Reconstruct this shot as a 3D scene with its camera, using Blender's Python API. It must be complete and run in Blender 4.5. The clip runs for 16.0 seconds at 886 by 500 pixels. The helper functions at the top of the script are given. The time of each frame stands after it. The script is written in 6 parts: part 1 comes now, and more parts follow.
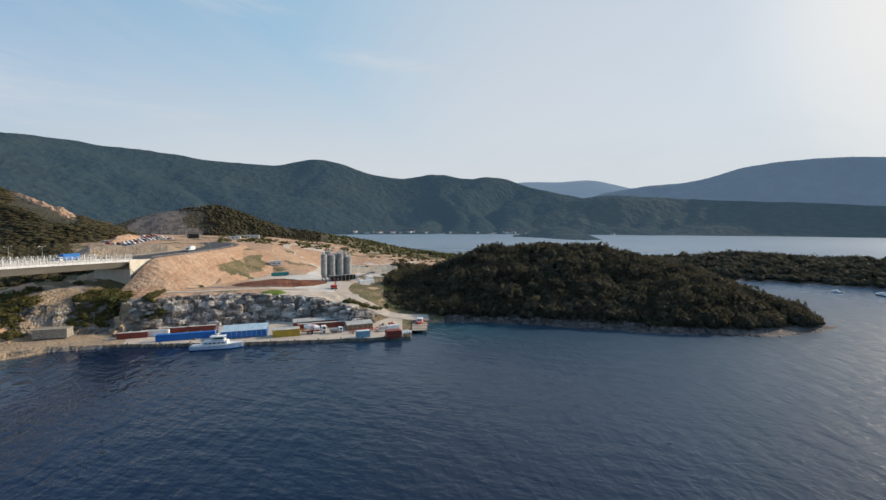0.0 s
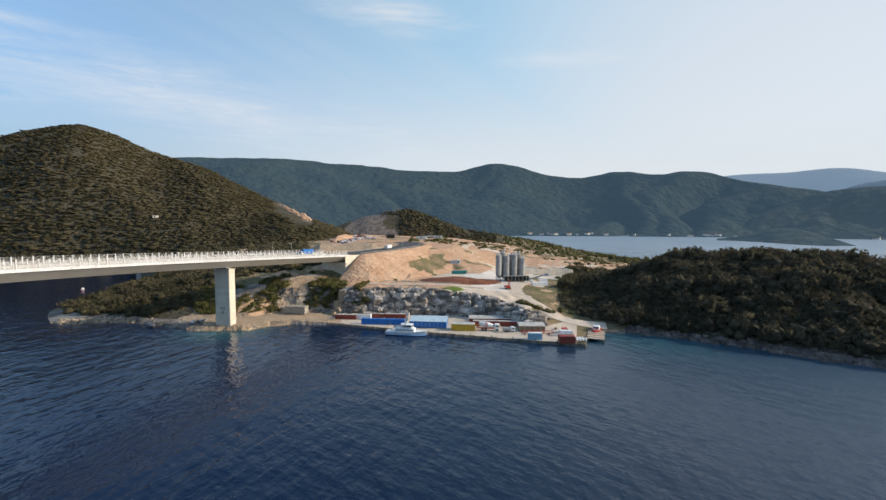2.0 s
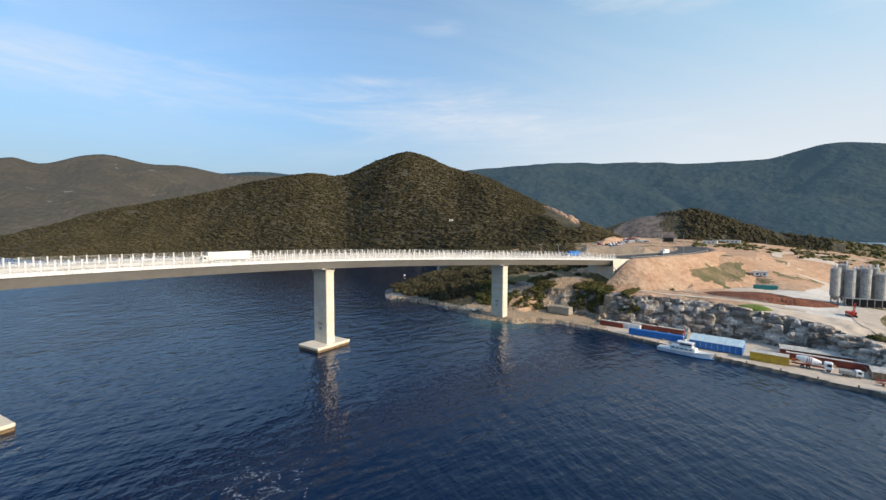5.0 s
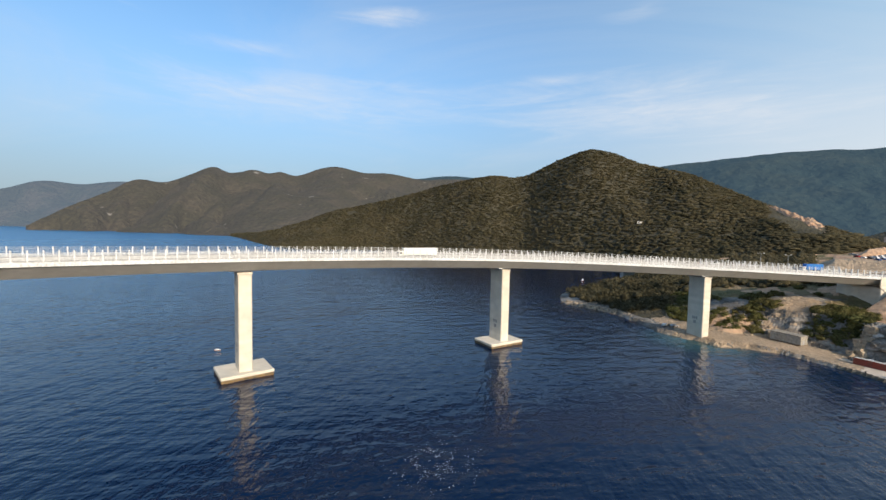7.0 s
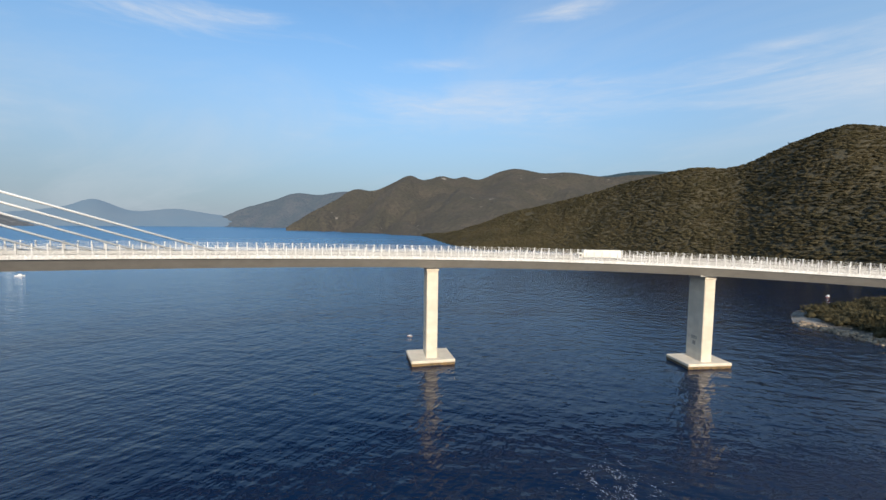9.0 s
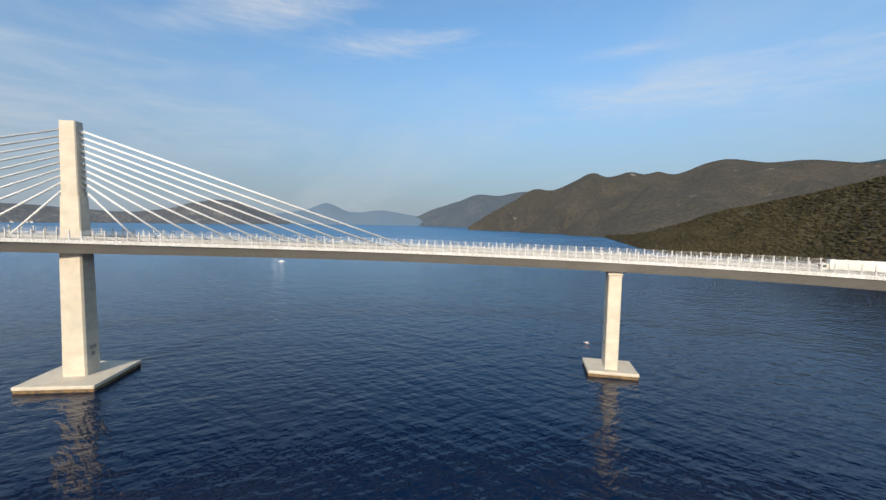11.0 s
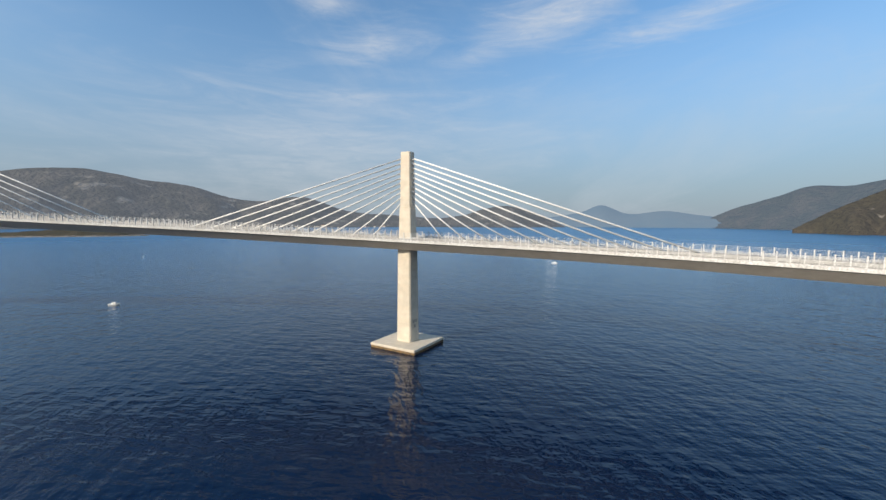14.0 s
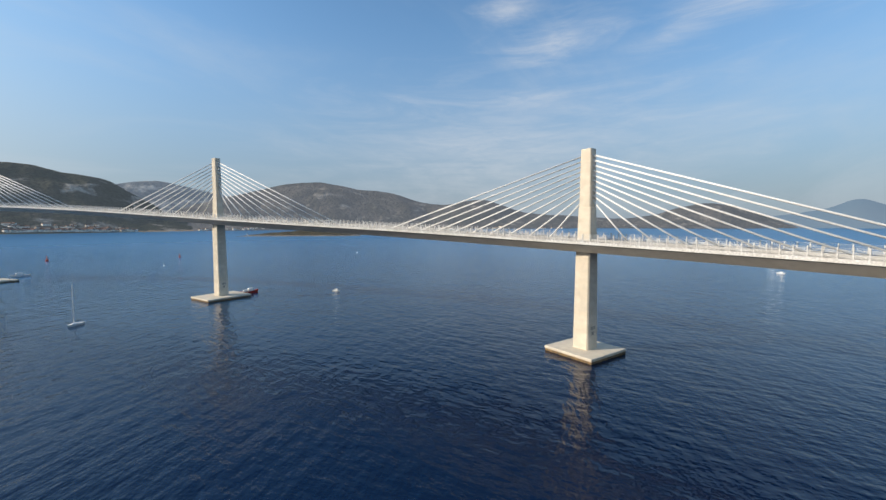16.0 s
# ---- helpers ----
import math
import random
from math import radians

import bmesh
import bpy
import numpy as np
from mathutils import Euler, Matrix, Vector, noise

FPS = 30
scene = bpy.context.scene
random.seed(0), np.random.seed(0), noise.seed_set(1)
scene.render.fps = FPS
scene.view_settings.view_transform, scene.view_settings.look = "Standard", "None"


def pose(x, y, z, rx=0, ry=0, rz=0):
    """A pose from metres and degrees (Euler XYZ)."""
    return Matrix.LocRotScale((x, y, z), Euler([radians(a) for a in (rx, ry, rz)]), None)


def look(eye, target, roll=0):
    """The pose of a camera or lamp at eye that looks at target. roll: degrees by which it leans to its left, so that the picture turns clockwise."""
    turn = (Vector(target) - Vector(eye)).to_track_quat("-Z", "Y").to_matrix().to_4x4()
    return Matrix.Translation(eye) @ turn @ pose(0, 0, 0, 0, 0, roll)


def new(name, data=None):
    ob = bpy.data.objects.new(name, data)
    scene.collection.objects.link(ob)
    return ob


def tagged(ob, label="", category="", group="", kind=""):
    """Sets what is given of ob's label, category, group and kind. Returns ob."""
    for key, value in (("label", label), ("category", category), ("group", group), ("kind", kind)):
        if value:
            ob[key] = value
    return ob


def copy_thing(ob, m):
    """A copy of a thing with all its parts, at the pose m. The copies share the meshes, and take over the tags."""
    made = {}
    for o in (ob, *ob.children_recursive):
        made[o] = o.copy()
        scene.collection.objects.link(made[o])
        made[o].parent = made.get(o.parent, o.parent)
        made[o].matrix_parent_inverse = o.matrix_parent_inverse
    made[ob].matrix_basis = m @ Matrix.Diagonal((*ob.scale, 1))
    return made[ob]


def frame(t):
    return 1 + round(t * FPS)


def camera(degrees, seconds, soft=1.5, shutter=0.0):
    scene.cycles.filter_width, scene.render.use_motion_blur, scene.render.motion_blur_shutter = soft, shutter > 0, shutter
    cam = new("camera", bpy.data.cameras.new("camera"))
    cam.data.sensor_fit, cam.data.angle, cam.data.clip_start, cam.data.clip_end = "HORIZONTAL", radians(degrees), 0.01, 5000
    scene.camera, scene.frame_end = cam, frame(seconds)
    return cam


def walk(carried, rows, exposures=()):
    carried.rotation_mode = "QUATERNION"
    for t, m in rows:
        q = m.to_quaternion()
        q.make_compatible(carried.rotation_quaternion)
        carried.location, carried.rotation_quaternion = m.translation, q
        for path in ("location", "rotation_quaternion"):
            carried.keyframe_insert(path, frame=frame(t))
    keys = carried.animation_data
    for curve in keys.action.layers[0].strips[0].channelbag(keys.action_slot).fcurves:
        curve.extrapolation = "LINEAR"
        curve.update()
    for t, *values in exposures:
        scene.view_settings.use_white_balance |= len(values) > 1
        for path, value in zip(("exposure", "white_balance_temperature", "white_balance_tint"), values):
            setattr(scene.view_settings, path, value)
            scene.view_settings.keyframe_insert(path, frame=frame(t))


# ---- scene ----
cam = camera(94.87, 16.0, soft=1.5)
EYE = 55.5
# seconds, heading (degrees clockwise from +y), pitch, roll
TURN = [
    (0, 68.75, -3.57, 0.28), (0.5, 62.68, -3.51, 0.4), (1, 56.6, -3.47, 0.4), (1.5, 50.6, -3.47, 0.3),
    (2, 44.56, -3.45, 0.16), (2.5, 38.52, -3.43, 0.02), (3, 32.42, -3.4, -0.11), (3.5, 26.38, -3.38, -0.25),
    (4, 20.28, -3.38, -0.32), (6.5, -10.02, -3.36, 1.11), (7, -16.27, -3.38, 1.12), (7.5, -22.41, -3.4, 0.99),
    (8, -28.52, -3.44, 0.89), (8.5, -34.62, -3.56, 0.85), (9, -40.88, -3.68, 0.83), (11.5, -71.75, -4.14, 1.01),
    (12, -78.15, -4.17, 0.86), (12.5, -84.45, -4.17, 0.69), (13, -90.56, -4.14, 0.56), (13.5, -96.61, -4.11, 0.39),
    (14, -102.6, -4.08, 0.18), (14.5, -108.53, -4.08, 0.0), (15, -114.51, -4.02, -0.09), (15.5, -120.75, -3.96, -0.18),
    (16, -127.06, -3.89, -0.24)]


def sight(heading, pitch, roll):
    a, p = radians(heading), radians(pitch)
    eye = Vector((0, 0, EYE))
    way = Vector((math.sin(a) * math.cos(p), math.cos(a) * math.cos(p), math.sin(p)))
    return look(eye, eye + way * 100, roll)


walk(cam, [(t, sight(a, p, r)) for t, a, p, r in TURN], [(0.0, -0.14), (1.5, 0.0), (3.5, 0.15), (7.0, 0.09), (9.0, 0.0), (12.5, -0.14), (16.0, -0.1)])

# ---- light ----
SUN_AZ, SUN_EL = 134.0, 24.0


def bearing(az, el=0.0):
    a, e = radians(az), radians(el)
    return Vector((math.sin(a) * math.cos(e), math.cos(a) * math.cos(e), math.sin(e)))


sun = new("sun", bpy.data.lights.new("sun", "SUN"))
sun.data.energy, sun.data.angle, sun.data.color = 4.6, radians(0.6), (1.0, 0.86, 0.69)
sun.matrix_world = look(bearing(SUN_AZ, SUN_EL) * 500, (0, 0, 0))

world = bpy.data.worlds.new("sky")
scene.world = world
world.use_nodes = True
wn, wl = world.node_tree.nodes, world.node_tree.links
wn.clear()


def wnode(kind, **props):
    n = wn.new(kind)
    for k, v in props.items():
        n.inputs[k].default_value = v
    return n


sky = wn.new("ShaderNodeTexSky")
sky.sky_type, sky.sun_disc = "NISHITA", False
sky.sun_elevation, sky.sun_rotation = radians(SUN_EL), radians(SUN_AZ)
sky.altitude, sky.air_density, sky.dust_density, sky.ozone_density = 20, 1.0, 0.7, 1.2
coord = wn.new("ShaderNodeTexCoord")
sep = wn.new("ShaderNodeSeparateXYZ")
wl.new(coord.outputs["Generated"], sep.inputs[0])


def wmath(op, a, b=None):
    m = wn.new("ShaderNodeMath")
    m.operation = op
    for i, v in enumerate((a, b)):
        if v is None:
            continue
        if isinstance(v, (int, float)):
            m.inputs[i].default_value = v
        else:
            wl.new(v, m.inputs[i])
    return m.outputs[0]


def wrange(v, lo, hi, to_lo, to_hi, smooth=True):
    m = wn.new("ShaderNodeMapRange")
    m.interpolation_type = "SMOOTHSTEP" if smooth else "LINEAR"
    for k, x in (("From Min", lo), ("From Max", hi), ("To Min", to_lo), ("To Max", to_hi)):
        m.inputs[k].default_value = x
    wl.new(v, m.inputs["Value"])
    return m.outputs[0]


def wmix(a, other, factor):
    m = wn.new("ShaderNodeMix")
    m.data_type = "RGBA"
    wl.new(factor, m.inputs["Factor"])
    wl.new(a, m.inputs["A"])
    m.inputs["B"].default_value = (*other, 1)
    return m.outputs["Result"]


# cirrus lies on a high flat layer: the direction is divided by its height
height = wmath("ADD", wmath("MAXIMUM", sep.outputs["Z"], 0.0), 0.16)
flat = wn.new("ShaderNodeVectorMath")
flat.operation = "DIVIDE"
both = wn.new("ShaderNodeCombineXYZ")
both.inputs[2].default_value = 1.0
wl.new(height, both.inputs[0])
wl.new(height, both.inputs[1])
wl.new(coord.outputs["Generated"], flat.inputs[0])
wl.new(both.outputs[0], flat.inputs[1])


def cirrus(turn, stretch, scale, seed, lo, hi, most):
    mp = wn.new("ShaderNodeMapping")
    mp.inputs["Location"].default_value = (seed, seed * 0.7, 0)
    mp.inputs["Rotation"].default_value = (0, 0, radians(turn))
    mp.inputs["Scale"].default_value = (*stretch, 0.0)
    wl.new(flat.outputs[0], mp.inputs[0])
    t = wnode("ShaderNodeTexNoise", Scale=scale, Detail=9.0, Roughness=0.62, Distortion=0.9)
    wl.new(mp.outputs[0], t.inputs["Vector"])
    return wrange(t.outputs["Fac"], lo, hi, 0.0, most)


veil = wrange(sep.outputs["Z"], 0.0, 0.46, 0.9, 0.0)
sheet = cirrus(-40, (0.5, 1.0), 0.75, 3.0, 0.42, 0.72, 0.25)
# single cirrus clouds: bearing and height of both ends, half width, density
CLOUDS = [(27.7, 27, 50.3, 24.7, 1.9, 0.75), (51.8, 21.5, 67.5, 20.2, 1.1, 0.5), (-56, 14.0, -8, 15.0, 3.0, 0.55), (-14, 15.2, 38, 11.0, 3.6, 0.7),
          (-8, 18.8, 5, 18.6, 0.8, 0.5), (-30, 25.7, -19, 26.5, 1.0, 0.7), (-47.7, 20.3, -35.4, 20.9, 0.9, 0.4), (4.9, 25.3, 12.5, 25.6, 0.9, 0.4),
          (-84, 21.2, -59.5, 22.8, 1.7, 0.7), (-100.7, 22.5, -75.9, 26.5, 2.6, 0.65), (-126, 16.2, -105.8, 15.3, 2.6, 0.4), (-120.3, 20.7, -102.7, 24.1, 2.6, 0.6),
          (-122.6, 26.1, -113.7, 26.7, 1.8, 0.55), (-105.2, 20, -92.3, 22.2, 1.7, 0.4), (-146, 8, -92, 11, 9.0, 0.42)]
# their fibres lie nearly level
drawn_out = wn.new("ShaderNodeMapping")
drawn_out.inputs["Rotation"].default_value, drawn_out.inputs["Scale"].default_value = (radians(9), radians(7), 0), (1.5, 1.5, 9.0)
wl.new(coord.outputs["Generated"], drawn_out.inputs[0])
wobble = wnode("ShaderNodeTexNoise", Scale=2.6, Detail=10.0, Roughness=0.62, Distortion=0.8)
wl.new(drawn_out.outputs[0], wobble.inputs["Vector"])
wisps = None
for a0, e0, a1, e1, half, dense in CLOUDS:
    p0, p1 = bearing(a0, e0), bearing(a1, e1)
    mid, along = (p0 + p1).normalized(), (p1 - p0).normalized()
    turned = Matrix((mid, along, mid.cross(along))).to_euler()
    mp = wn.new("ShaderNodeMapping")
    mp.inputs["Rotation"].default_value = turned
    wl.new(coord.outputs["Generated"], mp.inputs[0])
    grow = wn.new("ShaderNodeVectorMath")
    grow.operation = "MULTIPLY"
    grow.inputs[1].default_value = (0, 1.35 / (p1 - p0).length, 0.62 / math.tan(radians(half)))
    wl.new(mp.outputs[0], grow.inputs[0])
    away = wn.new("ShaderNodeVectorMath")
    away.operation = "LENGTH"
    wl.new(grow.outputs[0], away.inputs[0])
    puff = wrange(wmath("ADD", away.outputs["Value"], wmath("MULTIPLY", wobble.outputs["Fac"], 1.7)), 0.55, 1.75, dense, 0.0)
    wisps = puff if wisps is None else wmath("MAXIMUM", wisps, puff)
fibres = wnode("ShaderNodeTexNoise", Scale=7.0, Detail=8.0, Roughness=0.65, Distortion=1.2)
wl.new(drawn_out.outputs[0], fibres.inputs["Vector"])
wisps = wmath("MULTIPLY", wisps, wrange(fibres.outputs["Fac"], 0.25, 0.7, 0.55, 1.1))
# the haze is brighter on the sun's side
toward = wn.new("ShaderNodeVectorMath")
toward.operation = "DOT_PRODUCT"
wl.new(coord.outputs["Generated"], toward.inputs[0])
toward.inputs[1].default_value = bearing(SUN_AZ - 38)
low = wn.new("ShaderNodeRGB")
low.outputs[0].default_value = (1.95, 2.36, 3.0, 1)
bright = wmix(low.outputs[0], (5.1, 5.35, 5.6), wrange(toward.outputs["Value"], -0.3, 0.95, 0.0, 1.0))
hue = wn.new("ShaderNodeMix")
hue.data_type, hue.blend_type = "RGBA", "MULTIPLY"
hue.inputs["Factor"].default_value = 1.0
wl.new(sky.outputs[0], hue.inputs["A"])
hue.inputs["B"].default_value = (0.91, 1.20, 1.35, 1)
haze = wn.new("ShaderNodeMix")
haze.data_type = "RGBA"
wl.new(veil, haze.inputs["Factor"])
wl.new(hue.outputs["Result"], haze.inputs["A"])
wl.new(bright, haze.inputs["B"])
# thin high haze whitens the sky towards the sun
thin = wn.new("ShaderNodeMix")
thin.data_type = "RGBA"
wl.new(wmath("MAXIMUM", wrange(sep.outputs["Z"], 0.12, 0.42, 1.0, 0.0), wrange(toward.outputs["Value"], 0.55, 0.95, 0.0, 1.0)), thin.inputs["Factor"])
thin.inputs["A"].default_value, thin.inputs["B"].default_value = (2.9, 4.4, 5.5, 1), (4.7, 4.95, 5.2, 1)
pale = wn.new("ShaderNodeMix")
pale.data_type = "RGBA"
wl.new(wrange(toward.outputs["Value"], -0.3, 0.9, 0.0, 0.85), pale.inputs["Factor"])
wl.new(haze.outputs["Result"], pale.inputs["A"])
wl.new(thin.outputs["Result"], pale.inputs["B"])
color = pale.outputs["Result"]
# bright aureole round the sun
ring = wn.new("ShaderNodeVectorMath")
ring.operation = "DOT_PRODUCT"
wl.new(coord.outputs["Generated"], ring.inputs[0])
ring.inputs[1].default_value = bearing(SUN_AZ, SUN_EL)
color = wmix(color, (6.4, 6.3, 6.1), wrange(ring.outputs["Value"], 0.86, 0.98, 0.0, 1.0))
color = wmix(color, (45.0, 42.0, 36.0), wrange(ring.outputs["Value"], 0.988, 1.0, 0.0, 1.0))
color = wmix(color, (4.1, 4.55, 5.0), sheet)
color = wmix(color, (4.9, 5.1, 5.4), wisps)
glow = wnode("ShaderNodeBackground", Strength=0.15)
wl.new(color, glow.inputs["Color"])
sky_out = wn.new("ShaderNodeOutputWorld")
wl.new(glow.outputs[0], sky_out.inputs["Surface"])
scene.view_settings.exposure = 0.0


# ---- materials ----
def material(name, color, rough=0.8, metal=0.0, spots=None, scale=1.0, fine=None, bump=0.0, bump_scale=4.0, strata=None, spec=0.3, island=0.0, per_object=0.0, detail=6.0, air=None, contrast=0.25, rare=None):
    """A surface with colour variation at two scales and fine relief. spots: a second colour in large patches of 1/scale metres;
    fine: the size of the grain (1/metres); island/per_object: how far single pieces differ in brightness."""
    m = bpy.data.materials.new(name)
    m.use_nodes = True
    n, l = m.node_tree.nodes, m.node_tree.links
    b = n["Principled BSDF"]
    b.inputs["Roughness"].default_value, b.inputs["Metallic"].default_value = rough, metal
    b.inputs["Specular IOR Level"].default_value = spec
    geo = n.new("ShaderNodeNewGeometry")
    col = n.new("ShaderNodeRGB")
    col.outputs[0].default_value = (*color, 1)
    out = col.outputs[0]

    def mixed(a, other, factor, kind="MIX"):
        x = n.new("ShaderNodeMix")
        x.data_type, x.blend_type = "RGBA", kind
        if isinstance(factor, float):
            x.inputs["Factor"].default_value = factor
        else:
            l.new(factor, x.inputs["Factor"])
        l.new(a, x.inputs["A"])
        if isinstance(other, tuple):
            x.inputs["B"].default_value = other
        else:
            l.new(other, x.inputs["B"])
        return x.outputs["Result"]

    def grain(s, det, lo, hi, stretch=None):
        t = n.new("ShaderNodeTexNoise")
        t.inputs["Scale"].default_value, t.inputs["Detail"].default_value = s, det
        if stretch:
            mp = n.new("ShaderNodeMapping")
            mp.inputs["Scale"].default_value = stretch
            l.new(geo.outputs["Position"], mp.inputs[0])
            l.new(mp.outputs[0], t.inputs["Vector"])
        else:
            l.new(geo.outputs["Position"], t.inputs["Vector"])
        r = n.new("ShaderNodeMapRange")
        r.inputs["From Min"].default_value, r.inputs["From Max"].default_value = lo, hi
        l.new(t.outputs["Fac"], r.inputs["Value"])
        return r.outputs[0], t.outputs["Fac"]

    if spots:
        f, _ = grain(scale, detail, 0.42, 0.62)
        out = mixed(out, (*spots, 1), f)
    if strata:
        f, _ = grain(strata[0], 5.0, 0.45, 0.6, strata[1])
        out = mixed(out, (*strata[2], 1), f)
    if rare:
        f, _ = grain(rare[0], 6.0, rare[1], rare[2])
        out = mixed(out, (*rare[3], 1), f)
    if fine:
        f, _ = grain(fine, 4.0, 0.3, 0.7)
        ramp = n.new("ShaderNodeMapRange")
        ramp.inputs["To Min"].default_value, ramp.inputs["To Max"].default_value = 1 - contrast, 1 + contrast
        l.new(f, ramp.inputs["Value"])
        out = mixed(out, ramp.outputs[0], 1.0, "MULTIPLY")
    for amount, source in ((island, "geo"), (per_object, "object")):
        if amount:
            src = geo.outputs["Random Per Island"] if source == "geo" else n.new("ShaderNodeObjectInfo").outputs["Random"]
            ramp = n.new("ShaderNodeMapRange")
            ramp.inputs["To Min"].default_value, ramp.inputs["To Max"].default_value = 1 - amount, 1 + amount
            l.new(src, ramp.inputs["Value"])
            out = mixed(out, ramp.outputs[0], 1.0, "MULTIPLY")
    l.new(out, b.inputs["Base Color"])
    # air: painted haze, a faint emission added to the surface
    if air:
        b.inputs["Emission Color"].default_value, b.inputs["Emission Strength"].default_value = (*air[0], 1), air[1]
    if bump:
        _, h = grain(bump_scale, 6.0, 0, 1)
        bp = n.new("ShaderNodeBump")
        bp.inputs["Strength"].default_value, bp.inputs["Distance"].default_value = min(bump, 1.0), max(bump, 1.0) / bump_scale
        l.new(h, bp.inputs["Height"])
        l.new(bp.outputs[0], b.inputs["Normal"])
    return m


WHITE = material("white_paint", (0.68, 0.68, 0.67), 0.5, spots=(0.61, 0.60, 0.58), scale=0.15, fine=2.0)
STEEL_GREY = material("girder_paint", (0.50, 0.47, 0.41), 0.5, spots=(0.46, 0.43, 0.37), scale=0.12, fine=0.5, contrast=0.06)
CONCRETE = material("concrete", (0.70, 0.63, 0.52), 0.8, spots=(0.63, 0.57, 0.47), scale=0.12, fine=0.35, strata=(0.4, (0.1, 0.1, 1.2), (0.64, 0.57, 0.46)), contrast=0.08)
RUST = material("tide_stain", (0.23, 0.15, 0.07), 0.8, spots=(0.10, 0.08, 0.05), scale=0.6, fine=3.0)
ASPHALT = material("asphalt", (0.06, 0.06, 0.062), 0.9, spots=(0.08, 0.078, 0.075), scale=0.1, fine=1.0)
MARK = material("dark_marking_paint", (0.30, 0.28, 0.25), 0.8, spots=(0.40, 0.37, 0.32), scale=1.2, fine=3.0)
CABLE = material("cable_sheath", (0.84, 0.84, 0.83), 0.6, fine=0.05, contrast=0.04)
EARTH = material("excavated_earth", (0.45, 0.275, 0.17), 0.95, spots=(0.50, 0.335, 0.22), scale=0.06, fine=0.3, bump=0.6, bump_scale=0.4, contrast=0.18)
GRAVEL = material("crushed_stone", (0.51, 0.425, 0.34), 0.95, spots=(0.58, 0.49, 0.40), scale=0.04, fine=0.3, bump=0.25, bump_scale=0.8, contrast=0.1)
DUST = material("white_stone_dust", (0.66, 0.61, 0.55), 0.95, spots=(0.56, 0.50, 0.43), scale=0.08, fine=0.5, bump=0.25, bump_scale=0.8, contrast=0.1)
QUAY_SIDE = material("stained_quay_concrete", (0.16, 0.14, 0.11), 0.85, spots=(0.08, 0.07, 0.055), scale=0.4, fine=1.5)
# darkened: shade in the gaps between cliff blocks is put into this colour
ROCK = material("limestone", (0.20, 0.17, 0.14), 0.9, spots=(0.10, 0.09, 0.075), scale=0.12, fine=0.8, bump=1.0, bump_scale=0.5, strata=(0.25, (0.3, 0.3, 1.2), (0.30, 0.27, 0.235)))
SCRUB = material("dry_scrub", (0.135, 0.120, 0.055), 0.95, spots=(0.28, 0.20, 0.115), scale=0.05, fine=0.7, bump=1.0, bump_scale=0.6)
SHORE_ROCK = material("dark_shore_rock", (0.19, 0.155, 0.135), 0.9, spots=(0.10, 0.085, 0.075), scale=0.15, fine=0.9, bump=1.0, bump_scale=0.6, island=0.3)
FOREST_FLOOR = material("forest_ground", (0.064, 0.056, 0.034), 0.95, spots=(0.082, 0.070, 0.043), scale=0.03, fine=0.4, bump=1.0, bump_scale=0.3)
LEAVES = material("leaves", (0.090, 0.079, 0.043), 0.85, spots=(0.120, 0.101, 0.056), scale=0.015, fine=0.5, island=0.15, bump=1.0, bump_scale=1.5, spec=0.15)
CLIFF_ROCK = material("cliff_limestone", (0.31, 0.262, 0.215), 0.9, spots=(0.14, 0.118, 0.098), scale=0.25, fine=1.2, bump=1.0, bump_scale=0.7, strata=(0.3, (0.4, 0.4, 1.5), (0.50, 0.45, 0.40)), per_object=0.45)
HUT_WALL = material("grey_block_render", (0.36, 0.32, 0.26), 0.9, spots=(0.28, 0.25, 0.21), scale=0.3, fine=1.0)
GROUND_BANK = material("brown_bank_gravel", (0.42, 0.31, 0.21), 0.95, spots=(0.34, 0.26, 0.18), scale=0.1, fine=0.9, bump=1.0, bump_scale=0.8)
WARM_ROCK = material("warm_limestone", (0.46, 0.35, 0.24), 0.9, spots=(0.34, 0.26, 0.18), scale=0.3, fine=1.2, bump=1.0, bump_scale=0.7, per_object=0.2)
HOLM = material("holm_oak_leaves", (0.080, 0.072, 0.046), 0.85, spots=(0.108, 0.094, 0.060), scale=0.05, fine=1.5, island=0.3, bump=1.0, bump_scale=1.5, spec=0.15)
SHRUB_LEAVES = material("shrub_leaves", (0.105, 0.105, 0.036), 0.85, spots=(0.15, 0.13, 0.05), scale=0.08, fine=2.0, island=0.35, spec=0.15)
# sunlight passes through the leaves
for leafy in (LEAVES, HOLM, SHRUB_LEAVES):
    _n, _l = leafy.node_tree.nodes, leafy.node_tree.links
    through_leaf, both_sides = _n.new("ShaderNodeBsdfTranslucent"), _n.new("ShaderNodeMixShader")
    both_sides.inputs[0].default_value = 0.35
    _l.new(_n["Principled BSDF"].inputs["Base Color"].links[0].from_socket, through_leaf.inputs["Color"])
    _l.new(_n["Principled BSDF"].outputs[0], both_sides.inputs[1])
    _l.new(through_leaf.outputs[0], both_sides.inputs[2])
    _l.new(both_sides.outputs[0], _n["Material Output"].inputs["Surface"])
# hazy hills: air-light is put into base colour and emission
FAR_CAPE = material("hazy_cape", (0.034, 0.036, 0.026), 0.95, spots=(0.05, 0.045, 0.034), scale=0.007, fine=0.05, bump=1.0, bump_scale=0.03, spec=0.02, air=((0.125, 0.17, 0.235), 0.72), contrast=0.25)
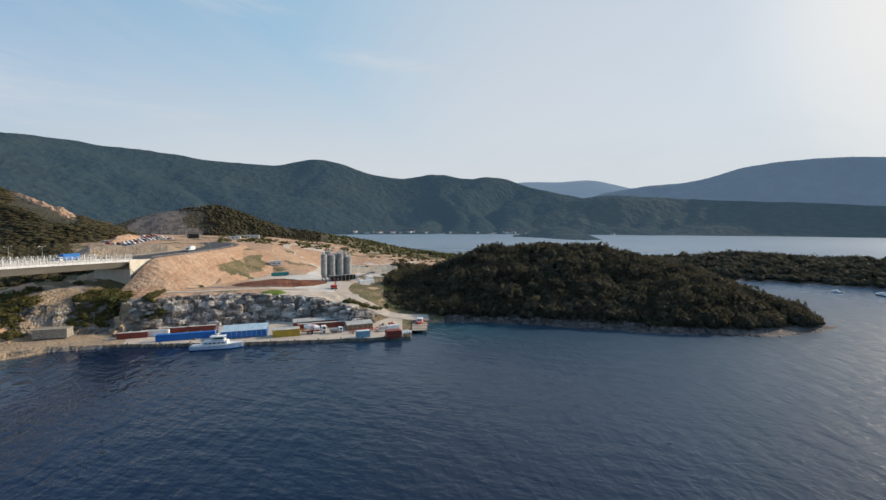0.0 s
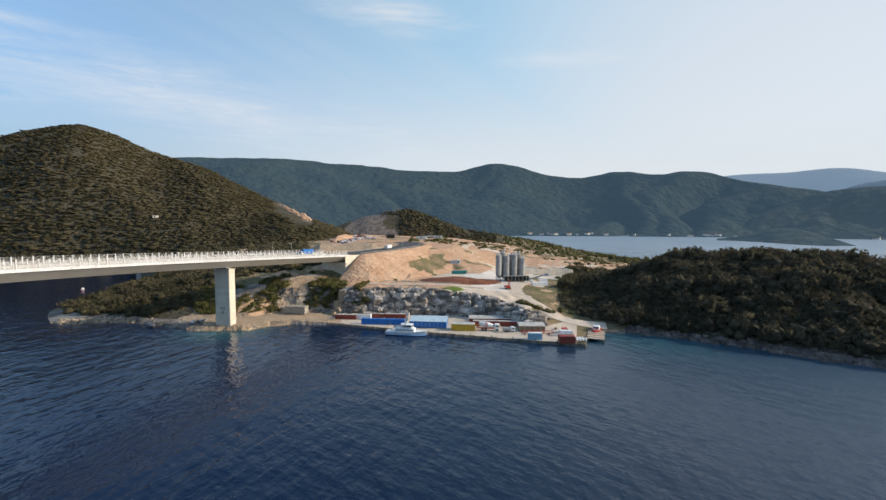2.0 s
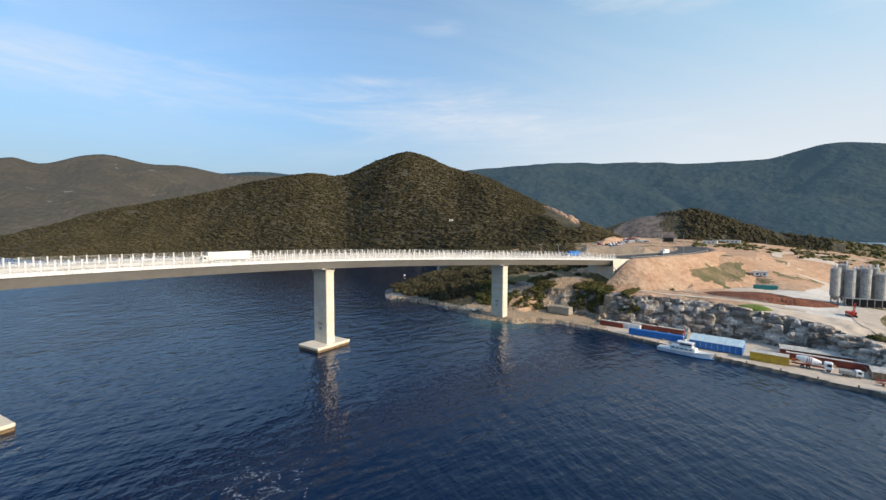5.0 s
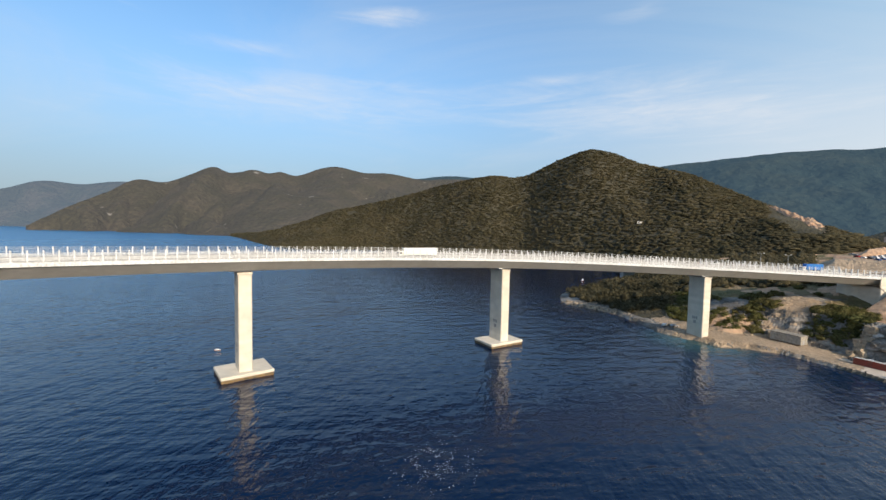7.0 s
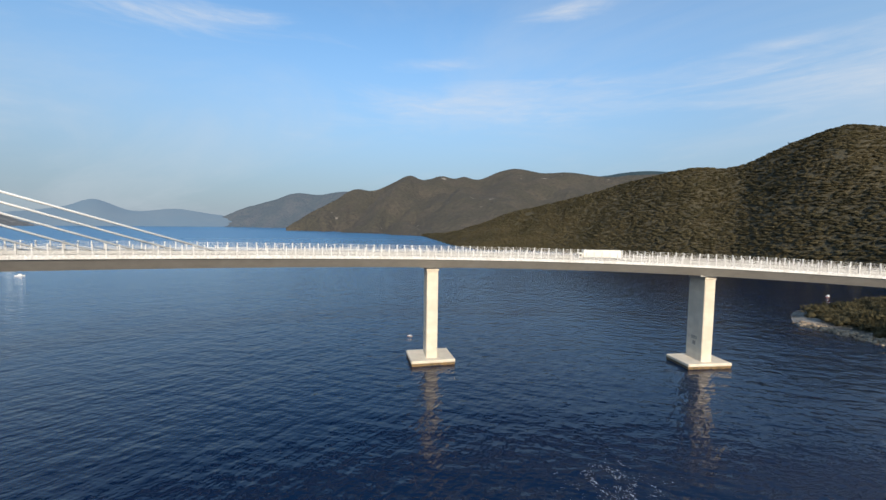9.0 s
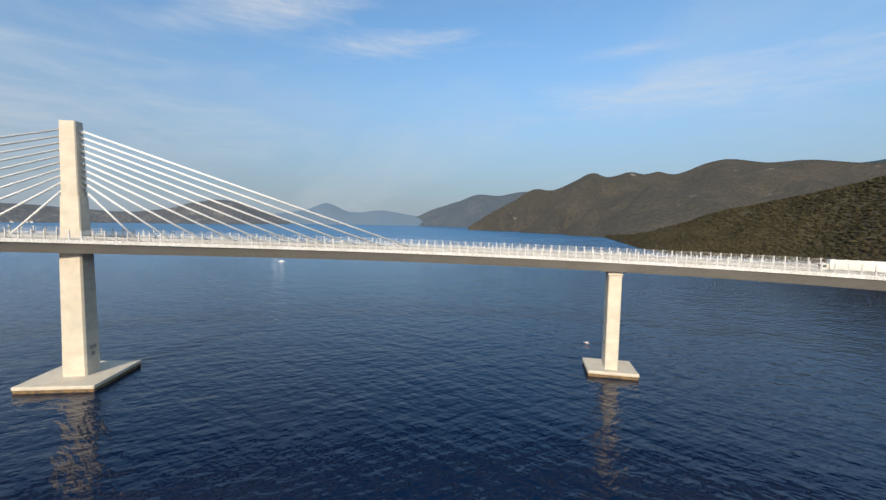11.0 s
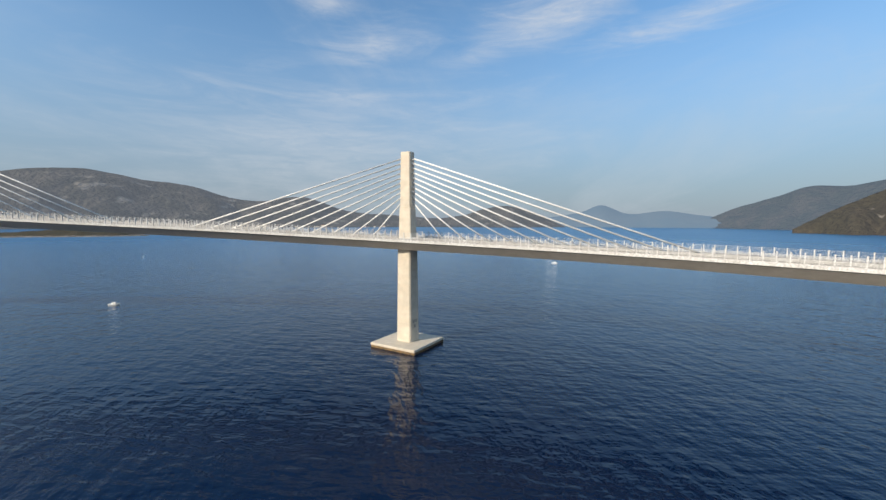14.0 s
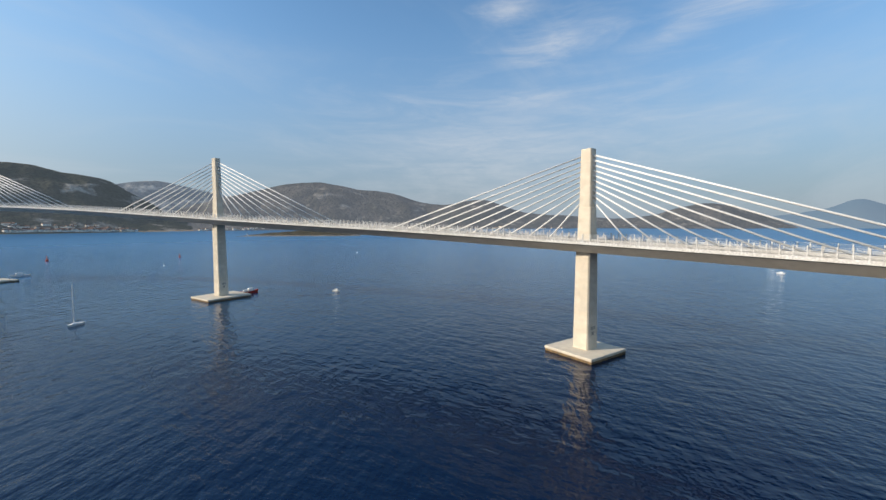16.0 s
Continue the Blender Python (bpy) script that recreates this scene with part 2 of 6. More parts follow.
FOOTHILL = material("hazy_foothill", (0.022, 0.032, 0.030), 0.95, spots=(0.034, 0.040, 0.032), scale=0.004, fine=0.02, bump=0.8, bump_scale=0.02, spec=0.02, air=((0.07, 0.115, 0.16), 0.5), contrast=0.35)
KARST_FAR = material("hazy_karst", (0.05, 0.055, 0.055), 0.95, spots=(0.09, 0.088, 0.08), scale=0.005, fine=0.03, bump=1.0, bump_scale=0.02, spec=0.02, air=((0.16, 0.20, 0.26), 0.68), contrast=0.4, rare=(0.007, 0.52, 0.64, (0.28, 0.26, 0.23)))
# far hills: distance haze painted in as bluish colours and a faint emission
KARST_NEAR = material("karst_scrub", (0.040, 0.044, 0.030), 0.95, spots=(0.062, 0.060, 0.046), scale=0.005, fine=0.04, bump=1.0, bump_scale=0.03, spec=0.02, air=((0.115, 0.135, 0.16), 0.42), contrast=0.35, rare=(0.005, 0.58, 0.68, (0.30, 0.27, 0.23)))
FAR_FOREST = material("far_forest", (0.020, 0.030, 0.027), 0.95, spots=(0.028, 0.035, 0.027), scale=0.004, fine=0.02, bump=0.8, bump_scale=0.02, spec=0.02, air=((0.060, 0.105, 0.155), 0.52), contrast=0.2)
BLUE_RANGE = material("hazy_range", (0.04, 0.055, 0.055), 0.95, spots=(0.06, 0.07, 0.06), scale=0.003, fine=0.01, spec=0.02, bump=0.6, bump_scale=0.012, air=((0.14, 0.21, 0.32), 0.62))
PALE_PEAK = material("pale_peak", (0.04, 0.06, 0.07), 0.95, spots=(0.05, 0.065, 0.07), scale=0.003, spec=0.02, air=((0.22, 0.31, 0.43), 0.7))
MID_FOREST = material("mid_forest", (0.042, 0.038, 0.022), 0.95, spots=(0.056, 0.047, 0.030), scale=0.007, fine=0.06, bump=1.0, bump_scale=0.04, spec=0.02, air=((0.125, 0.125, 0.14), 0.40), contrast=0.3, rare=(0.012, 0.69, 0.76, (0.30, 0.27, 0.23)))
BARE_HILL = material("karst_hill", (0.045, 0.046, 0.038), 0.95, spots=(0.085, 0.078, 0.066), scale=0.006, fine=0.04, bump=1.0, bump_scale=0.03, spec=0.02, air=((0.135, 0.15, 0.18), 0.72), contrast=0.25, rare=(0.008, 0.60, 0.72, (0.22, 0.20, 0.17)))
CONTAINER_BLUE = material("blue_container_paint", (0.025, 0.16, 0.50), 0.5, spots=(0.03, 0.17, 0.44), scale=0.5, fine=3.0)
CONTAINER_RED = material("red_container_paint", (0.27, 0.055, 0.035), 0.55, spots=(0.20, 0.06, 0.04), scale=0.5, fine=3.0)
CONTAINER_YELLOW = material("yellow_container_paint", (0.55, 0.36, 0.04), 0.5, spots=(0.48, 0.30, 0.05), scale=0.5, fine=3.0)
CONTAINER_PALE = material("pale_blue_container_paint", (0.30, 0.48, 0.58), 0.5, spots=(0.25, 0.40, 0.48), scale=0.5, fine=3.0)
CONTAINER_TEAL = material("teal_container_paint", (0.03, 0.22, 0.22), 0.5, spots=(0.03, 0.17, 0.17), scale=0.5, fine=3.0)
ROOF_PALE = material("pale_roof_sheet", (0.52, 0.50, 0.46), 0.6, spots=(0.42, 0.40, 0.36), scale=0.4, fine=3.0)
ROOF_BLUE = material("pale_blue_roof_sheet", (0.45, 0.58, 0.66), 0.6, spots=(0.38, 0.50, 0.58), scale=0.4, fine=3.0)
RED = material("red_machine_paint", (0.50, 0.045, 0.03), 0.45, spots=(0.40, 0.05, 0.03), scale=0.8, fine=3.0)
ORANGE = material("orange_machine_paint", (0.58, 0.16, 0.03), 0.5, spots=(0.45, 0.13, 0.03), scale=0.8, fine=3.0)
BLACK = material("black_rubber", (0.02, 0.02, 0.02), 0.8, fine=3.0)
DARK_GLASS = material("dark_glass", (0.02, 0.025, 0.03), 0.08, spec=0.6)
GALVANISED = material("galvanised_steel", (0.42, 0.42, 0.41), 0.5, 0.4, spots=(0.34, 0.33, 0.31), scale=0.6, fine=2.0)
SILO = material("dusty_silo_steel", (0.40, 0.40, 0.38), 0.6, spots=(0.24, 0.23, 0.22), scale=0.35, fine=1.5, strata=(0.5, (2.0, 2.0, 0.15), (0.40, 0.39, 0.36)))
GRASS = material("green_grass", (0.13, 0.19, 0.03), 0.95, spots=(0.17, 0.20, 0.05), scale=0.3, fine=2.0, bump=0.8, bump_scale=2.0)
BANK = material("brown_bank_stone", (0.36, 0.28, 0.20), 0.95, spots=(0.28, 0.22, 0.16), scale=0.2, fine=0.8, island=0.25)
RED_SOIL = material("dark_red_soil", (0.15, 0.055, 0.032), 0.95, spots=(0.22, 0.09, 0.05), scale=0.15, fine=1.0, bump=0.9, bump_scale=0.7)
HULL_WHITE = material("white_hull_paint", (0.80, 0.81, 0.80), 0.35, spots=(0.74, 0.75, 0.74), scale=0.6, fine=3.0)
WALL_WHITE = material("white_render", (0.86, 0.82, 0.74), 0.85, spots=(0.78, 0.72, 0.62), scale=0.05, per_object=0.12)
ROOF_TILE = material("clay_roof", (0.24, 0.15, 0.11), 0.85, spots=(0.2, 0.13, 0.10), scale=0.1, per_object=0.3)
TIMBER = material("weathered_timber", (0.28, 0.20, 0.12), 0.85, spots=(0.2, 0.14, 0.09), scale=1.0, fine=4.0)
CAR_PAINTS = [material("car_paint", c, 0.3, spec=0.5, fine=2.0) for c in ((0.72, 0.72, 0.71), (0.05, 0.05, 0.055), (0.33, 0.34, 0.35), (0.40, 0.03, 0.03), (0.04, 0.09, 0.25))]

water = bpy.data.materials.new("sea_water")
water.use_nodes = True
n, l = water.node_tree.nodes, water.node_tree.links
b = n["Principled BSDF"]
b.inputs["Roughness"].default_value, b.inputs["IOR"].default_value = 0.05, 1.33
geo = n.new("ShaderNodeNewGeometry")
deep = n.new("ShaderNodeTexNoise")
deep.inputs["Scale"].default_value, deep.inputs["Detail"].default_value = 0.006, 3
l.new(geo.outputs["Position"], deep.inputs["Vector"])
tone = n.new("ShaderNodeMix")
tone.data_type = "RGBA"
tone.inputs["A"].default_value, tone.inputs["B"].default_value = (0.0002, 0.0055, 0.022, 1), (0.0003, 0.0115, 0.045, 1)
l.new(deep.outputs["Fac"], tone.inputs["Factor"])
shallow = tone.outputs["Result"]
for spot, size in (((222, 70, 0), 60), ((70, 232, 0), 34), ((262, 10, 0), 44)):
    gap = n.new("ShaderNodeVectorMath")
    gap.operation = "DISTANCE"
    l.new(geo.outputs["Position"], gap.inputs[0])
    gap.inputs[1].default_value = spot
    near = n.new("ShaderNodeMapRange")
    near.interpolation_type = "SMOOTHSTEP"
    near.inputs["From Min"].default_value, near.inputs["From Max"].default_value = size * 0.2, size
    near.inputs["To Min"].default_value, near.inputs["To Max"].default_value = 0.85, 0.0
    l.new(gap.outputs["Value"], near.inputs["Value"])
    bed = n.new("ShaderNodeMix")
    bed.data_type = "RGBA"
    l.new(near.outputs[0], bed.inputs["Factor"])
    l.new(shallow, bed.inputs["A"])
    bed.inputs["B"].default_value = (0.006, 0.075, 0.085, 1)
    shallow = bed.outputs["Result"]
# sky reflection on distant water, painted in as brighter blue with distance
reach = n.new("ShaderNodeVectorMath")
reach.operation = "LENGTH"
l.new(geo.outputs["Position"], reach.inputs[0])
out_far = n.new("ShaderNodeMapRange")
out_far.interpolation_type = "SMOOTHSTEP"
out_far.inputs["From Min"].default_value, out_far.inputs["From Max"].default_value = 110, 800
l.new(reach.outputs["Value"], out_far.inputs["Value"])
far_sheen = n.new("ShaderNodeMix")
far_sheen.data_type = "RGBA"
# the painted blue is kept out of the inlet, which mirrors its hill
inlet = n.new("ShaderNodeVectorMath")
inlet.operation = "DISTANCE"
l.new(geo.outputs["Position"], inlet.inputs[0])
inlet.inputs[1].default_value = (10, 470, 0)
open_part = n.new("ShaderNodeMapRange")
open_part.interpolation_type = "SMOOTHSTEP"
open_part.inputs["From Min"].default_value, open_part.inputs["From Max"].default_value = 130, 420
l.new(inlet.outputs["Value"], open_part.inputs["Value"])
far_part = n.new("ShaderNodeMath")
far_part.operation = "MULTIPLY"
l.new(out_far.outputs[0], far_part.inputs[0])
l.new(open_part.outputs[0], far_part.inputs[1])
l.new(far_part.outputs[0], far_sheen.inputs["Factor"])
l.new(shallow, far_sheen.inputs["A"])
far_sheen.inputs["B"].default_value = (0.020, 0.145, 0.32, 1)

# bay behind the island: evenly ruffled, bright sky reflection painted as pale colour
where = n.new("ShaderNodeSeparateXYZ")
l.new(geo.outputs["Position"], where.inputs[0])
bay_masks = []
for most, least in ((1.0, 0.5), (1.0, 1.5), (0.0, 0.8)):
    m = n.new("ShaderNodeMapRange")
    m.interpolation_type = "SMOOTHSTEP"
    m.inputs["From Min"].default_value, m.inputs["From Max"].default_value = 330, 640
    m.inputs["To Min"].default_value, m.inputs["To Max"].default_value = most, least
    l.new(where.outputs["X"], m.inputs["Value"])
    bay_masks.append(m.outputs[0])
last = None
# crossing trains of long-crested wavelets: frequency, length of crest, direction of crest, height, detail
for scale, crest, turn, dist, detail in ((0.05, 1.5, 60, 0.6, 2), (0.23, 2.6, 24, 0.46, 2), (0.27, 2.6, 92, 0.42, 2), (0.62, 1.9, 40, 0.15, 3), (0.68, 1.9, 110, 0.12, 3), (1.4, 1.2, 30, 0.04, 2)):
    mp = n.new("ShaderNodeMapping")
    mp.vector_type = "TEXTURE"
    mp.inputs["Rotation"].default_value, mp.inputs["Scale"].default_value = (0, 0, radians(turn)), (crest, 1.0, 1.0)
    l.new(geo.outputs["Position"], mp.inputs[0])
    wv = n.new("ShaderNodeTexNoise")
    wv.inputs["Scale"].default_value, wv.inputs["Detail"].default_value, wv.inputs["Roughness"].default_value = scale, detail, 0.5
    l.new(mp.outputs[0], wv.inputs["Vector"])
    bp = n.new("ShaderNodeBump")
    bp.inputs["Distance"].default_value = dist
    l.new(bay_masks[0], bp.inputs["Strength"])
    l.new(wv.outputs["Fac"], bp.inputs["Height"])
    if last:
        l.new(last, bp.inputs["Normal"])
    last = bp.outputs[0]
l.new(last, b.inputs["Normal"])
# pale base colour stands in for the bay's sky reflection
bay_sheen = n.new("ShaderNodeMix")
bay_sheen.data_type = "RGBA"
l.new(bay_masks[2], bay_sheen.inputs["Factor"])
l.new(far_sheen.outputs["Result"], bay_sheen.inputs["A"])
bay_sheen.inputs["B"].default_value = (0.24, 0.30, 0.34, 1)
# sun-side sheen off the island, painted in as a paler water colour
sheen_mask = n.new("ShaderNodeMapRange")
sheen_mask.interpolation_type = "SMOOTHSTEP"
sheen_mask.inputs["From Min"].default_value, sheen_mask.inputs["From Max"].default_value = 30, 300
sheen_mask.inputs["To Min"].default_value, sheen_mask.inputs["To Max"].default_value = 0.9, 0.0
sheen_water = n.new("ShaderNodeMix")
sheen_water.data_type = "RGBA"
l.new(sheen_mask.outputs[0], sheen_water.inputs["Factor"])
l.new(bay_sheen.outputs["Result"], sheen_water.inputs["A"])
sheen_water.inputs["B"].default_value = (0.045, 0.085, 0.125, 1)
l.new(sheen_water.outputs["Result"], b.inputs["Base Color"])
b.inputs["Specular IOR Level"].default_value = 0.5
# open water is ruffled by the wind, the lee of the bridge is smoother
span = n.new("ShaderNodeVectorMath")
span.operation = "LENGTH"
l.new(geo.outputs["Position"], span.inputs[0])
ruffle = n.new("ShaderNodeMapRange")
ruffle.inputs["From Min"].default_value, ruffle.inputs["From Max"].default_value = 150, 1600
ruffle.inputs["To Min"].default_value, ruffle.inputs["To Max"].default_value = 0.04, 0.30
l.new(span.outputs["Value"], ruffle.inputs["Value"])
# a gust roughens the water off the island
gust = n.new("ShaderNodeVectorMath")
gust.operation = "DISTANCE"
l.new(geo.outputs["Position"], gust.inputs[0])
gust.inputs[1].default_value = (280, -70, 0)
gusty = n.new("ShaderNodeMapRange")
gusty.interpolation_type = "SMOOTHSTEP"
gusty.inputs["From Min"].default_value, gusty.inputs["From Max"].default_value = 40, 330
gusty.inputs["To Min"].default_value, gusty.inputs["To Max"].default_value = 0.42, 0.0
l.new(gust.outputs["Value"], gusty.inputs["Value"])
l.new(gust.outputs["Value"], sheen_mask.inputs["Value"])
ruffled = n.new("ShaderNodeMath")
ruffled.operation = "MAXIMUM"
l.new(ruffle.outputs[0], ruffled.inputs[0])
l.new(gusty.outputs[0], ruffled.inputs[1])
settled = n.new("ShaderNodeMath")
settled.operation = "MULTIPLY"
l.new(ruffled.outputs[0], settled.inputs[0])
l.new(bay_masks[1], settled.inputs[1])
l.new(settled.outputs[0], b.inputs["Roughness"])
WATER = water


# ---- mesh helpers ----
def mesh_object(name, verts, faces, mat, parent=None, smooth=False):
    me = bpy.data.meshes.new(name)
    me.from_pydata([tuple(v) for v in verts], [], faces)
    me.materials.append(mat)
    if smooth:
        me.polygons.foreach_set("use_smooth", [True] * len(me.polygons))
    me.update()
    ob = new(name, me)
    ob.parent = parent
    return ob


def part(name, bm, mat, parent=None, label="", smooth=False):
    """Links a bmesh as one mesh object under a thing or a part."""
    bmesh.ops.recalc_face_normals(bm, faces=bm.faces)
    me = bpy.data.meshes.new(name)
    bm.to_mesh(me)
    bm.free()
    for m in mat if isinstance(mat, (list, tuple)) else [mat]:
        me.materials.append(m)
    if smooth:
        me.polygons.foreach_set("use_smooth", [True] * len(me.polygons))
    ob = new(name, me)
    ob.parent = parent
    if label:
        tagged(ob, label=label)
    return ob


def box(bm, x0, x1, y0, y1, z0, z1, bevel=0.0, m=None):
    made = bmesh.ops.create_cube(bm, size=1.0)["verts"]
    bmesh.ops.scale(bm, vec=(x1 - x0, y1 - y0, z1 - z0), verts=made)
    bmesh.ops.translate(bm, vec=((x0 + x1) / 2, (y0 + y1) / 2, (z0 + z1) / 2), verts=made)
    if bevel:
        edges = list({e for v in made for e in v.link_edges})
        made = list({v for f in bmesh.ops.bevel(bm, geom=edges, offset=bevel, segments=1, affect="EDGES")["faces"] for v in f.verts} | {v for v in made if v.is_valid})
    if m is not None:
        bmesh.ops.transform(bm, matrix=m, verts=[v for v in made if v.is_valid])
    return made


def tube(bm, a, b, ra, rb=None, sides=8):
    a, b = Vector(a), Vector(b)
    rb = ra if rb is None else rb
    turn = (b - a).to_track_quat("Z", "Y").to_matrix().to_4x4()
    m = Matrix.Translation((a + b) / 2) @ turn
    return bmesh.ops.create_cone(bm, cap_ends=True, segments=sides, radius1=ra, radius2=rb, depth=(b - a).length, matrix=m)["verts"]


def curve_through(xs, ys):
    """A smooth function through a few knots (natural cubic)."""
    xs, ys = np.array(xs, float), np.array(ys, float)
    k, h = len(xs), np.diff(xs)
    a, r = np.eye(k), np.zeros((k,) + ys.shape[1:])
    for i in range(1, k - 1):
        a[i, i - 1:i + 2] = h[i - 1], 2 * (h[i - 1] + h[i]), h[i]
        r[i] = 6 * ((ys[i + 1] - ys[i]) / h[i] - (ys[i] - ys[i - 1]) / h[i - 1])
    mm = np.linalg.solve(a, r)

    def at(x):
        i = int(np.clip(np.searchsorted(xs, x) - 1, 0, k - 2))
        p, q = (xs[i + 1] - x) / h[i], (x - xs[i]) / h[i]
        return p * ys[i] + q * ys[i + 1] + ((p ** 3 - p) * mm[i] + (q ** 3 - q) * mm[i + 1]) * h[i] ** 2 / 6
    return at


def rough(x, y, size, octaves=4, seed=0.0):
    return noise.fractal(Vector((x / size + seed, y / size - seed, seed * 1.7)), 0.9, 2.1, octaves)


# ---- sea ----
rings = [0, 40, 80, 120, 160, 200, 260, 340, 460, 640, 900, 1300, 1900, 2800, 4000, 4980]
verts, faces = [(0, 0, 0)], []
SEG = 96
for r in rings[1:]:
    verts += [(r * math.sin(2 * math.pi * i / SEG), r * math.cos(2 * math.pi * i / SEG), 0) for i in range(SEG)]
for i in range(SEG):
    faces.append((0, 1 + (i + 1) % SEG, 1 + i))
for k in range(len(rings) - 2):
    o, q = 1 + k * SEG, 1 + (k + 1) * SEG
    for i in range(SEG):
        j = (i + 1) % SEG
        faces.append((o + i, o + j, q + j, q + i))
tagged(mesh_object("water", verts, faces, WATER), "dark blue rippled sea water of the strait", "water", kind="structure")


# ---- land: hills told by bearing, shore, crest and height ----
def hill(name, rows, mat, label, depth=0.5, step=0.5, inner=22, lumps=(60, 8), seed=1.0, category="hill", shape=1.3, back_z=-2.0, shore_mat=None, rock_z=1.8, spurs=None):
    """A hill seen from the strait. rows: bearing, distance of the shore, distance of the crest, height of the crest.
    Gives back a function of bearing and slope (0 shore, 1 crest, 2 back foot) that tells a place on it."""
    az = [r[0] for r in rows]
    shore, crest, top = (curve_through(az, [r[k] for r in rows]) for k in (1, 2, 3))

    def place(a, v):
        s, c, t = float(shore(a)), float(crest(a)), float(top(a))
        c = max(c, s + 5)
        if v <= 1:
            r, z = s + (c - s) * v, -1.5 + (t + 1.5) * (1 - (1 - v) ** shape)
        else:
            r, z = c + (c - s) * depth * (v - 1), t + (back_z - t) * (v - 1) ** 1.2
        x, y = r * math.sin(radians(a)), r * math.cos(radians(a))
        fade = min(1.0, max(0.0, z) / max(t, 1) * 2.5) * (1 - 0.6 * max(0.0, 1 - abs(v - 1) * 4))
        z += rough(x, y, lumps[0], 5, seed) * lumps[1] * fade
        if spurs and 0 < v < 1.6:
            s_, up = radians(a) * s / spurs[0], min(v, 1.0)
            bend = rough(x, y, spurs[0] * 1.6, 2, seed + 3) * 0.5
            cut = sum(w * (0.45 - abs(noise.noise(Vector(((s_ + bend) * f, up * 0.9 * f, seed * 3.1 + f))))) for f, w in ((1.0, 1.0), (2.3, 0.4)))
            z -= max(0.0, cut) * spurs[1] * min(1.0, 4.5 * up * (1.0 - up)) * (1.0 if v < 1 else 1.6 - v)
        k = rough(x, y, 25, 3, seed + 5) * 5 * max(0.0, 1 - v * 8)
        return x + k * math.sin(radians(a)), y + k * math.cos(radians(a)), z

    n_az = int((az[-1] - az[0]) / step) + 1
    slopes = [(j / inner) ** 1.25 for j in range(inner + 1)] + [1 + (j + 1) / 7 for j in range(7)]
    verts, faces, w = [], [], len(slopes)
    for i in range(n_az):
        a = az[0] + (az[-1] - az[0]) * i / (n_az - 1)
        verts += [place(a, v) for v in slopes]
    for i in range(n_az - 1):
        for j in range(w - 1):
            faces.append((i * w + j, (i + 1) * w + j, (i + 1) * w + j + 1, i * w + j + 1))
    ob = mesh_object(name, verts, faces, mat, smooth=True)
    if shore_mat:
        ob.data.materials.append(shore_mat)
        for f in ob.data.polygons:
            if f.center.z < rock_z + rough(f.center.x, f.center.y, 12, 3, seed) * 1.2:
                f.material_index = 1
    tagged(ob, label, category, kind="structure")
    place.ob = ob
    return place


def z_at(r, el):
    return EYE + r * math.tan(radians(el))


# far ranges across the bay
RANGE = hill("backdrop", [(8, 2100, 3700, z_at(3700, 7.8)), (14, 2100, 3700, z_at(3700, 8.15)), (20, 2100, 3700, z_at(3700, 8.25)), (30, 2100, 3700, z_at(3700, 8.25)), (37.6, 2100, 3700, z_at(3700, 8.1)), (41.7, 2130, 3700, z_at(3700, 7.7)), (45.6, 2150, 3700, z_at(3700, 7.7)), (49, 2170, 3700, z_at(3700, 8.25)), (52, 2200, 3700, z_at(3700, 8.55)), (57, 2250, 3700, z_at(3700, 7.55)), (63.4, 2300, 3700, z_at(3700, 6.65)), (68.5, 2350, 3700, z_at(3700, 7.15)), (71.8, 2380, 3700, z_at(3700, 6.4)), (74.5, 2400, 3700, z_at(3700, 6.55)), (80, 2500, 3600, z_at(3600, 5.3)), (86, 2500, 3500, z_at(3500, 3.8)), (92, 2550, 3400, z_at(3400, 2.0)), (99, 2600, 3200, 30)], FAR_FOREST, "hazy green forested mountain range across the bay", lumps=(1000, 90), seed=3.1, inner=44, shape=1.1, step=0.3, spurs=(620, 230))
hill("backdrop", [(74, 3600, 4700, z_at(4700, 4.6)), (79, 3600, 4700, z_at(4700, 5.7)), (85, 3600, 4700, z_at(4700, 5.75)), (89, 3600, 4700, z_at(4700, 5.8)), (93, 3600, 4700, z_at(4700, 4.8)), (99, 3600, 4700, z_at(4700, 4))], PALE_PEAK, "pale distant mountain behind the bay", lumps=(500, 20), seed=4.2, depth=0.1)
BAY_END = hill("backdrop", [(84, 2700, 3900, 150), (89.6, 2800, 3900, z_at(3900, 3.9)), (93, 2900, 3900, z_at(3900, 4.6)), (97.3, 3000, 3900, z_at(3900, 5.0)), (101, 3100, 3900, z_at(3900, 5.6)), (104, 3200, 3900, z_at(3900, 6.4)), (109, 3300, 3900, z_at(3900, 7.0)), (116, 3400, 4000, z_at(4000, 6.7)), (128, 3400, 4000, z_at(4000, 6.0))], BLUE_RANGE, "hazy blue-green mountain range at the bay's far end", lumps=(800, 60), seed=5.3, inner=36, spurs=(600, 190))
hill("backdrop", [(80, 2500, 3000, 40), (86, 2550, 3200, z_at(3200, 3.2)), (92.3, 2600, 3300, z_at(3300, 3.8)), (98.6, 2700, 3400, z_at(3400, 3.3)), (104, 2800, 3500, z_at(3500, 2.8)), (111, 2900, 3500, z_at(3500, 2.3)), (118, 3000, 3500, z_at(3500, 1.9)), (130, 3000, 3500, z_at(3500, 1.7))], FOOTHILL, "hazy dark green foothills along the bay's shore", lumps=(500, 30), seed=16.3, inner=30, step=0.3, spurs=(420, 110))
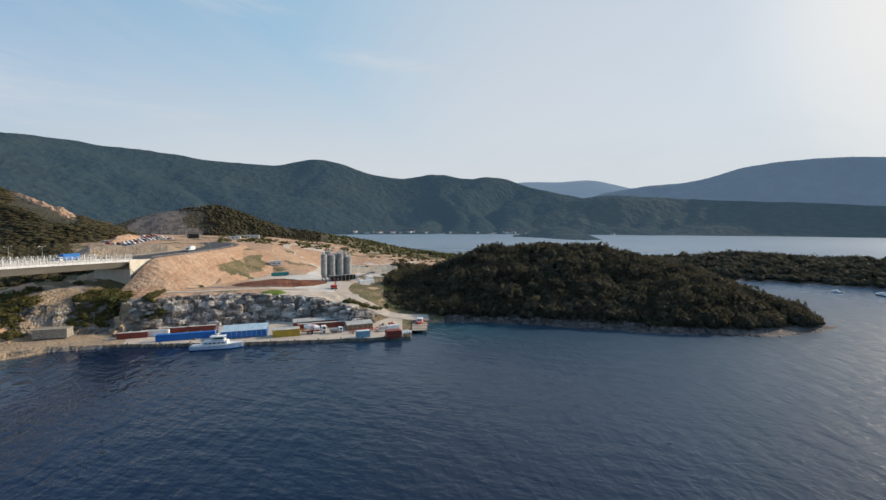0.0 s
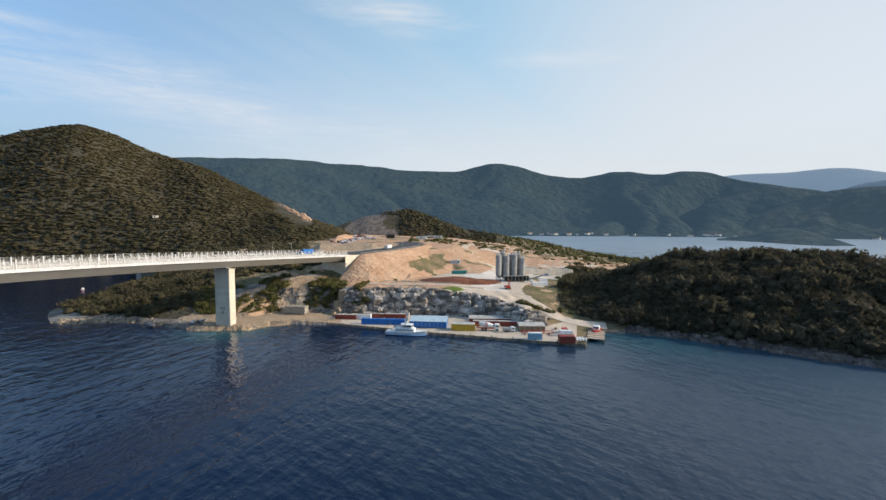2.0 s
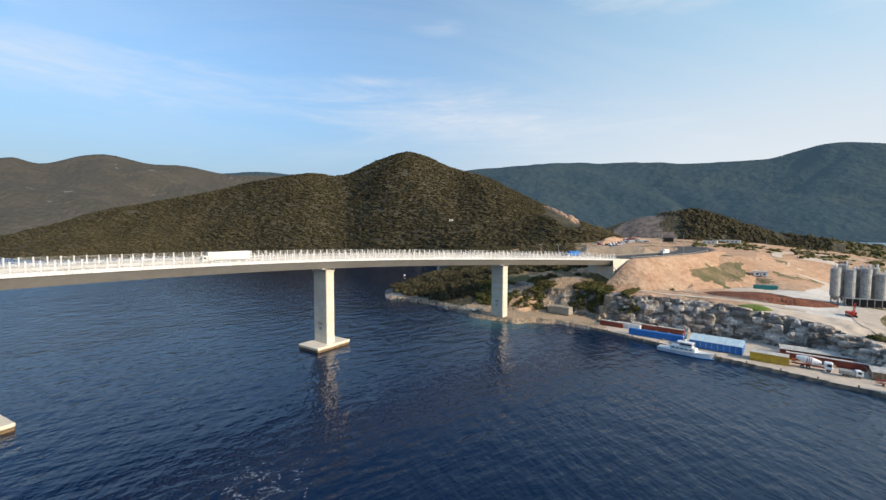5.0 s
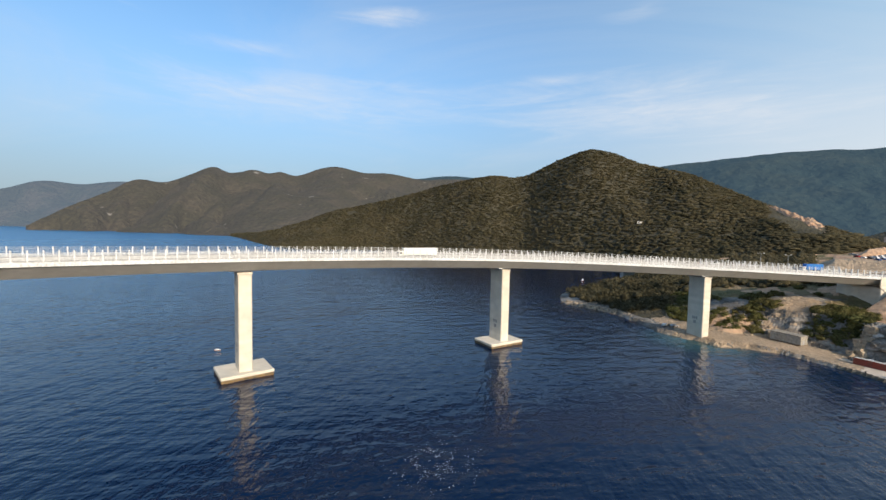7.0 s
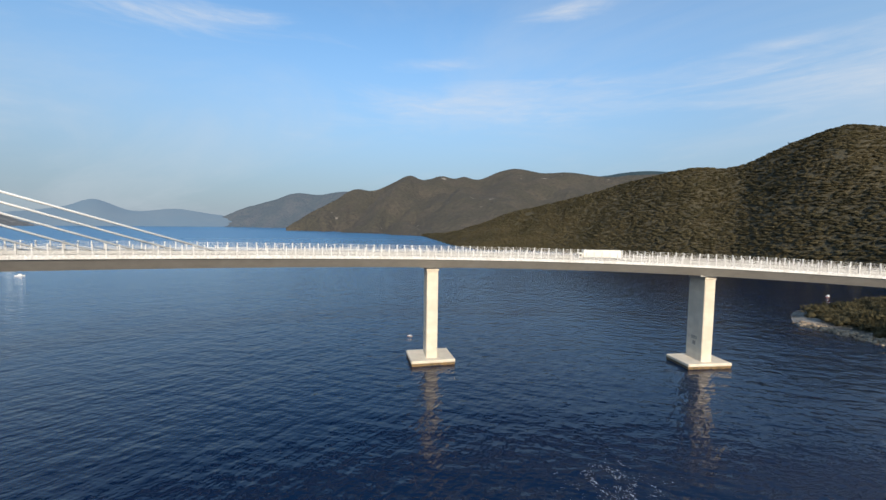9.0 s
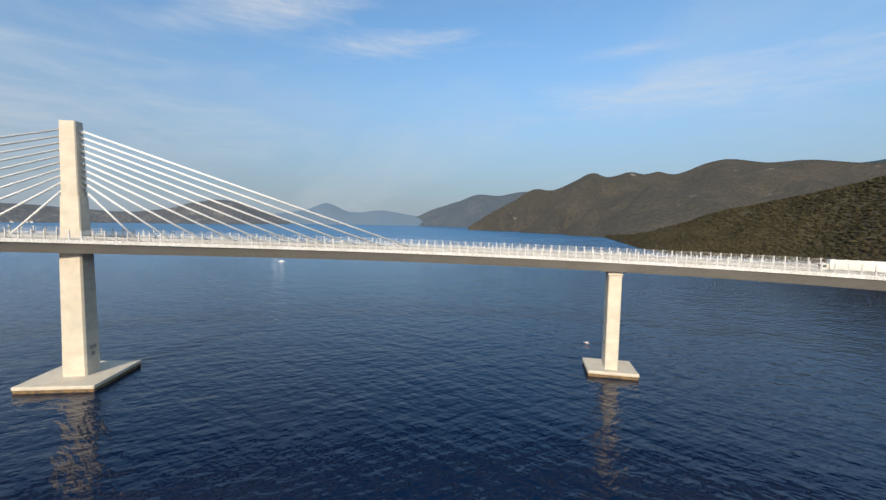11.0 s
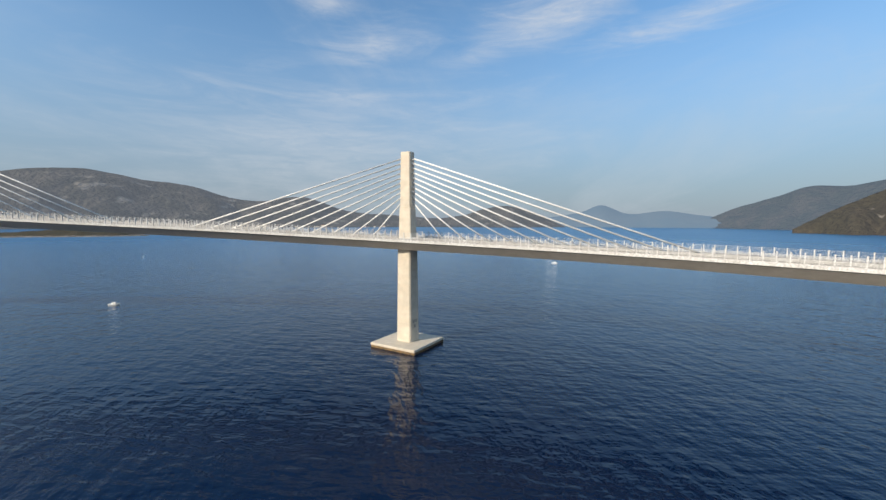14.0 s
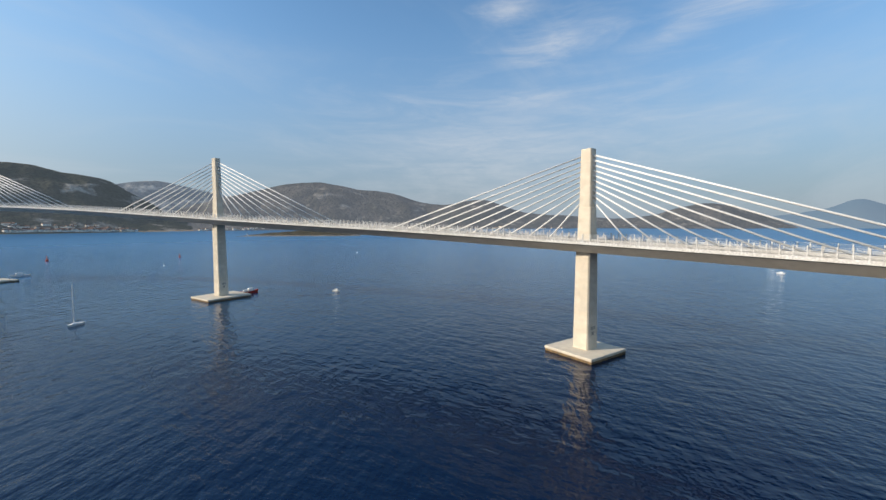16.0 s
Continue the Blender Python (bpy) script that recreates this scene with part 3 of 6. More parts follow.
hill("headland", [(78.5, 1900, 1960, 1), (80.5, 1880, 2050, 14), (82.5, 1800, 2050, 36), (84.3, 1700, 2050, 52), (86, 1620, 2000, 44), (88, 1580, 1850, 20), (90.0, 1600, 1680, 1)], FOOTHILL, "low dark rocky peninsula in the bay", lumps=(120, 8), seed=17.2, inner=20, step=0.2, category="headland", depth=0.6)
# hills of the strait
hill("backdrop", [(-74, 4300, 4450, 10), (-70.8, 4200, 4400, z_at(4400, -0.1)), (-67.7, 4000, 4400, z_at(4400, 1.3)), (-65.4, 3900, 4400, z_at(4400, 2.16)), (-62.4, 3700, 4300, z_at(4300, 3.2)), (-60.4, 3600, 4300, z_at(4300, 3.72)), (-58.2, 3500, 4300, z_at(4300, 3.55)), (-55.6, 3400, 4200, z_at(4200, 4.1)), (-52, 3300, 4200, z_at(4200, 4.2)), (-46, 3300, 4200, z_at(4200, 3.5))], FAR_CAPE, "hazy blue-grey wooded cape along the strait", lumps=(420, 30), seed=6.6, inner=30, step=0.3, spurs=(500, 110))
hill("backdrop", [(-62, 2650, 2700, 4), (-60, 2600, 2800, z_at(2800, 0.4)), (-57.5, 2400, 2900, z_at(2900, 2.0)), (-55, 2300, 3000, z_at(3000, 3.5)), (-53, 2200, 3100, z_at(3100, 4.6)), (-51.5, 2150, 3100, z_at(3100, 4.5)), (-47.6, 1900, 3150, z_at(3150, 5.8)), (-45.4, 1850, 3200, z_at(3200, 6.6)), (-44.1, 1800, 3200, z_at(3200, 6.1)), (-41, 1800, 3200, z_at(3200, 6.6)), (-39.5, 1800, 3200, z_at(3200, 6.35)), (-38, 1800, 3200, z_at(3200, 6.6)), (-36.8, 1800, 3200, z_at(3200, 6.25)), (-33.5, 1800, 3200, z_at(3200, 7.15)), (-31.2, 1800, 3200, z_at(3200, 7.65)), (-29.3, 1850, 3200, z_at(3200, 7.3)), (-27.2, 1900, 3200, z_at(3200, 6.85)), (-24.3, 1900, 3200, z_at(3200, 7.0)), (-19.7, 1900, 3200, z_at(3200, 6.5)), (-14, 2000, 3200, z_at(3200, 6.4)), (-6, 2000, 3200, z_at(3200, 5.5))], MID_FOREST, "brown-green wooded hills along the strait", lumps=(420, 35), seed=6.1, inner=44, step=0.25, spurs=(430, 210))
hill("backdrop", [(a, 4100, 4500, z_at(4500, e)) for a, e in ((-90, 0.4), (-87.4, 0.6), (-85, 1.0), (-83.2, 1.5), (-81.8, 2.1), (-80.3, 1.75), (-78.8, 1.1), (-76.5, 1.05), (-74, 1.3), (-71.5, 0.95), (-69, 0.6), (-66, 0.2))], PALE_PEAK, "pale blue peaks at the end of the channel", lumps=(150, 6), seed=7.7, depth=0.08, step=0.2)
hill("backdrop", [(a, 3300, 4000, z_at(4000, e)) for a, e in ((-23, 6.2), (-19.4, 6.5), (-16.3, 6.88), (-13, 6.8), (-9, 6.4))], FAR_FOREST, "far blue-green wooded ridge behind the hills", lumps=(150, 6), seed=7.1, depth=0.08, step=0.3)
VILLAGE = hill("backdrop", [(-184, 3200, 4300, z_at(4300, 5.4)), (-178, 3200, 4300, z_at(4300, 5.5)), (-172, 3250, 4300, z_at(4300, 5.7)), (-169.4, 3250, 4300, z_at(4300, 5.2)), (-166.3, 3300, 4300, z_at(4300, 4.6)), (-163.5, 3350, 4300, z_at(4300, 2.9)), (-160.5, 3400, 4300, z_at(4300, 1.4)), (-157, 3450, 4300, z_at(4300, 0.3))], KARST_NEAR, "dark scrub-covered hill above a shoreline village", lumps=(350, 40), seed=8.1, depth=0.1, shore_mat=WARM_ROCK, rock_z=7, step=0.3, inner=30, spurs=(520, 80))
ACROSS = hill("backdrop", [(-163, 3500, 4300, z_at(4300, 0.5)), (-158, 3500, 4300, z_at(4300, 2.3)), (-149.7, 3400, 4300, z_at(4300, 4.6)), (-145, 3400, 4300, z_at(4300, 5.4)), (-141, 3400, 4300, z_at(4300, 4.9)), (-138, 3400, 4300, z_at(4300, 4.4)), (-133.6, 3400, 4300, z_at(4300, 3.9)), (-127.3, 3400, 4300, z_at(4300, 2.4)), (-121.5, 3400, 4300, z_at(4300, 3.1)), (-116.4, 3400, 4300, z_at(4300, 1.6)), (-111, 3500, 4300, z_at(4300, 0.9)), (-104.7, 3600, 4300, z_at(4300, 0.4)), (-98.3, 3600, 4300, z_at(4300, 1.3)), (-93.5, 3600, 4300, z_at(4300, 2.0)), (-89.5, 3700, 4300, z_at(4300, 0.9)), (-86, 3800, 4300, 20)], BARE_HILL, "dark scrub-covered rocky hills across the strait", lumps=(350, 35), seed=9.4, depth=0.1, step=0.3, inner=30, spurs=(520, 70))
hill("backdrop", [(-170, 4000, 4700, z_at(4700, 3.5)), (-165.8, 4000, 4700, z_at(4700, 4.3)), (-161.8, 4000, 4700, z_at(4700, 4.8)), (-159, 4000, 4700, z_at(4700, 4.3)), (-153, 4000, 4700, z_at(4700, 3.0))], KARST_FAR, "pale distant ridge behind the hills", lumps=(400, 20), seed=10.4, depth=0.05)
# wooded hill behind the bridge, the island and the headland
KNOLL = hill("hill", [(27, 560, 640, 40), (31, 560, 650, z_at(650, 0.2)), (34, 560, 650, z_at(650, 1.3)), (36.3, 560, 650, z_at(650, 1.7)), (39.5, 560, 650, z_at(650, 2.1)), (42.7, 560, 650, z_at(650, 1.2)), (45.7, 560, 650, z_at(650, 0.0)), (49, 560, 650, z_at(650, -0.8)), (53, 560, 650, 36)], FOREST_FLOOR, "small knoll with a grey blasted rock face", lumps=(40, 4), seed=15.1, step=0.4, inner=24, shape=1.5, back_z=20, depth=0.8, shore_mat=SHORE_ROCK, rock_z=-9)
WOOD = hill("hill", [(-44.5, 1900, 1960, 4), (-41.2, 1240, 1500, 22), (-37.2, 930, 1250, 45), (-32, 900, 1150, z_at(1150, 1.5)), (-24.5, 870, 1100, z_at(1100, 3.3)), (-17.8, 800, 1050, z_at(1050, 5.3)), (-12.7, 740, 1000, z_at(1000, 6.5)), (-8.7, 710, 1000, z_at(1000, 7.0)), (-5.2, 690, 1000, z_at(1000, 6.95)), (-2, 650, 1000, z_at(1000, 8.4)), (1, 620, 1000, z_at(1000, 9.8)), (3.4, 600, 1000, z_at(1000, 10.25)), (6.6, 570, 980, z_at(980, 9.4)), (10.2, 535, 950, z_at(950, 7.9)), (13, 510, 900, z_at(900, 7.25)), (16, 500, 850, z_at(850, 6.0)), (19.8, 480, 800, z_at(800, 4.1)), (24.5, 470, 700, z_at(700, 1.8)), (28, 480, 640, z_at(640, 0.3)), (33, 520, 620, 36)], FOREST_FLOOR, "steep hill covered in dark green maquis behind the bridge", lumps=(110, 9), seed=11.2, shape=1.15, step=0.35, inner=40)
ISLE = hill("island", [(60, 232, 322, 8), (62, 228, 320, 11), (68, 225, 312, 22), (74, 226, 310, 33), (80, 226, 310, 37), (84, 226, 310, 39), (89, 227, 310, 37), (92.5, 230, 310, 33), (98, 235, 310, 28), (102, 241, 308, 22), (106, 250, 304, 13), (110, 266, 302, 6), (112, 288, 300, 2.5), (113.2, 302, 310, 0.5)], FOREST_FLOOR, "low rounded wooded island with a pale rocky shore", lumps=(40, 3), seed=12.5, step=0.4, inner=30, depth=1.3, category="island", shore_mat=SHORE_ROCK, rock_z=2.2)
HEAD = hill("headland", [(88, 470, 620, 12), (97.7, 480, 620, 12), (101.7, 490, 620, 17), (106, 500, 620, 20), (110, 510, 620, 18), (114, 520, 620, 20), (120, 525, 620, 22), (132, 520, 620, 20)], FOREST_FLOOR, "long low wooded headland behind the island", lumps=(50, 4), seed=13.5, step=0.5, category="headland", depth=0.8, shore_mat=SHORE_ROCK, rock_z=1.4)
STRIP = hill("headland", [(34, 560, 760, 50), (40, 560, 780, 46), (46, 540, 800, z_at(800, -1.0)), (54.4, 500, 800, z_at(800, -1.6)), (62, 470, 760, z_at(760, -3.1)), (68, 430, 700, 6), (72.4, 420, 620, 6), (76, 400, 560, 3)], SCRUB, "low scrub-covered coast beyond the building site", lumps=(60, 3), seed=14.5, step=0.5, depth=0.3, category="coast")


# ---- building-site ground ----
# bearing, then distance/height pairs from the shore inland
SITE_A = [
    (-0.6, (316, -2, 322, -1.3, 330, -1.1, 345, -1.1, 360, -1.3, 375, -1.6, 385, -2, 400, -2.5)),
    (1.2, (306, -1, 311, 0.8, 322, 1.6, 336, 2.0, 350, 1.6, 365, 0.6, 378, -1, 395, -2)),
    (3.5, (298, -1, 303, 1, 320, 3, 338, 5, 356, 5, 376, 3, 395, -0.5, 410, -2)),
    (7, (286, -1, 292, 1.6, 314, 5, 340, 8, 365, 9.5, 395, 7, 425, 1, 445, -2)),
    (12, (247, -1, 252, 1.6, 272, 3.5, 303, 8.5, 333, 12.5, 400, 15, 450, 17, 560, 25)),
    (18, (233, -1, 238, 2.2, 258, 3, 280, 11, 310, 18, 350, 21, 450, 22, 600, 30)),
    (24, (238, -1, 242, 2.0, 260, 2.6, 276, 16, 300, 22, 340, 24, 450, 26, 600, 34)),
]
SITE_B = [
    (29, (231, -1, 231.3, 1.3, 256, 1.7, 266, 16, 290, 19, 312, 28, 420, 33, 600, 38)),
    (33, (221, -1, 221.3, 1.3, 248, 1.6, 254, 17, 292, 18, 322, 33, 410, 35, 560, 42)),
    (40, (206.5, -1, 206.8, 1.3, 243, 1.6, 250, 17, 290, 17, 365, 34, 420, 35, 580, 40)),
    (46, (200, -1, 200.3, 1.3, 241, 1.6, 248, 16, 340, 16.5, 405, 32, 470, 34, 600, 37)),
    (52, (195.5, -1, 195.8, 1.3, 230, 1.6, 240, 13, 300, 15, 410, 15.5, 480, 27, 640, 30)),
    (57, (194, -1, 194.3, 1.3, 214, 1.6, 224, 9, 300, 14, 420, 14, 520, 20, 640, 18)),
    (61, (193.5, -1, 193.8, 1.3, 216, 1.6, 240, 4, 310, 13, 420, 14, 520, 16, 640, 12)),
]
SITE_C = [
    (64.2, (193.5, -1, 193.8, 1.3, 226, 1.5, 250, 4, 310, 12, 420, 12, 520, 12, 640, 8)),
    (64.6, (224, -1, 225, 0.5, 230, 1.6, 250, 4, 310, 12, 420, 12, 520, 12, 640, 8)),
    (69, (226, -1, 227, 0.5, 232, 1.5, 250, 5, 310, 12, 420, 10, 520, 8, 640, 4)),
]
SITE = SITE_A + SITE_B + SITE_C


def profile(row, r):
    return float(np.interp(r, row[1][0::2], row[1][1::2]))


def site_z(a, r):
    rows = SITE
    for p, q in zip(rows, rows[1:]):
        if p[0] <= a <= q[0]:
            w = (a - p[0]) / (q[0] - p[0])
            # blend the distances of like breaks, so that cliffs stay sharp
            k = min(len(p[1]), len(q[1])) // 2
            if len(p[1]) == len(q[1]):
                rr = [(1 - w) * p[1][2 * i] + w * q[1][2 * i] for i in range(k)]
                zz = [(1 - w) * p[1][2 * i + 1] + w * q[1][2 * i + 1] for i in range(k)]
                return float(np.interp(r, rr, zz))
            return (1 - w) * profile(p, r) + w * profile(q, r)
    return profile(rows[0] if a < rows[0][0] else rows[-1], r)


def ground_z(a, r):
    """The site's ground with its unevenness."""
    x, y = r * math.sin(radians(a)), r * math.cos(radians(a))
    plain = site_z(a, r)
    if r < 206 or (a > 25 and plain < 1.65 and site_z(a, r + 3) < 1.7):
        return plain
    built = a > 29 and r > 262
    push = (rough(x, y, 9, 4, 6.0) * 2.6 + rough(x, y, 30, 2, 4.0) * 2.0) * (0.3 if built else 1.0)
    z = site_z(a, r + push)
    amp = 0.0 if z < 3.2 and a > 25 else min(1.0, max(0, z - 1) / 6) * (0.3 if built else 1.0)
    return z + rough(x, y, 22, 4, 2.0) * 1.6 * amp


def ground_at(x, y):
    return ground_z(math.degrees(math.atan2(x, y)), math.hypot(x, y))


def site_mesh():
    verts, faces = [], []
    az = np.arange(-0.6, 69.01, 0.2)
    rs = np.concatenate([np.arange(188, 300, 1.1), np.arange(300, 420, 3), np.arange(420, 645, 8)])
    for a in az:
        for r in rs:
            verts.append((r * math.sin(radians(a)), r * math.cos(radians(a)), ground_z(a, r)))
    w = len(rs)
    for i in range(len(az) - 1):
        for j in range(w - 1):
            q = (i * w + j, (i + 1) * w + j, (i + 1) * w + j + 1, i * w + j + 1)
            if max(verts[k][2] for k in q) > -0.95:
                faces.append(q)
    return mesh_object("ground", verts, faces, GRAVEL, smooth=False)


for f in KNOLL.ob.data.polygons:
    a = math.degrees(math.atan2(f.center.x, f.center.y))
    if 31.5 + rough(f.center.x, f.center.y, 30, 3, 7.0) * 2.5 < a < 37.2 + rough(f.center.x, f.center.y, 30, 3, 4.0) * 2.5 + rough(f.center.x, f.center.y, 20, 2, 1.0) and math.hypot(f.center.x, f.center.y) < 648:
        f.material_index = 1
ground = tagged(site_mesh(), "pale dusty ground of a coastal building site", "ground", kind="structure")
for m in (EARTH, ROCK, SCRUB, FOREST_FLOOR, QUAY_SIDE, GROUND_BANK, DUST):
    ground.data.materials.append(m)
for f in ground.data.polygons:
    c = f.center
    a, r = math.degrees(math.atan2(c.x, c.y)), math.hypot(c.x, c.y)
    j = rough(c.x, c.y, 18, 3, 9.0) * 2.0
    a += rough(c.x, c.y, 40, 3, 2.5) * 4.0 if r > 262 else 0.0
    kind = 0
    if c.z < 1.25 and a > 28.5 and r < 240:
        kind = 5
    elif f.normal.z < 0.72 and r < 285:
        kind = 2
    elif a < 13 + j:
        kind = 4 if c.z > 2.5 else 2
    elif a < 29 and c.z > 4:
        kind = (2 if r < 300 else 3) if j > -0.2 else (1 if r > 300 else 6)
    elif a < 30 + j and c.z <= 4:
        kind = 6
    elif c.z > 16.5 and a < 50:
        kind = 1 if j > -0.75 else 3
    elif a > 63 and r < 262:
        kind = 3 if j > -0.8 else 4
    elif a > 57 and c.z > 3 and r < 330:
        kind = 3 if j > -0.7 else 1
    elif r > 480:
        kind = 3 if j > 0 else 1
    elif r > 400:
        kind = 1 if j > -0.6 else 0
    if kind == 0 and 48 + j < a < 60 + j and 262 < r < 355 + 10 * j:
        kind = 7
    # dry olive scrub on the benches below the motorway
    for ox, oy, rx, ry, turn in ((226, 249, 29, 9, 20), (178, 237, 13, 4, -30), (146, 256, 12, 5, -15), (250, 262, 16, 5, 30)):
        u, v = c.x - ox, c.y - oy
        ca, sa = math.cos(radians(turn)), math.sin(radians(turn))
        if ((u * ca + v * sa) / rx) ** 2 + ((v * ca - u * sa) / ry) ** 2 < 1 + j * 0.6:
            kind = 3
    f.material_index = kind


# ---- the bridge ----
KNOTS = [(150.0, 262.0), (68.6, 235.8), (-27.6, 192.4), (-110.6, 120.6), (-172.7, -54.7), (-140.1, -312.9), (-46.0, -571.3), (33.6, -698.5)]
ARC = [0.0]
for p, q in zip(KNOTS, KNOTS[1:]):
    ARC.append(ARC[-1] + math.dist(p, q))
axis = curve_through(ARC, KNOTS)
level = curve_through([0, 100, 200, 300, 400, 500, 600, 690, 754, 916, 1022, ARC[-1]], [33.4, 37.3, 40.4, 42.0, 44.1, 47.1, 51.3, 55.3, 58.8, 67.7, 71.9, 75.3])


def station(s):
    """Point of the axis at the deck's edge level, way along the bridge, and way across it towards the open strait."""
    p, q = axis(s - 0.5), axis(s + 0.5)
    t = Vector((q[0] - p[0], q[1] - p[1], 0)).normalized()
    c = axis(s)
    return Vector((c[0], c[1], float(level(s)))), t, Vector((-t.y, t.x, 0))


def at(s, across, z):
    c, t, nn = station(s)
    return c + nn * across + Vector((0, 0, z))


def sweep(name, section, mat, parent, s0, s1, step=4.0, label="", closed=True):
    n_s = int((s1 - s0) / step) + 1
    verts, faces, k = [], [], len(section)
    for i in range(n_s + 1):
        s = s0 + (s1 - s0) * i / n_s
        c, t, nn = station(s)
        verts += [tuple(c + nn * u + Vector((0, 0, v))) for u, v in section]
    for i in range(n_s):
        for j in range(k if closed else k - 1):
            j2 = (j + 1) % k
            faces.append((i * k + j, i * k + j2, (i + 1) * k + j2, (i + 1) * k + j))
    if closed:
        faces += [tuple(range(k)), tuple(reversed(range(n_s * k, n_s * k + k)))]
    bm = bmesh.new()
    vs = [bm.verts.new(v) for v in verts]
    for f in faces:
        bm.faces.new([vs[i] for i in f])
    return part(name, bm, mat, parent, label)


bridge = tagged(new("bridge"), "long white cable-stayed road bridge on pale concrete piers", "bridge")
END = ARC[-1]
sweep("girder", [(-10.9, 0.0), (10.9, 0.0), (6.3, -3.5), (-6.3, -3.5)], STEEL_GREY, bridge, 0, END, label="beige-grey steel box girder with sloping sides")
sweep("fascia", [(10.9, 0.0), (11.25, 0.0), (11.25, 1.15), (10.9, 1.15)], WHITE, bridge, -3, END, label="white edge beam")
sweep("fascia", [(-11.25, 0.0), (-10.9, 0.0), (-10.9, 1.15), (-11.25, 1.15)], WHITE, bridge, -3, END, label="white edge beam")
sweep("deck", [(-10.9, 0.02), (10.9, 0.02), (10.9, 0.75), (-10.9, 0.75)], ASPHALT, bridge, -3, END, label="dark asphalt carriageway")
# heading of each pier's long faces
FACING = {1: 214.0, 2: 227.0, 3: 231.0, 4: 253.0, 5: 275.0, 6: 292.0}
# pile caps: heading, half length, half depth
CAPS = {2: (228.0, 9.4, 6.8), 3: (234.0, 8.8, 7.5), 4: (252.0, 11.8, 12.0), 5: (273.0, 12.8, 15.8), 6: (290.0, 12.8, 15.8)}
plate_h = 2.1


def taper(bm, levels):
    """A rectangular shaft with bevelled corners: rows of height, half width, half depth, corner cut."""
    rings = []
    for z, a, b, c in levels:
        rings.append([bm.verts.new(v) for v in ((a - c, b, z), (a, b - c, z), (a, -b + c, z), (a - c, -b, z), (-a + c, -b, z), (-a, -b + c, z), (-a, b - c, z), (-a + c, b, z))])
    for lo, hi in zip(rings, rings[1:]):
        for i in range(8):
            bm.faces.new((lo[i], lo[(i + 1) % 8], hi[(i + 1) % 8], hi[i]))
    bm.faces.new(rings[0]), bm.faces.new(rings[-1])


def frame_at(s, heading=None):
    c, t, nn = station(s)
    if heading is not None:
        t = Vector((math.cos(radians(heading)), math.sin(radians(heading)), 0))
        nn = Vector((-t.y, t.x, 0))
    return Matrix(((t.x, nn.x, 0, c.x), (t.y, nn.y, 0, c.y), (0, 0, 1, 0), (0, 0, 0, 1)))


def placed(ob, m):
    ob.data.transform(m)
    return ob


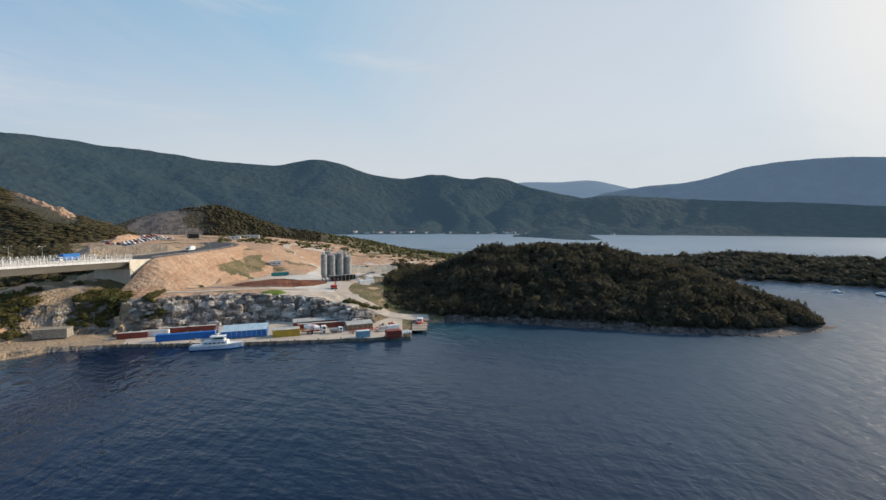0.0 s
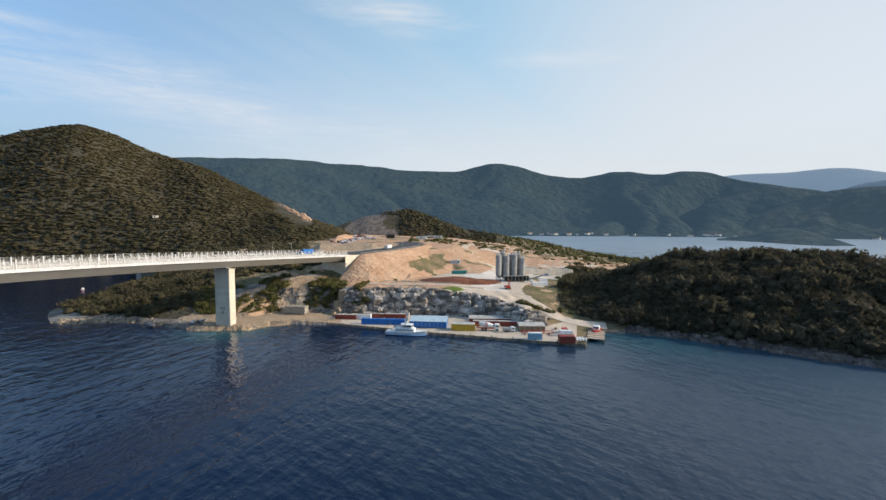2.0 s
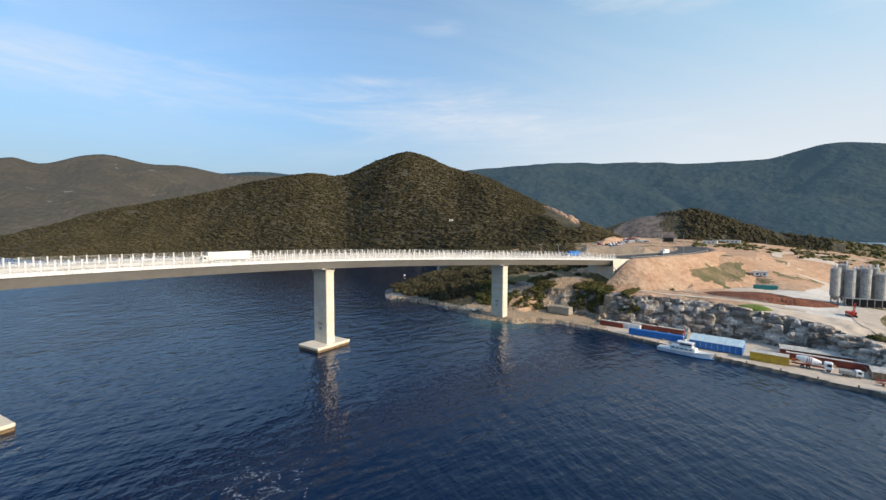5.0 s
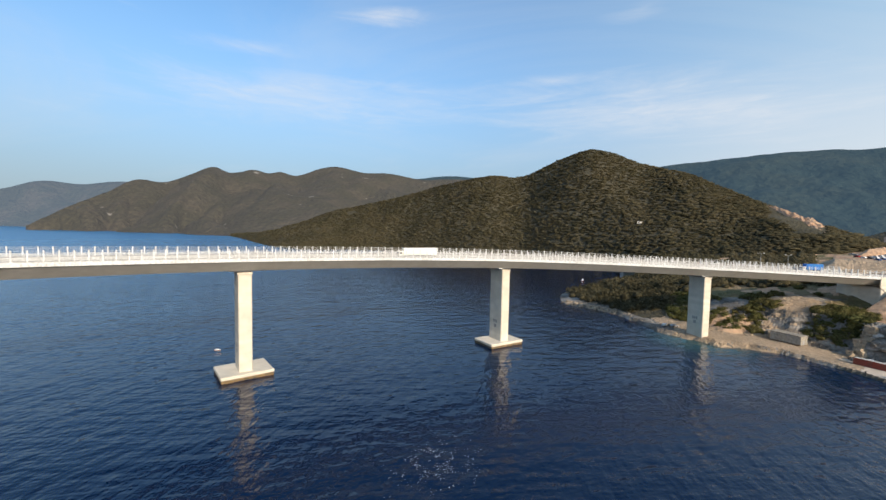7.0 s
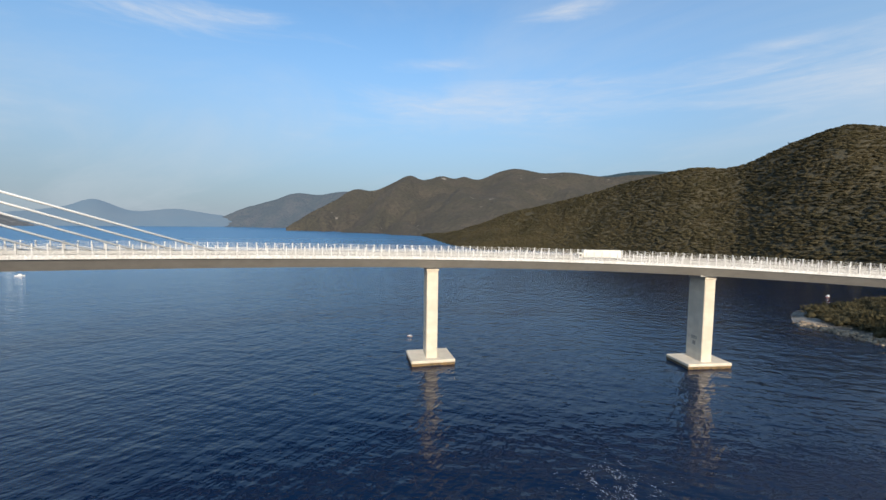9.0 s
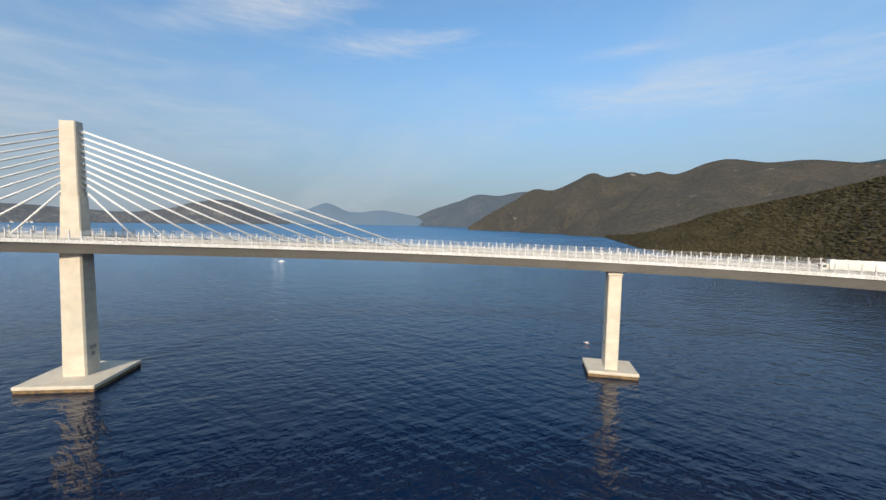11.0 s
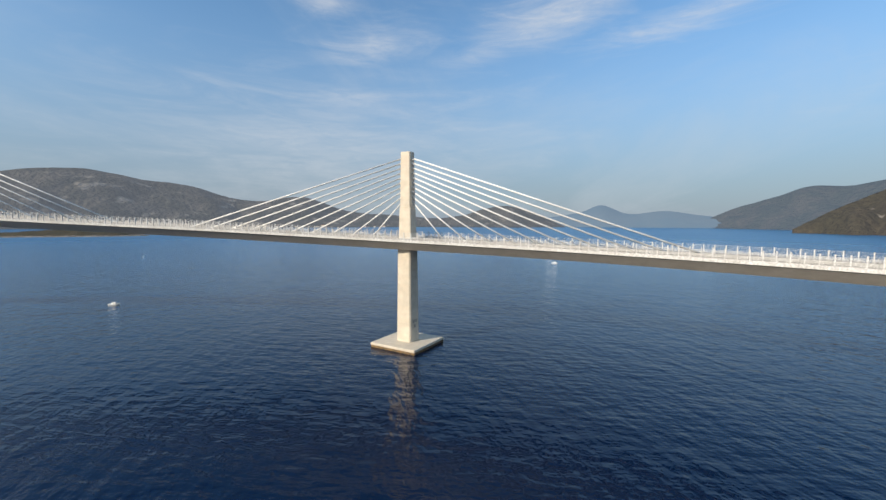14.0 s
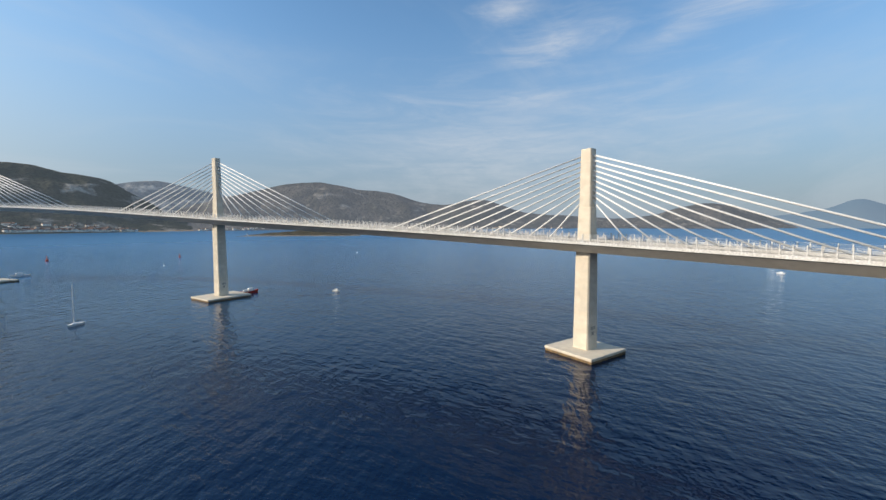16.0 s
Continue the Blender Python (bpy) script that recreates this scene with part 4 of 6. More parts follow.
for i in (1, 2, 3, 4, 5, 6):
    s = ARC[i]
    m = frame_at(s, FACING[i])
    soffit = float(level(s)) - 3.5
    tall = i >= 4
    w, d = (3.4, 3.3) if tall else (2.25, 4.5)
    base = 2.4 if i == 1 else plate_h
    bm = bmesh.new()
    if tall:
        taper(bm, [(base - 0.5, w + 0.35, d + 0.3, 0.5), (base + 14, w + 0.2, d + 0.1, 0.5), (soffit + 0.3, w, d - 0.2, 0.5)])
    else:
        taper(bm, [(base - 1.5, w, d, 0.25), (soffit - 1.6, w, d, 0.25)])
    pier = placed(part("pier", bm, CONCRETE, bridge, "pale board-marked concrete pier"), m)
    for side in (-1, 1):
        x = side * (w + 0.3 if tall else w)
        for y0, y1, z0, z1 in ((-1.5, -0.65, 9.2, 10.6), (-0.45, 0.4, 9.2, 10.6), (0.6, 1.45, 9.2, 10.6), (-0.8, 0.8, 6.9, 8.5)):
            bm = bmesh.new()
            box(bm, x - 0.03, x + 0.03, y0, y1, base + z0 - 1.0, base + z1 - 1.0)
            placed(part("mark", bm, MARK, pier, "dark painted marking"), m)
    if not tall:
        bm = bmesh.new()
        box(bm, -w - 0.25, w + 0.25, -d - 0.25, d + 0.25, soffit - 1.6, soffit - 0.75, 0.15)
        placed(part("cap", bm, CONCRETE, pier, "concrete bearing shelf"), m)
        for u in (-3.6, 3.6):
            bm = bmesh.new()
            box(bm, -1.0, 1.0, u - 1.0, u + 1.0, soffit - 0.75, soffit + 0.05, 0.1)
            placed(part("bearing", bm, STEEL_GREY, pier, "grey bridge bearing"), m)
        bm = bmesh.new()
        box(bm, -5.0, 5.0, -5.4, 5.4, soffit - 0.3, soffit + 0.3, 0.08)
        placed(part("girder_pad", bm, WHITE, pier, "white bearing plate below the girder"), m)
    if i > 1:
        bm = bmesh.new()
        turn, a, b = CAPS[i]
        mc = frame_at(s, turn)
        box(bm, -a, a, -b, b, 0.9, plate_h, 0.25)
        plate = placed(part("pile_cap", bm, CONCRETE, pier, "flat concrete pile cap just above the water"), mc)
        bm = bmesh.new()
        box(bm, -a + 0.15, a - 0.15, -b + 0.15, b - 0.15, -1.2, 0.92, 0.2)
        placed(part("tide_band", bm, RUST, pier, "brown tide-stained foot of the pile cap"), mc)
    if tall:
        z0 = float(level(s))
        up = 1.14 if i == 5 else 1.0
        bm = bmesh.new()
        taper(bm, [(z0 - 3.5, 3.3, 2.6, 0.3), (z0 + 14.5, 2.9, 2.2, 0.3), (z0 + 14.8, 2.65, 2.1, 0.3), (z0 + 38.8 * up, 2.4, 1.9, 0.3)])
        pylon = placed(part("pylon", bm, CONCRETE, bridge, "slender beige concrete pylon on the deck's centre line"), m)
        for side in (-1, 1):
            for k in range(10):
                e = s + side * (17 + 10.5 * k)
                foot = at(e, 0, 0.9)
                c, t, nn = station(s)
                head = Vector((c.x, c.y, z0)) + t * side * 2.0 + Vector((0, 0, (17.8 + 2.05 * k) * up))
                bm = bmesh.new()
                tube(bm, head, foot, 0.34, sides=8)
                part("stay_cable", bm, CABLE, bridge, "white stay cable", smooth=True)
        for k in range(10):
            for side in (-1, 1):
                bm = bmesh.new()
                tube(bm, (side * 2.3, 0, z0 + (17.8 + 2.05 * k) * up), (side * 3.4, 0, z0 + (17.2 + 2.0 * k) * up), 0.32, 0.26, 8)
                placed(part("anchor_sleeve", bm, WHITE, pylon, "white cable sleeve"), m)
# abutment
bm = bmesh.new()
box(bm, -12, 2.5, -11.2, 11.2, 20, 29.3, 0.3)
placed(part("abutment", bm, CONCRETE, bridge, "white concrete bridge abutment"), frame_at(0.0))


# ---- railings and wind barrier of the bridge ----
def unit_box(name, sx, sy, z0, z1, mat, bevel=0.0):
    bm = bmesh.new()
    box(bm, -sx / 2, sx / 2, -sy / 2, sy / 2, z0, z1, bevel)
    me = bpy.data.meshes.new(name)
    bm.to_mesh(me)
    bm.free()
    me.materials.append(mat)
    return me


def post_mesh():
    """An upright of the wind barrier: an I-shaped post with a foot plate and a bevelled head."""
    bm = bmesh.new()
    box(bm, -0.15, 0.15, -0.2, -0.16, 0.0, 3.0)
    box(bm, -0.15, 0.15, 0.16, 0.2, 0.0, 3.0)
    box(bm, -0.04, 0.04, -0.16, 0.16, 0.0, 3.0)
    box(bm, -0.25, 0.25, -0.3, 0.3, 0.0, 0.06)
    box(bm, -0.17, 0.17, -0.22, 0.22, 3.0, 3.06)
    me = bpy.data.meshes.new("barrier_post")
    bm.to_mesh(me)
    bm.free()
    me.materials.append(WHITE)
    return me


POST = post_mesh()
SPACING = 3.05
rest = bmesh.new()
for side in (1, -1):
    made = 0
    for k in range(int((END - 4) / SPACING)):
        s = 2 + k * SPACING
        c, t, nn = station(s)
        p = c + nn * side * 10.85 + Vector((0, 0, 1.15))
        rot = Matrix(((t.x, nn.x, 0, p.x), (t.y, nn.y, 0, p.y), (0, 0, 1, p.z), (0, 0, 0, 1)))
        if 60 < s < 60 + 150 * SPACING:
            ob = new("barrier_post", POST)
            ob.parent = bridge
            ob.matrix_basis = rot
        else:
            box(rest, -0.15, 0.15, -0.2, 0.2, 0.0, 3.05, 0, rot)
tagged(part("barrier_posts", rest, WHITE, bridge, "row of white barrier posts"), kind="stuff")
for side in (1, -1):
    for z, hgt, thick in ((1.3, 0.10, 0.05), (1.55, 0.14, 0.06), (1.85, 0.14, 0.06), (2.15, 0.16, 0.08), (2.75, 0.05, 0.03), (3.15, 0.05, 0.03), (3.55, 0.05, 0.03), (3.95, 0.06, 0.04)):
        u = side * 10.8
        sweep("barrier_rail", [(u - thick, z), (u + thick, z), (u + thick, z + hgt), (u - thick, z + hgt)], WHITE, bridge, 0, END, 8.0)
# central reserve and crash barriers
for u in (-1.6, 1.6, 9.4, -9.4):
    for z in (1.0, 1.35):
        sweep("crash_rail", [(u - 0.06, z), (u + 0.06, z), (u + 0.06, z + 0.24), (u - 0.06, z + 0.24)], GALVANISED, bridge, 0, END, 8.0, "galvanised crash barrier rail")
sweep("central_reserve", [(-0.9, 0.752), (0.9, 0.752), (0.9, 0.95), (-0.9, 0.95)], CONCRETE, bridge, 0, END, 8.0, "concrete strip between the carriageways")
# abutment walls
m = frame_at(0.0)
for u in (-11.4, 10.9):
    bm = bmesh.new()
    vs = [bm.verts.new(v) for v in ((-18, u, 33.8), (3, u, 34.4), (3, u, 29.5), (-2, u, 25.5), (-6, u, 25.5), (-18, u, 33.2), (-18, u + 0.6, 33.8), (3, u + 0.6, 34.4), (3, u + 0.6, 29.5), (-2, u + 0.6, 25.5), (-6, u + 0.6, 25.5), (-18, u + 0.6, 33.2))]
    bm.faces.new(vs[:6]), bm.faces.new(vs[6:])
    for i in range(6):
        bm.faces.new((vs[i], vs[(i + 1) % 6], vs[6 + (i + 1) % 6], vs[6 + i]))
    placed(part("wing_wall", bm, CONCRETE, bridge, "pale concrete wing wall"), m)


# ---- woods ----
def blob(rng, sub):
    bm = bmesh.new()
    bmesh.ops.create_icosphere(bm, subdivisions=sub, radius=1.0)
    v = np.array([tuple(x.co) for x in bm.verts])
    f = np.array([[x.index for x in y.verts] for y in bm.faces])
    bm.free()
    return v * (1 + rng.normal(0, 0.16, (len(v), 1))), f


def crown(rng, lumps, leaves, sub=1):
    """A ragged crown, about 1 m in radius: uneven lumps and small leaf sprays on and around them."""
    vs, fs, base = [], [], 0
    for k in range(lumps):
        v, f = blob(rng, sub)
        size = rng.uniform(0.45, 0.75)
        off = np.array([rng.normal(0, 0.42), rng.normal(0, 0.42), 0.55 + rng.uniform(-0.25, 0.45)])
        if k == 0:
            size, off = 0.8, np.array([0, 0, 0.55])
        vs.append(v * size * [1.1, 1.1, 0.8] + off)
        fs.append(f + base)
        base += len(v)
    for _ in range(leaves):
        d = rng.normal(0, 1, 3)
        d /= np.linalg.norm(d)
        d[2] = abs(d[2]) if rng.random() < 0.8 else d[2]
        p = d * rng.uniform(0.75, 1.18) * [1.15, 1.15, 0.85] + [0, 0, 0.6]
        s = rng.uniform(0.10, 0.22)
        vs.append(p + rng.normal(0, s, (3, 3)))
        fs.append(np.array([[0, 1, 2]]) + base)
        base += 3
    return np.concatenate(vs), np.concatenate(fs)


def scatter(name, places, templates, mat, label, category, rng, parent=None):
    """Many crowns joined into one mesh. places: x, y, z, radius, height factor."""
    vs, fs, base = [], [], 0
    for x, y, z, r, hgt in places:
        v, f = templates[int(rng.integers(len(templates)))]
        a = rng.uniform(0, 2 * math.pi)
        c, s = math.cos(a), math.sin(a)
        q = np.empty_like(v)
        q[:, 0], q[:, 1], q[:, 2] = (v[:, 0] * c - v[:, 1] * s) * r + x, (v[:, 0] * s + v[:, 1] * c) * r + y, v[:, 2] * r * hgt + z
        vs.append(q)
        fs.append(f + base)
        base += len(v)
    v, f = np.concatenate(vs), np.concatenate(fs)
    me = bpy.data.meshes.new(name)
    me.vertices.add(len(v))
    me.vertices.foreach_set("co", v.ravel())
    me.loops.add(len(f) * 3)
    me.loops.foreach_set("vertex_index", f.ravel().astype(np.int32))
    me.polygons.add(len(f))
    me.polygons.foreach_set("loop_start", np.arange(0, len(f) * 3, 3, dtype=np.int32))
    me.update(calc_edges=True)
    me.validate()
    me.materials.append(mat)
    return tagged(new(name, me), label, category, kind="stuff")


rng = np.random.default_rng(7)
NEAR_CROWNS = [crown(rng, 4, 110) for _ in range(7)]
MID_CROWNS = [crown(rng, 2, 26) for _ in range(6)]
FAR_CROWNS = [crown(rng, 1, 8) for _ in range(5)]
LOW_CROWNS = [(v * [1.6, 1.6, 0.5], f) for v, f in (crown(rng, 1, 6) for _ in range(6))]


def on_hill(place, count, az0, az1, v0, v1, size, keep=lambda x, y, z: True, sink=0.2):
    out = []
    while len(out) < count:
        a, v = rng.uniform(az0, az1), rng.uniform(v0, v1)
        x, y, z = place(a, v)
        if z > 1.2 and keep(x, y, z):
            r = size * rng.lognormal(0, 0.28)
            out.append((x, y, z - sink * r, r, rng.uniform(0.8, 1.25)))
    return out


def scar(x, y):
    a, r = math.degrees(math.atan2(x, y)), math.hypot(x, y)
    return 22.0 < a < 27.0 and r > 610 and abs(r - 662 - (24.5 - a) * 20) < 42


scatter("island_trees", on_hill(ISLE, 3600, 61, 113, 0.10, 1.35, 2.5, lambda x, y, z: z > 2.6), NEAR_CROWNS, HOLM, "dense dark green holm oak and pine wood covering the island", "trees", rng)
scatter("hillside_trees", on_hill(WOOD, 30000, -44, 32.5, 0.02, 1.12, 2.2, lambda x, y, z: rough(x, y, 60, 3, 3.3) > -0.85 and not scar(x, y)), LOW_CROWNS, LEAVES, "dark green maquis and low trees on the hillside", "trees", rng)
scatter("headland_trees", on_hill(HEAD, 2600, 90, 131, 0.06, 1.3, 3.0), MID_CROWNS, HOLM, "dark green low wood along the headland", "trees", rng)
scatter("coastal_scrub", on_hill(STRIP, 3800, 34, 75.5, 0.05, 1.25, 2.1, lambda x, y, z: rough(x, y, 50, 3, 1.3) > -0.25), FAR_CROWNS, SHRUB_LEAVES, "patchy green scrub on the low coast", "shrubs", rng)
scatter("knoll_trees", on_hill(KNOLL, 3000, 29, 52, 0.15, 1.4, 1.9, lambda x, y, z: rough(x, y, 40, 2, 2.2) > -0.7 and (math.degrees(math.atan2(x, y)) > 38.5 or z > 72)), FAR_CROWNS, LEAVES, "dark scrub on the knoll", "shrubs", rng)


def on_site(count, az0, az1, r0, r1, size, keep):
    out, tries = [], 0
    while len(out) < count and tries < count * 40:
        tries += 1
        a, r = rng.uniform(az0, az1), rng.uniform(r0, r1)
        x, y, z = r * math.sin(radians(a)), r * math.cos(radians(a)), ground_z(a, r)
        if z > 1.2 and keep(a, r, z, rough(x, y, 24, 3, 5.5)):
            s = size * rng.lognormal(0, 0.3)
            out.append((x, y, z - 0.25 * s, s, rng.uniform(0.7, 1.1)))
    return out


scatter("point_trees", on_site(620, 1, 13.5, 286, 440, 2.6, lambda a, r, z, k: z > 2.5), NEAR_CROWNS, LEAVES, "dark green pines and shrubs on the rocky point", "trees", rng)
scatter("hill_foot_trees", on_site(1500, 11, 29, 318, 560, 2.5, lambda a, r, z, k: k > -0.35 and not (a > 26 and r > 380)), MID_CROWNS, LEAVES, "dark green wood at the foot of the hill behind the bridge", "trees", rng)
scatter("slope_shrubs", on_site(900, 13, 33, 252, 320, 1.05, lambda a, r, z, k: 4 < z < 26 and (k > 0.14 or (25.5 < a < 31 and k > -0.15) or (r > 295 and k > -0.1))), NEAR_CROWNS, SHRUB_LEAVES, "green shrubs on the slope under the bridge", "shrubs", rng)
scatter("cliff_shrubs", on_site(260, 29, 60, 238, 285, 1.1, lambda a, r, z, k: z > 6 and k > 0.12 and (a < 38 or (a > 55 and r < 240))), NEAR_CROWNS, SHRUB_LEAVES, "shrubs along the edge of the cliff", "shrubs", rng)
scatter("bench_shrubs", on_site(140, 30, 46, 272, 372, 0.8, lambda a, r, z, k: k > 0.0 and any(math.hypot(r * math.sin(radians(a)) - ox, r * math.cos(radians(a)) - oy) < rr for ox, oy, rr in ((178, 237, 9), (146, 256, 9)))), NEAR_CROWNS, SHRUB_LEAVES, "low olive shrubs on the earth benches", "shrubs", rng)
scatter("site_shrubs", on_site(520, 40, 68, 245, 640, 1.6, lambda a, r, z, k: (a > 60.5 and r < 345 and k > 0.05) or (r > 470 and k > 0.1)), MID_CROWNS, SHRUB_LEAVES, "scrub at the edges of the building site", "shrubs", rng)
scatter("isthmus_trees", on_site(420, 61.5, 69, 262, 420, 2.4, lambda a, r, z, k: z > 2 and (r > 300 or a > 64)), NEAR_CROWNS, LEAVES, "dark trees between the building site and the island", "trees", rng)


# ---- rocks ----
def boulder(rng):
    bm = bmesh.new()
    bmesh.ops.create_icosphere(bm, subdivisions=1, radius=1.0)
    v = np.array([tuple(x.co) for x in bm.verts])
    f = np.array([[x.index for x in y.verts] for y in bm.faces])
    bm.free()
    v = np.sign(v) * np.abs(v) ** 0.7 * (1 + rng.normal(0, 0.14, (len(v), 1)))
    return v * rng.uniform(0.7, 1.2, 3), f


BOULDERS = [boulder(rng) for _ in range(8)]
rocks = []
for k in range(1500):
    a = rng.uniform(60, 113.2)
    x, y, z = ISLE(a, rng.uniform(0.0, 0.11))
    rocks.append((x, y, z - 0.1, rng.lognormal(-0.35, 0.45), rng.uniform(0.35, 0.8)))
scatter("shore_rocks", rocks, BOULDERS, SHORE_ROCK, "grey-brown limestone rocks along the island's shore", "rocks", rng)
rocks = []
for k in range(1700):
    a = rng.uniform(0.3, 29)
    r = float(np.interp(a, [0.3, 3.5, 7, 12, 18, 24, 29], [310, 298, 286, 247, 233, 238, 231])) + rng.uniform(0, 9)
    rocks.append((r * math.sin(radians(a)), r * math.cos(radians(a)), site_z(a, r) - 0.05, rng.lognormal(-1.75 if a > 9 else -0.3, 0.35), rng.uniform(0.5, 0.9)))
scatter("bank_stones", rocks, BOULDERS, BANK, "loose brown stones of the bank below the bridge", "rocks", rng)
rocks = []
while len(rocks) < 260:
    a = rng.uniform(24, 60)
    r = rng.uniform(205, 275)
    z = site_z(a, r)
    if z > 2.6 and site_z(a, r + 1.5) - site_z(a, r - 1.5) > 2.4:
        rocks.append((r * math.sin(radians(a)), r * math.cos(radians(a)), z - 0.6, min(1.3, rng.lognormal(-0.3, 0.4)), rng.uniform(0.8, 1.3)))


def block(rng):
    """A squared rock with broken corners."""
    bm = bmesh.new()
    box(bm, -1, 1, -0.7, 0.7, -0.8, 0.8, 0.16)
    v = np.array([tuple(x.co) for x in bm.verts])
    bmesh.ops.triangulate(bm, faces=bm.faces)
    f = np.array([[x.index for x in y.verts] for y in bm.faces])
    bm.free()
    return (v + rng.normal(0, 0.10, v.shape)) * rng.uniform(0.7, 1.3, 3), f


scatter("cliff_rubble", rocks, [block(rng) for _ in range(10)], ROCK, "broken grey limestone lodged in the cliff above the quay", "rocks", rng)
rocks = [(rng.normal(88, 9), rng.normal(252, 5)) for _ in range(420)]
rocks = [(x, y, ground_at(x, y) - 0.1, rng.lognormal(-0.9, 0.45), rng.uniform(0.5, 0.9)) for x, y in rocks]
scatter("rubble_stones", rocks, BOULDERS, WARM_ROCK, "loose orange rubble on the bank beside the pier", "rocks", rng)


def block_mesh(mat):
    v, f = block(rng)
    me = bpy.data.meshes.new("rock_block")
    me.from_pydata([tuple(q / 2) for q in v], [], [tuple(int(i) for i in t) for t in f])
    me.materials.append(mat)
    return me


def face_r(a, z):
    """The cliff's face at a bearing and a height."""
    p = [float(np.interp(a, [q[0] for q in SITE_B], [q[1][k] for q in SITE_B])) for k in (4, 5, 6, 7)]
    return p[0] + (p[2] - p[0]) * (z - p[1]) / max(1.0, p[3] - p[1]), p[3]


def rock_block(me, a, r, z, w, deep, h, turn):
    ob = new("rock_block", me)
    ob.parent = ground
    ob.matrix_basis = pose(r * math.sin(radians(a)), r * math.cos(radians(a)), z, rng.normal(0, 4), rng.normal(0, 4), turn) @ Matrix.Diagonal((w, deep, h, 1))
    return ob


def crag(mat, seed):
    """A rounded, cracked boulder of unit size."""
    bm = bmesh.new()
    bmesh.ops.create_icosphere(bm, subdivisions=2, radius=0.62)
    for v in bm.verts:
        p = v.co.copy()
        v.co = Vector([math.copysign(abs(c) ** 0.62, c) for c in p]) * 0.72
        v.co *= 1 + 0.32 * noise.noise(p * 2.3 + Vector((seed, seed, 0))) + 0.10 * noise.noise(p * 6 + Vector((0, seed, 0)))
    me = bpy.data.meshes.new("rock_block")
    bm.to_mesh(me)
    bm.free()
    me.materials.append(mat)
    return me


GREY_BLOCKS = [crag(CLIFF_ROCK, 3.7 * k) for k in range(9)]
WARM_BLOCKS = [block_mesh(WARM_ROCK) for _ in range(4)]
for k in range(290):
    a = 30.4 + 28.4 * ((k * 0.618034) % 1.0)
    base_r, top_z = face_r(a, 2.0)
    z = 2.0 + (top_z - 2.6) * rng.random() ** 0.85
    r, top_z = face_r(a, z)
    w, h = rng.lognormal(1.35, 0.38), rng.lognormal(1.25, 0.4)
    h = min(h, (top_z - z) * 1.3 + 1.6)
    rock_block(GREY_BLOCKS[k % 9], a, r + 0.9 + rng.normal(0, 0.7), z, w, rng.uniform(2.6, 4.2), h, -a + rng.normal(0, 16))
# buttress at the end of the cliff, its sunlit tone put into warmer rock
for k in range(22):
    z = 2 + 12.5 * (k / 21)
    rock_block(WARM_BLOCKS[k % 4], 29.6 + 1.4 * k / 21 + rng.normal(0, 0.25), 252.5 + 6.0 * k / 21 + rng.normal(0, 1.0), z, rng.uniform(2.2, 3.6), rng.uniform(2.5, 4), rng.uniform(2.0, 3.6), -70 + rng.normal(0, 14))



# bare excavation on the hill's flank: a ragged wedge, widest at its lower end
verts, faces = [], []
COLS, ROWS = 44, 14
for i in range(COLS + 1):
    u = i / COLS
    a = 21.8 + 5.2 * u
    crest = 1.02 - 0.03 * u
    wide = 0.03 + 0.19 * u ** 0.8
    for j in range(ROWS + 1):
        w = j / ROWS
        x, y, z = WOOD(a, crest - wide * w)
        rim = min(1.0, 5 * min(u, 1 - u, w + 0.12, 1 - w)) + rough(x, y, 9, 3, 2.0) * 0.9
        verts.append((x, y, z - 1.5 + max(0.0, rim) * 3.6 + rough(x, y, 5, 3, 4.0) * 0.8))
for i in range(COLS):
    for j in range(ROWS):
        o = i * (ROWS + 1) + j
        faces.append((o, o + ROWS + 1, o + ROWS + 2, o + 1))
tagged(mesh_object("excavation", verts, faces, EARTH), "bare pale orange excavation on the hill's flank", "excavation", kind="structure")
# earth bank below the car park
verts, faces = [], []
bank = ((350, 30.5), (353, 33.5), (358, 36.2), (363, 38.6), (368, 39.2), (382, 39.0), (396, 34.0))
for i in range(61):
    a = 26.0 + 10.5 * i / 60
    tail = min(1.0, 6 * min(i / 60, 1 - i / 60))
    for r, z in bank:
        x, y = r * math.sin(radians(a)), r * math.cos(radians(a))
        verts.append((x, y, 29 + (z - 29) * (0.35 + 0.65 * tail) + rough(x, y, 9, 3, 1.0) * 0.7))
for i in range(60):
    for j in range(len(bank) - 1):
        o = i * len(bank) + j
        faces.append((o, o + len(bank), o + len(bank) + 1, o + 1))
tagged(mesh_object("embankment", verts, faces, GROUND_BANK), "curved brown earth bank below the car park", "embankment", kind="structure")
# small white flecks in two clusters on the water
flecks, faces = [], []
for k in range(900):
    u = rng.normal(0, 1, 2)
    ox = -6.5 if k % 3 == 0 else 0.0
    x, y = -24 + ox + u[0] * (1.6 if ox else 3.8) + u[1] * 1.5, 88 + u[1] * 5.0 - ox * 0.4
    while noise.noise((x * 0.35, y * 0.35, 4.0)) < rng.uniform(-0.1, 0.3):
        x, y = x + rng.normal(0, 0.8), y + rng.normal(0, 0.8)
    size = rng.uniform(0.03, 0.12)
    flecks += [(x + rng.normal(0, size), y + rng.normal(0, size), 0.03) for _ in range(3)]
    faces.append((3 * k, 3 * k + 1, 3 * k + 2))
tagged(mesh_object("froth", flecks, faces, HULL_WHITE), "scattered small white flecks on the dark water", "froth", kind="stuff")


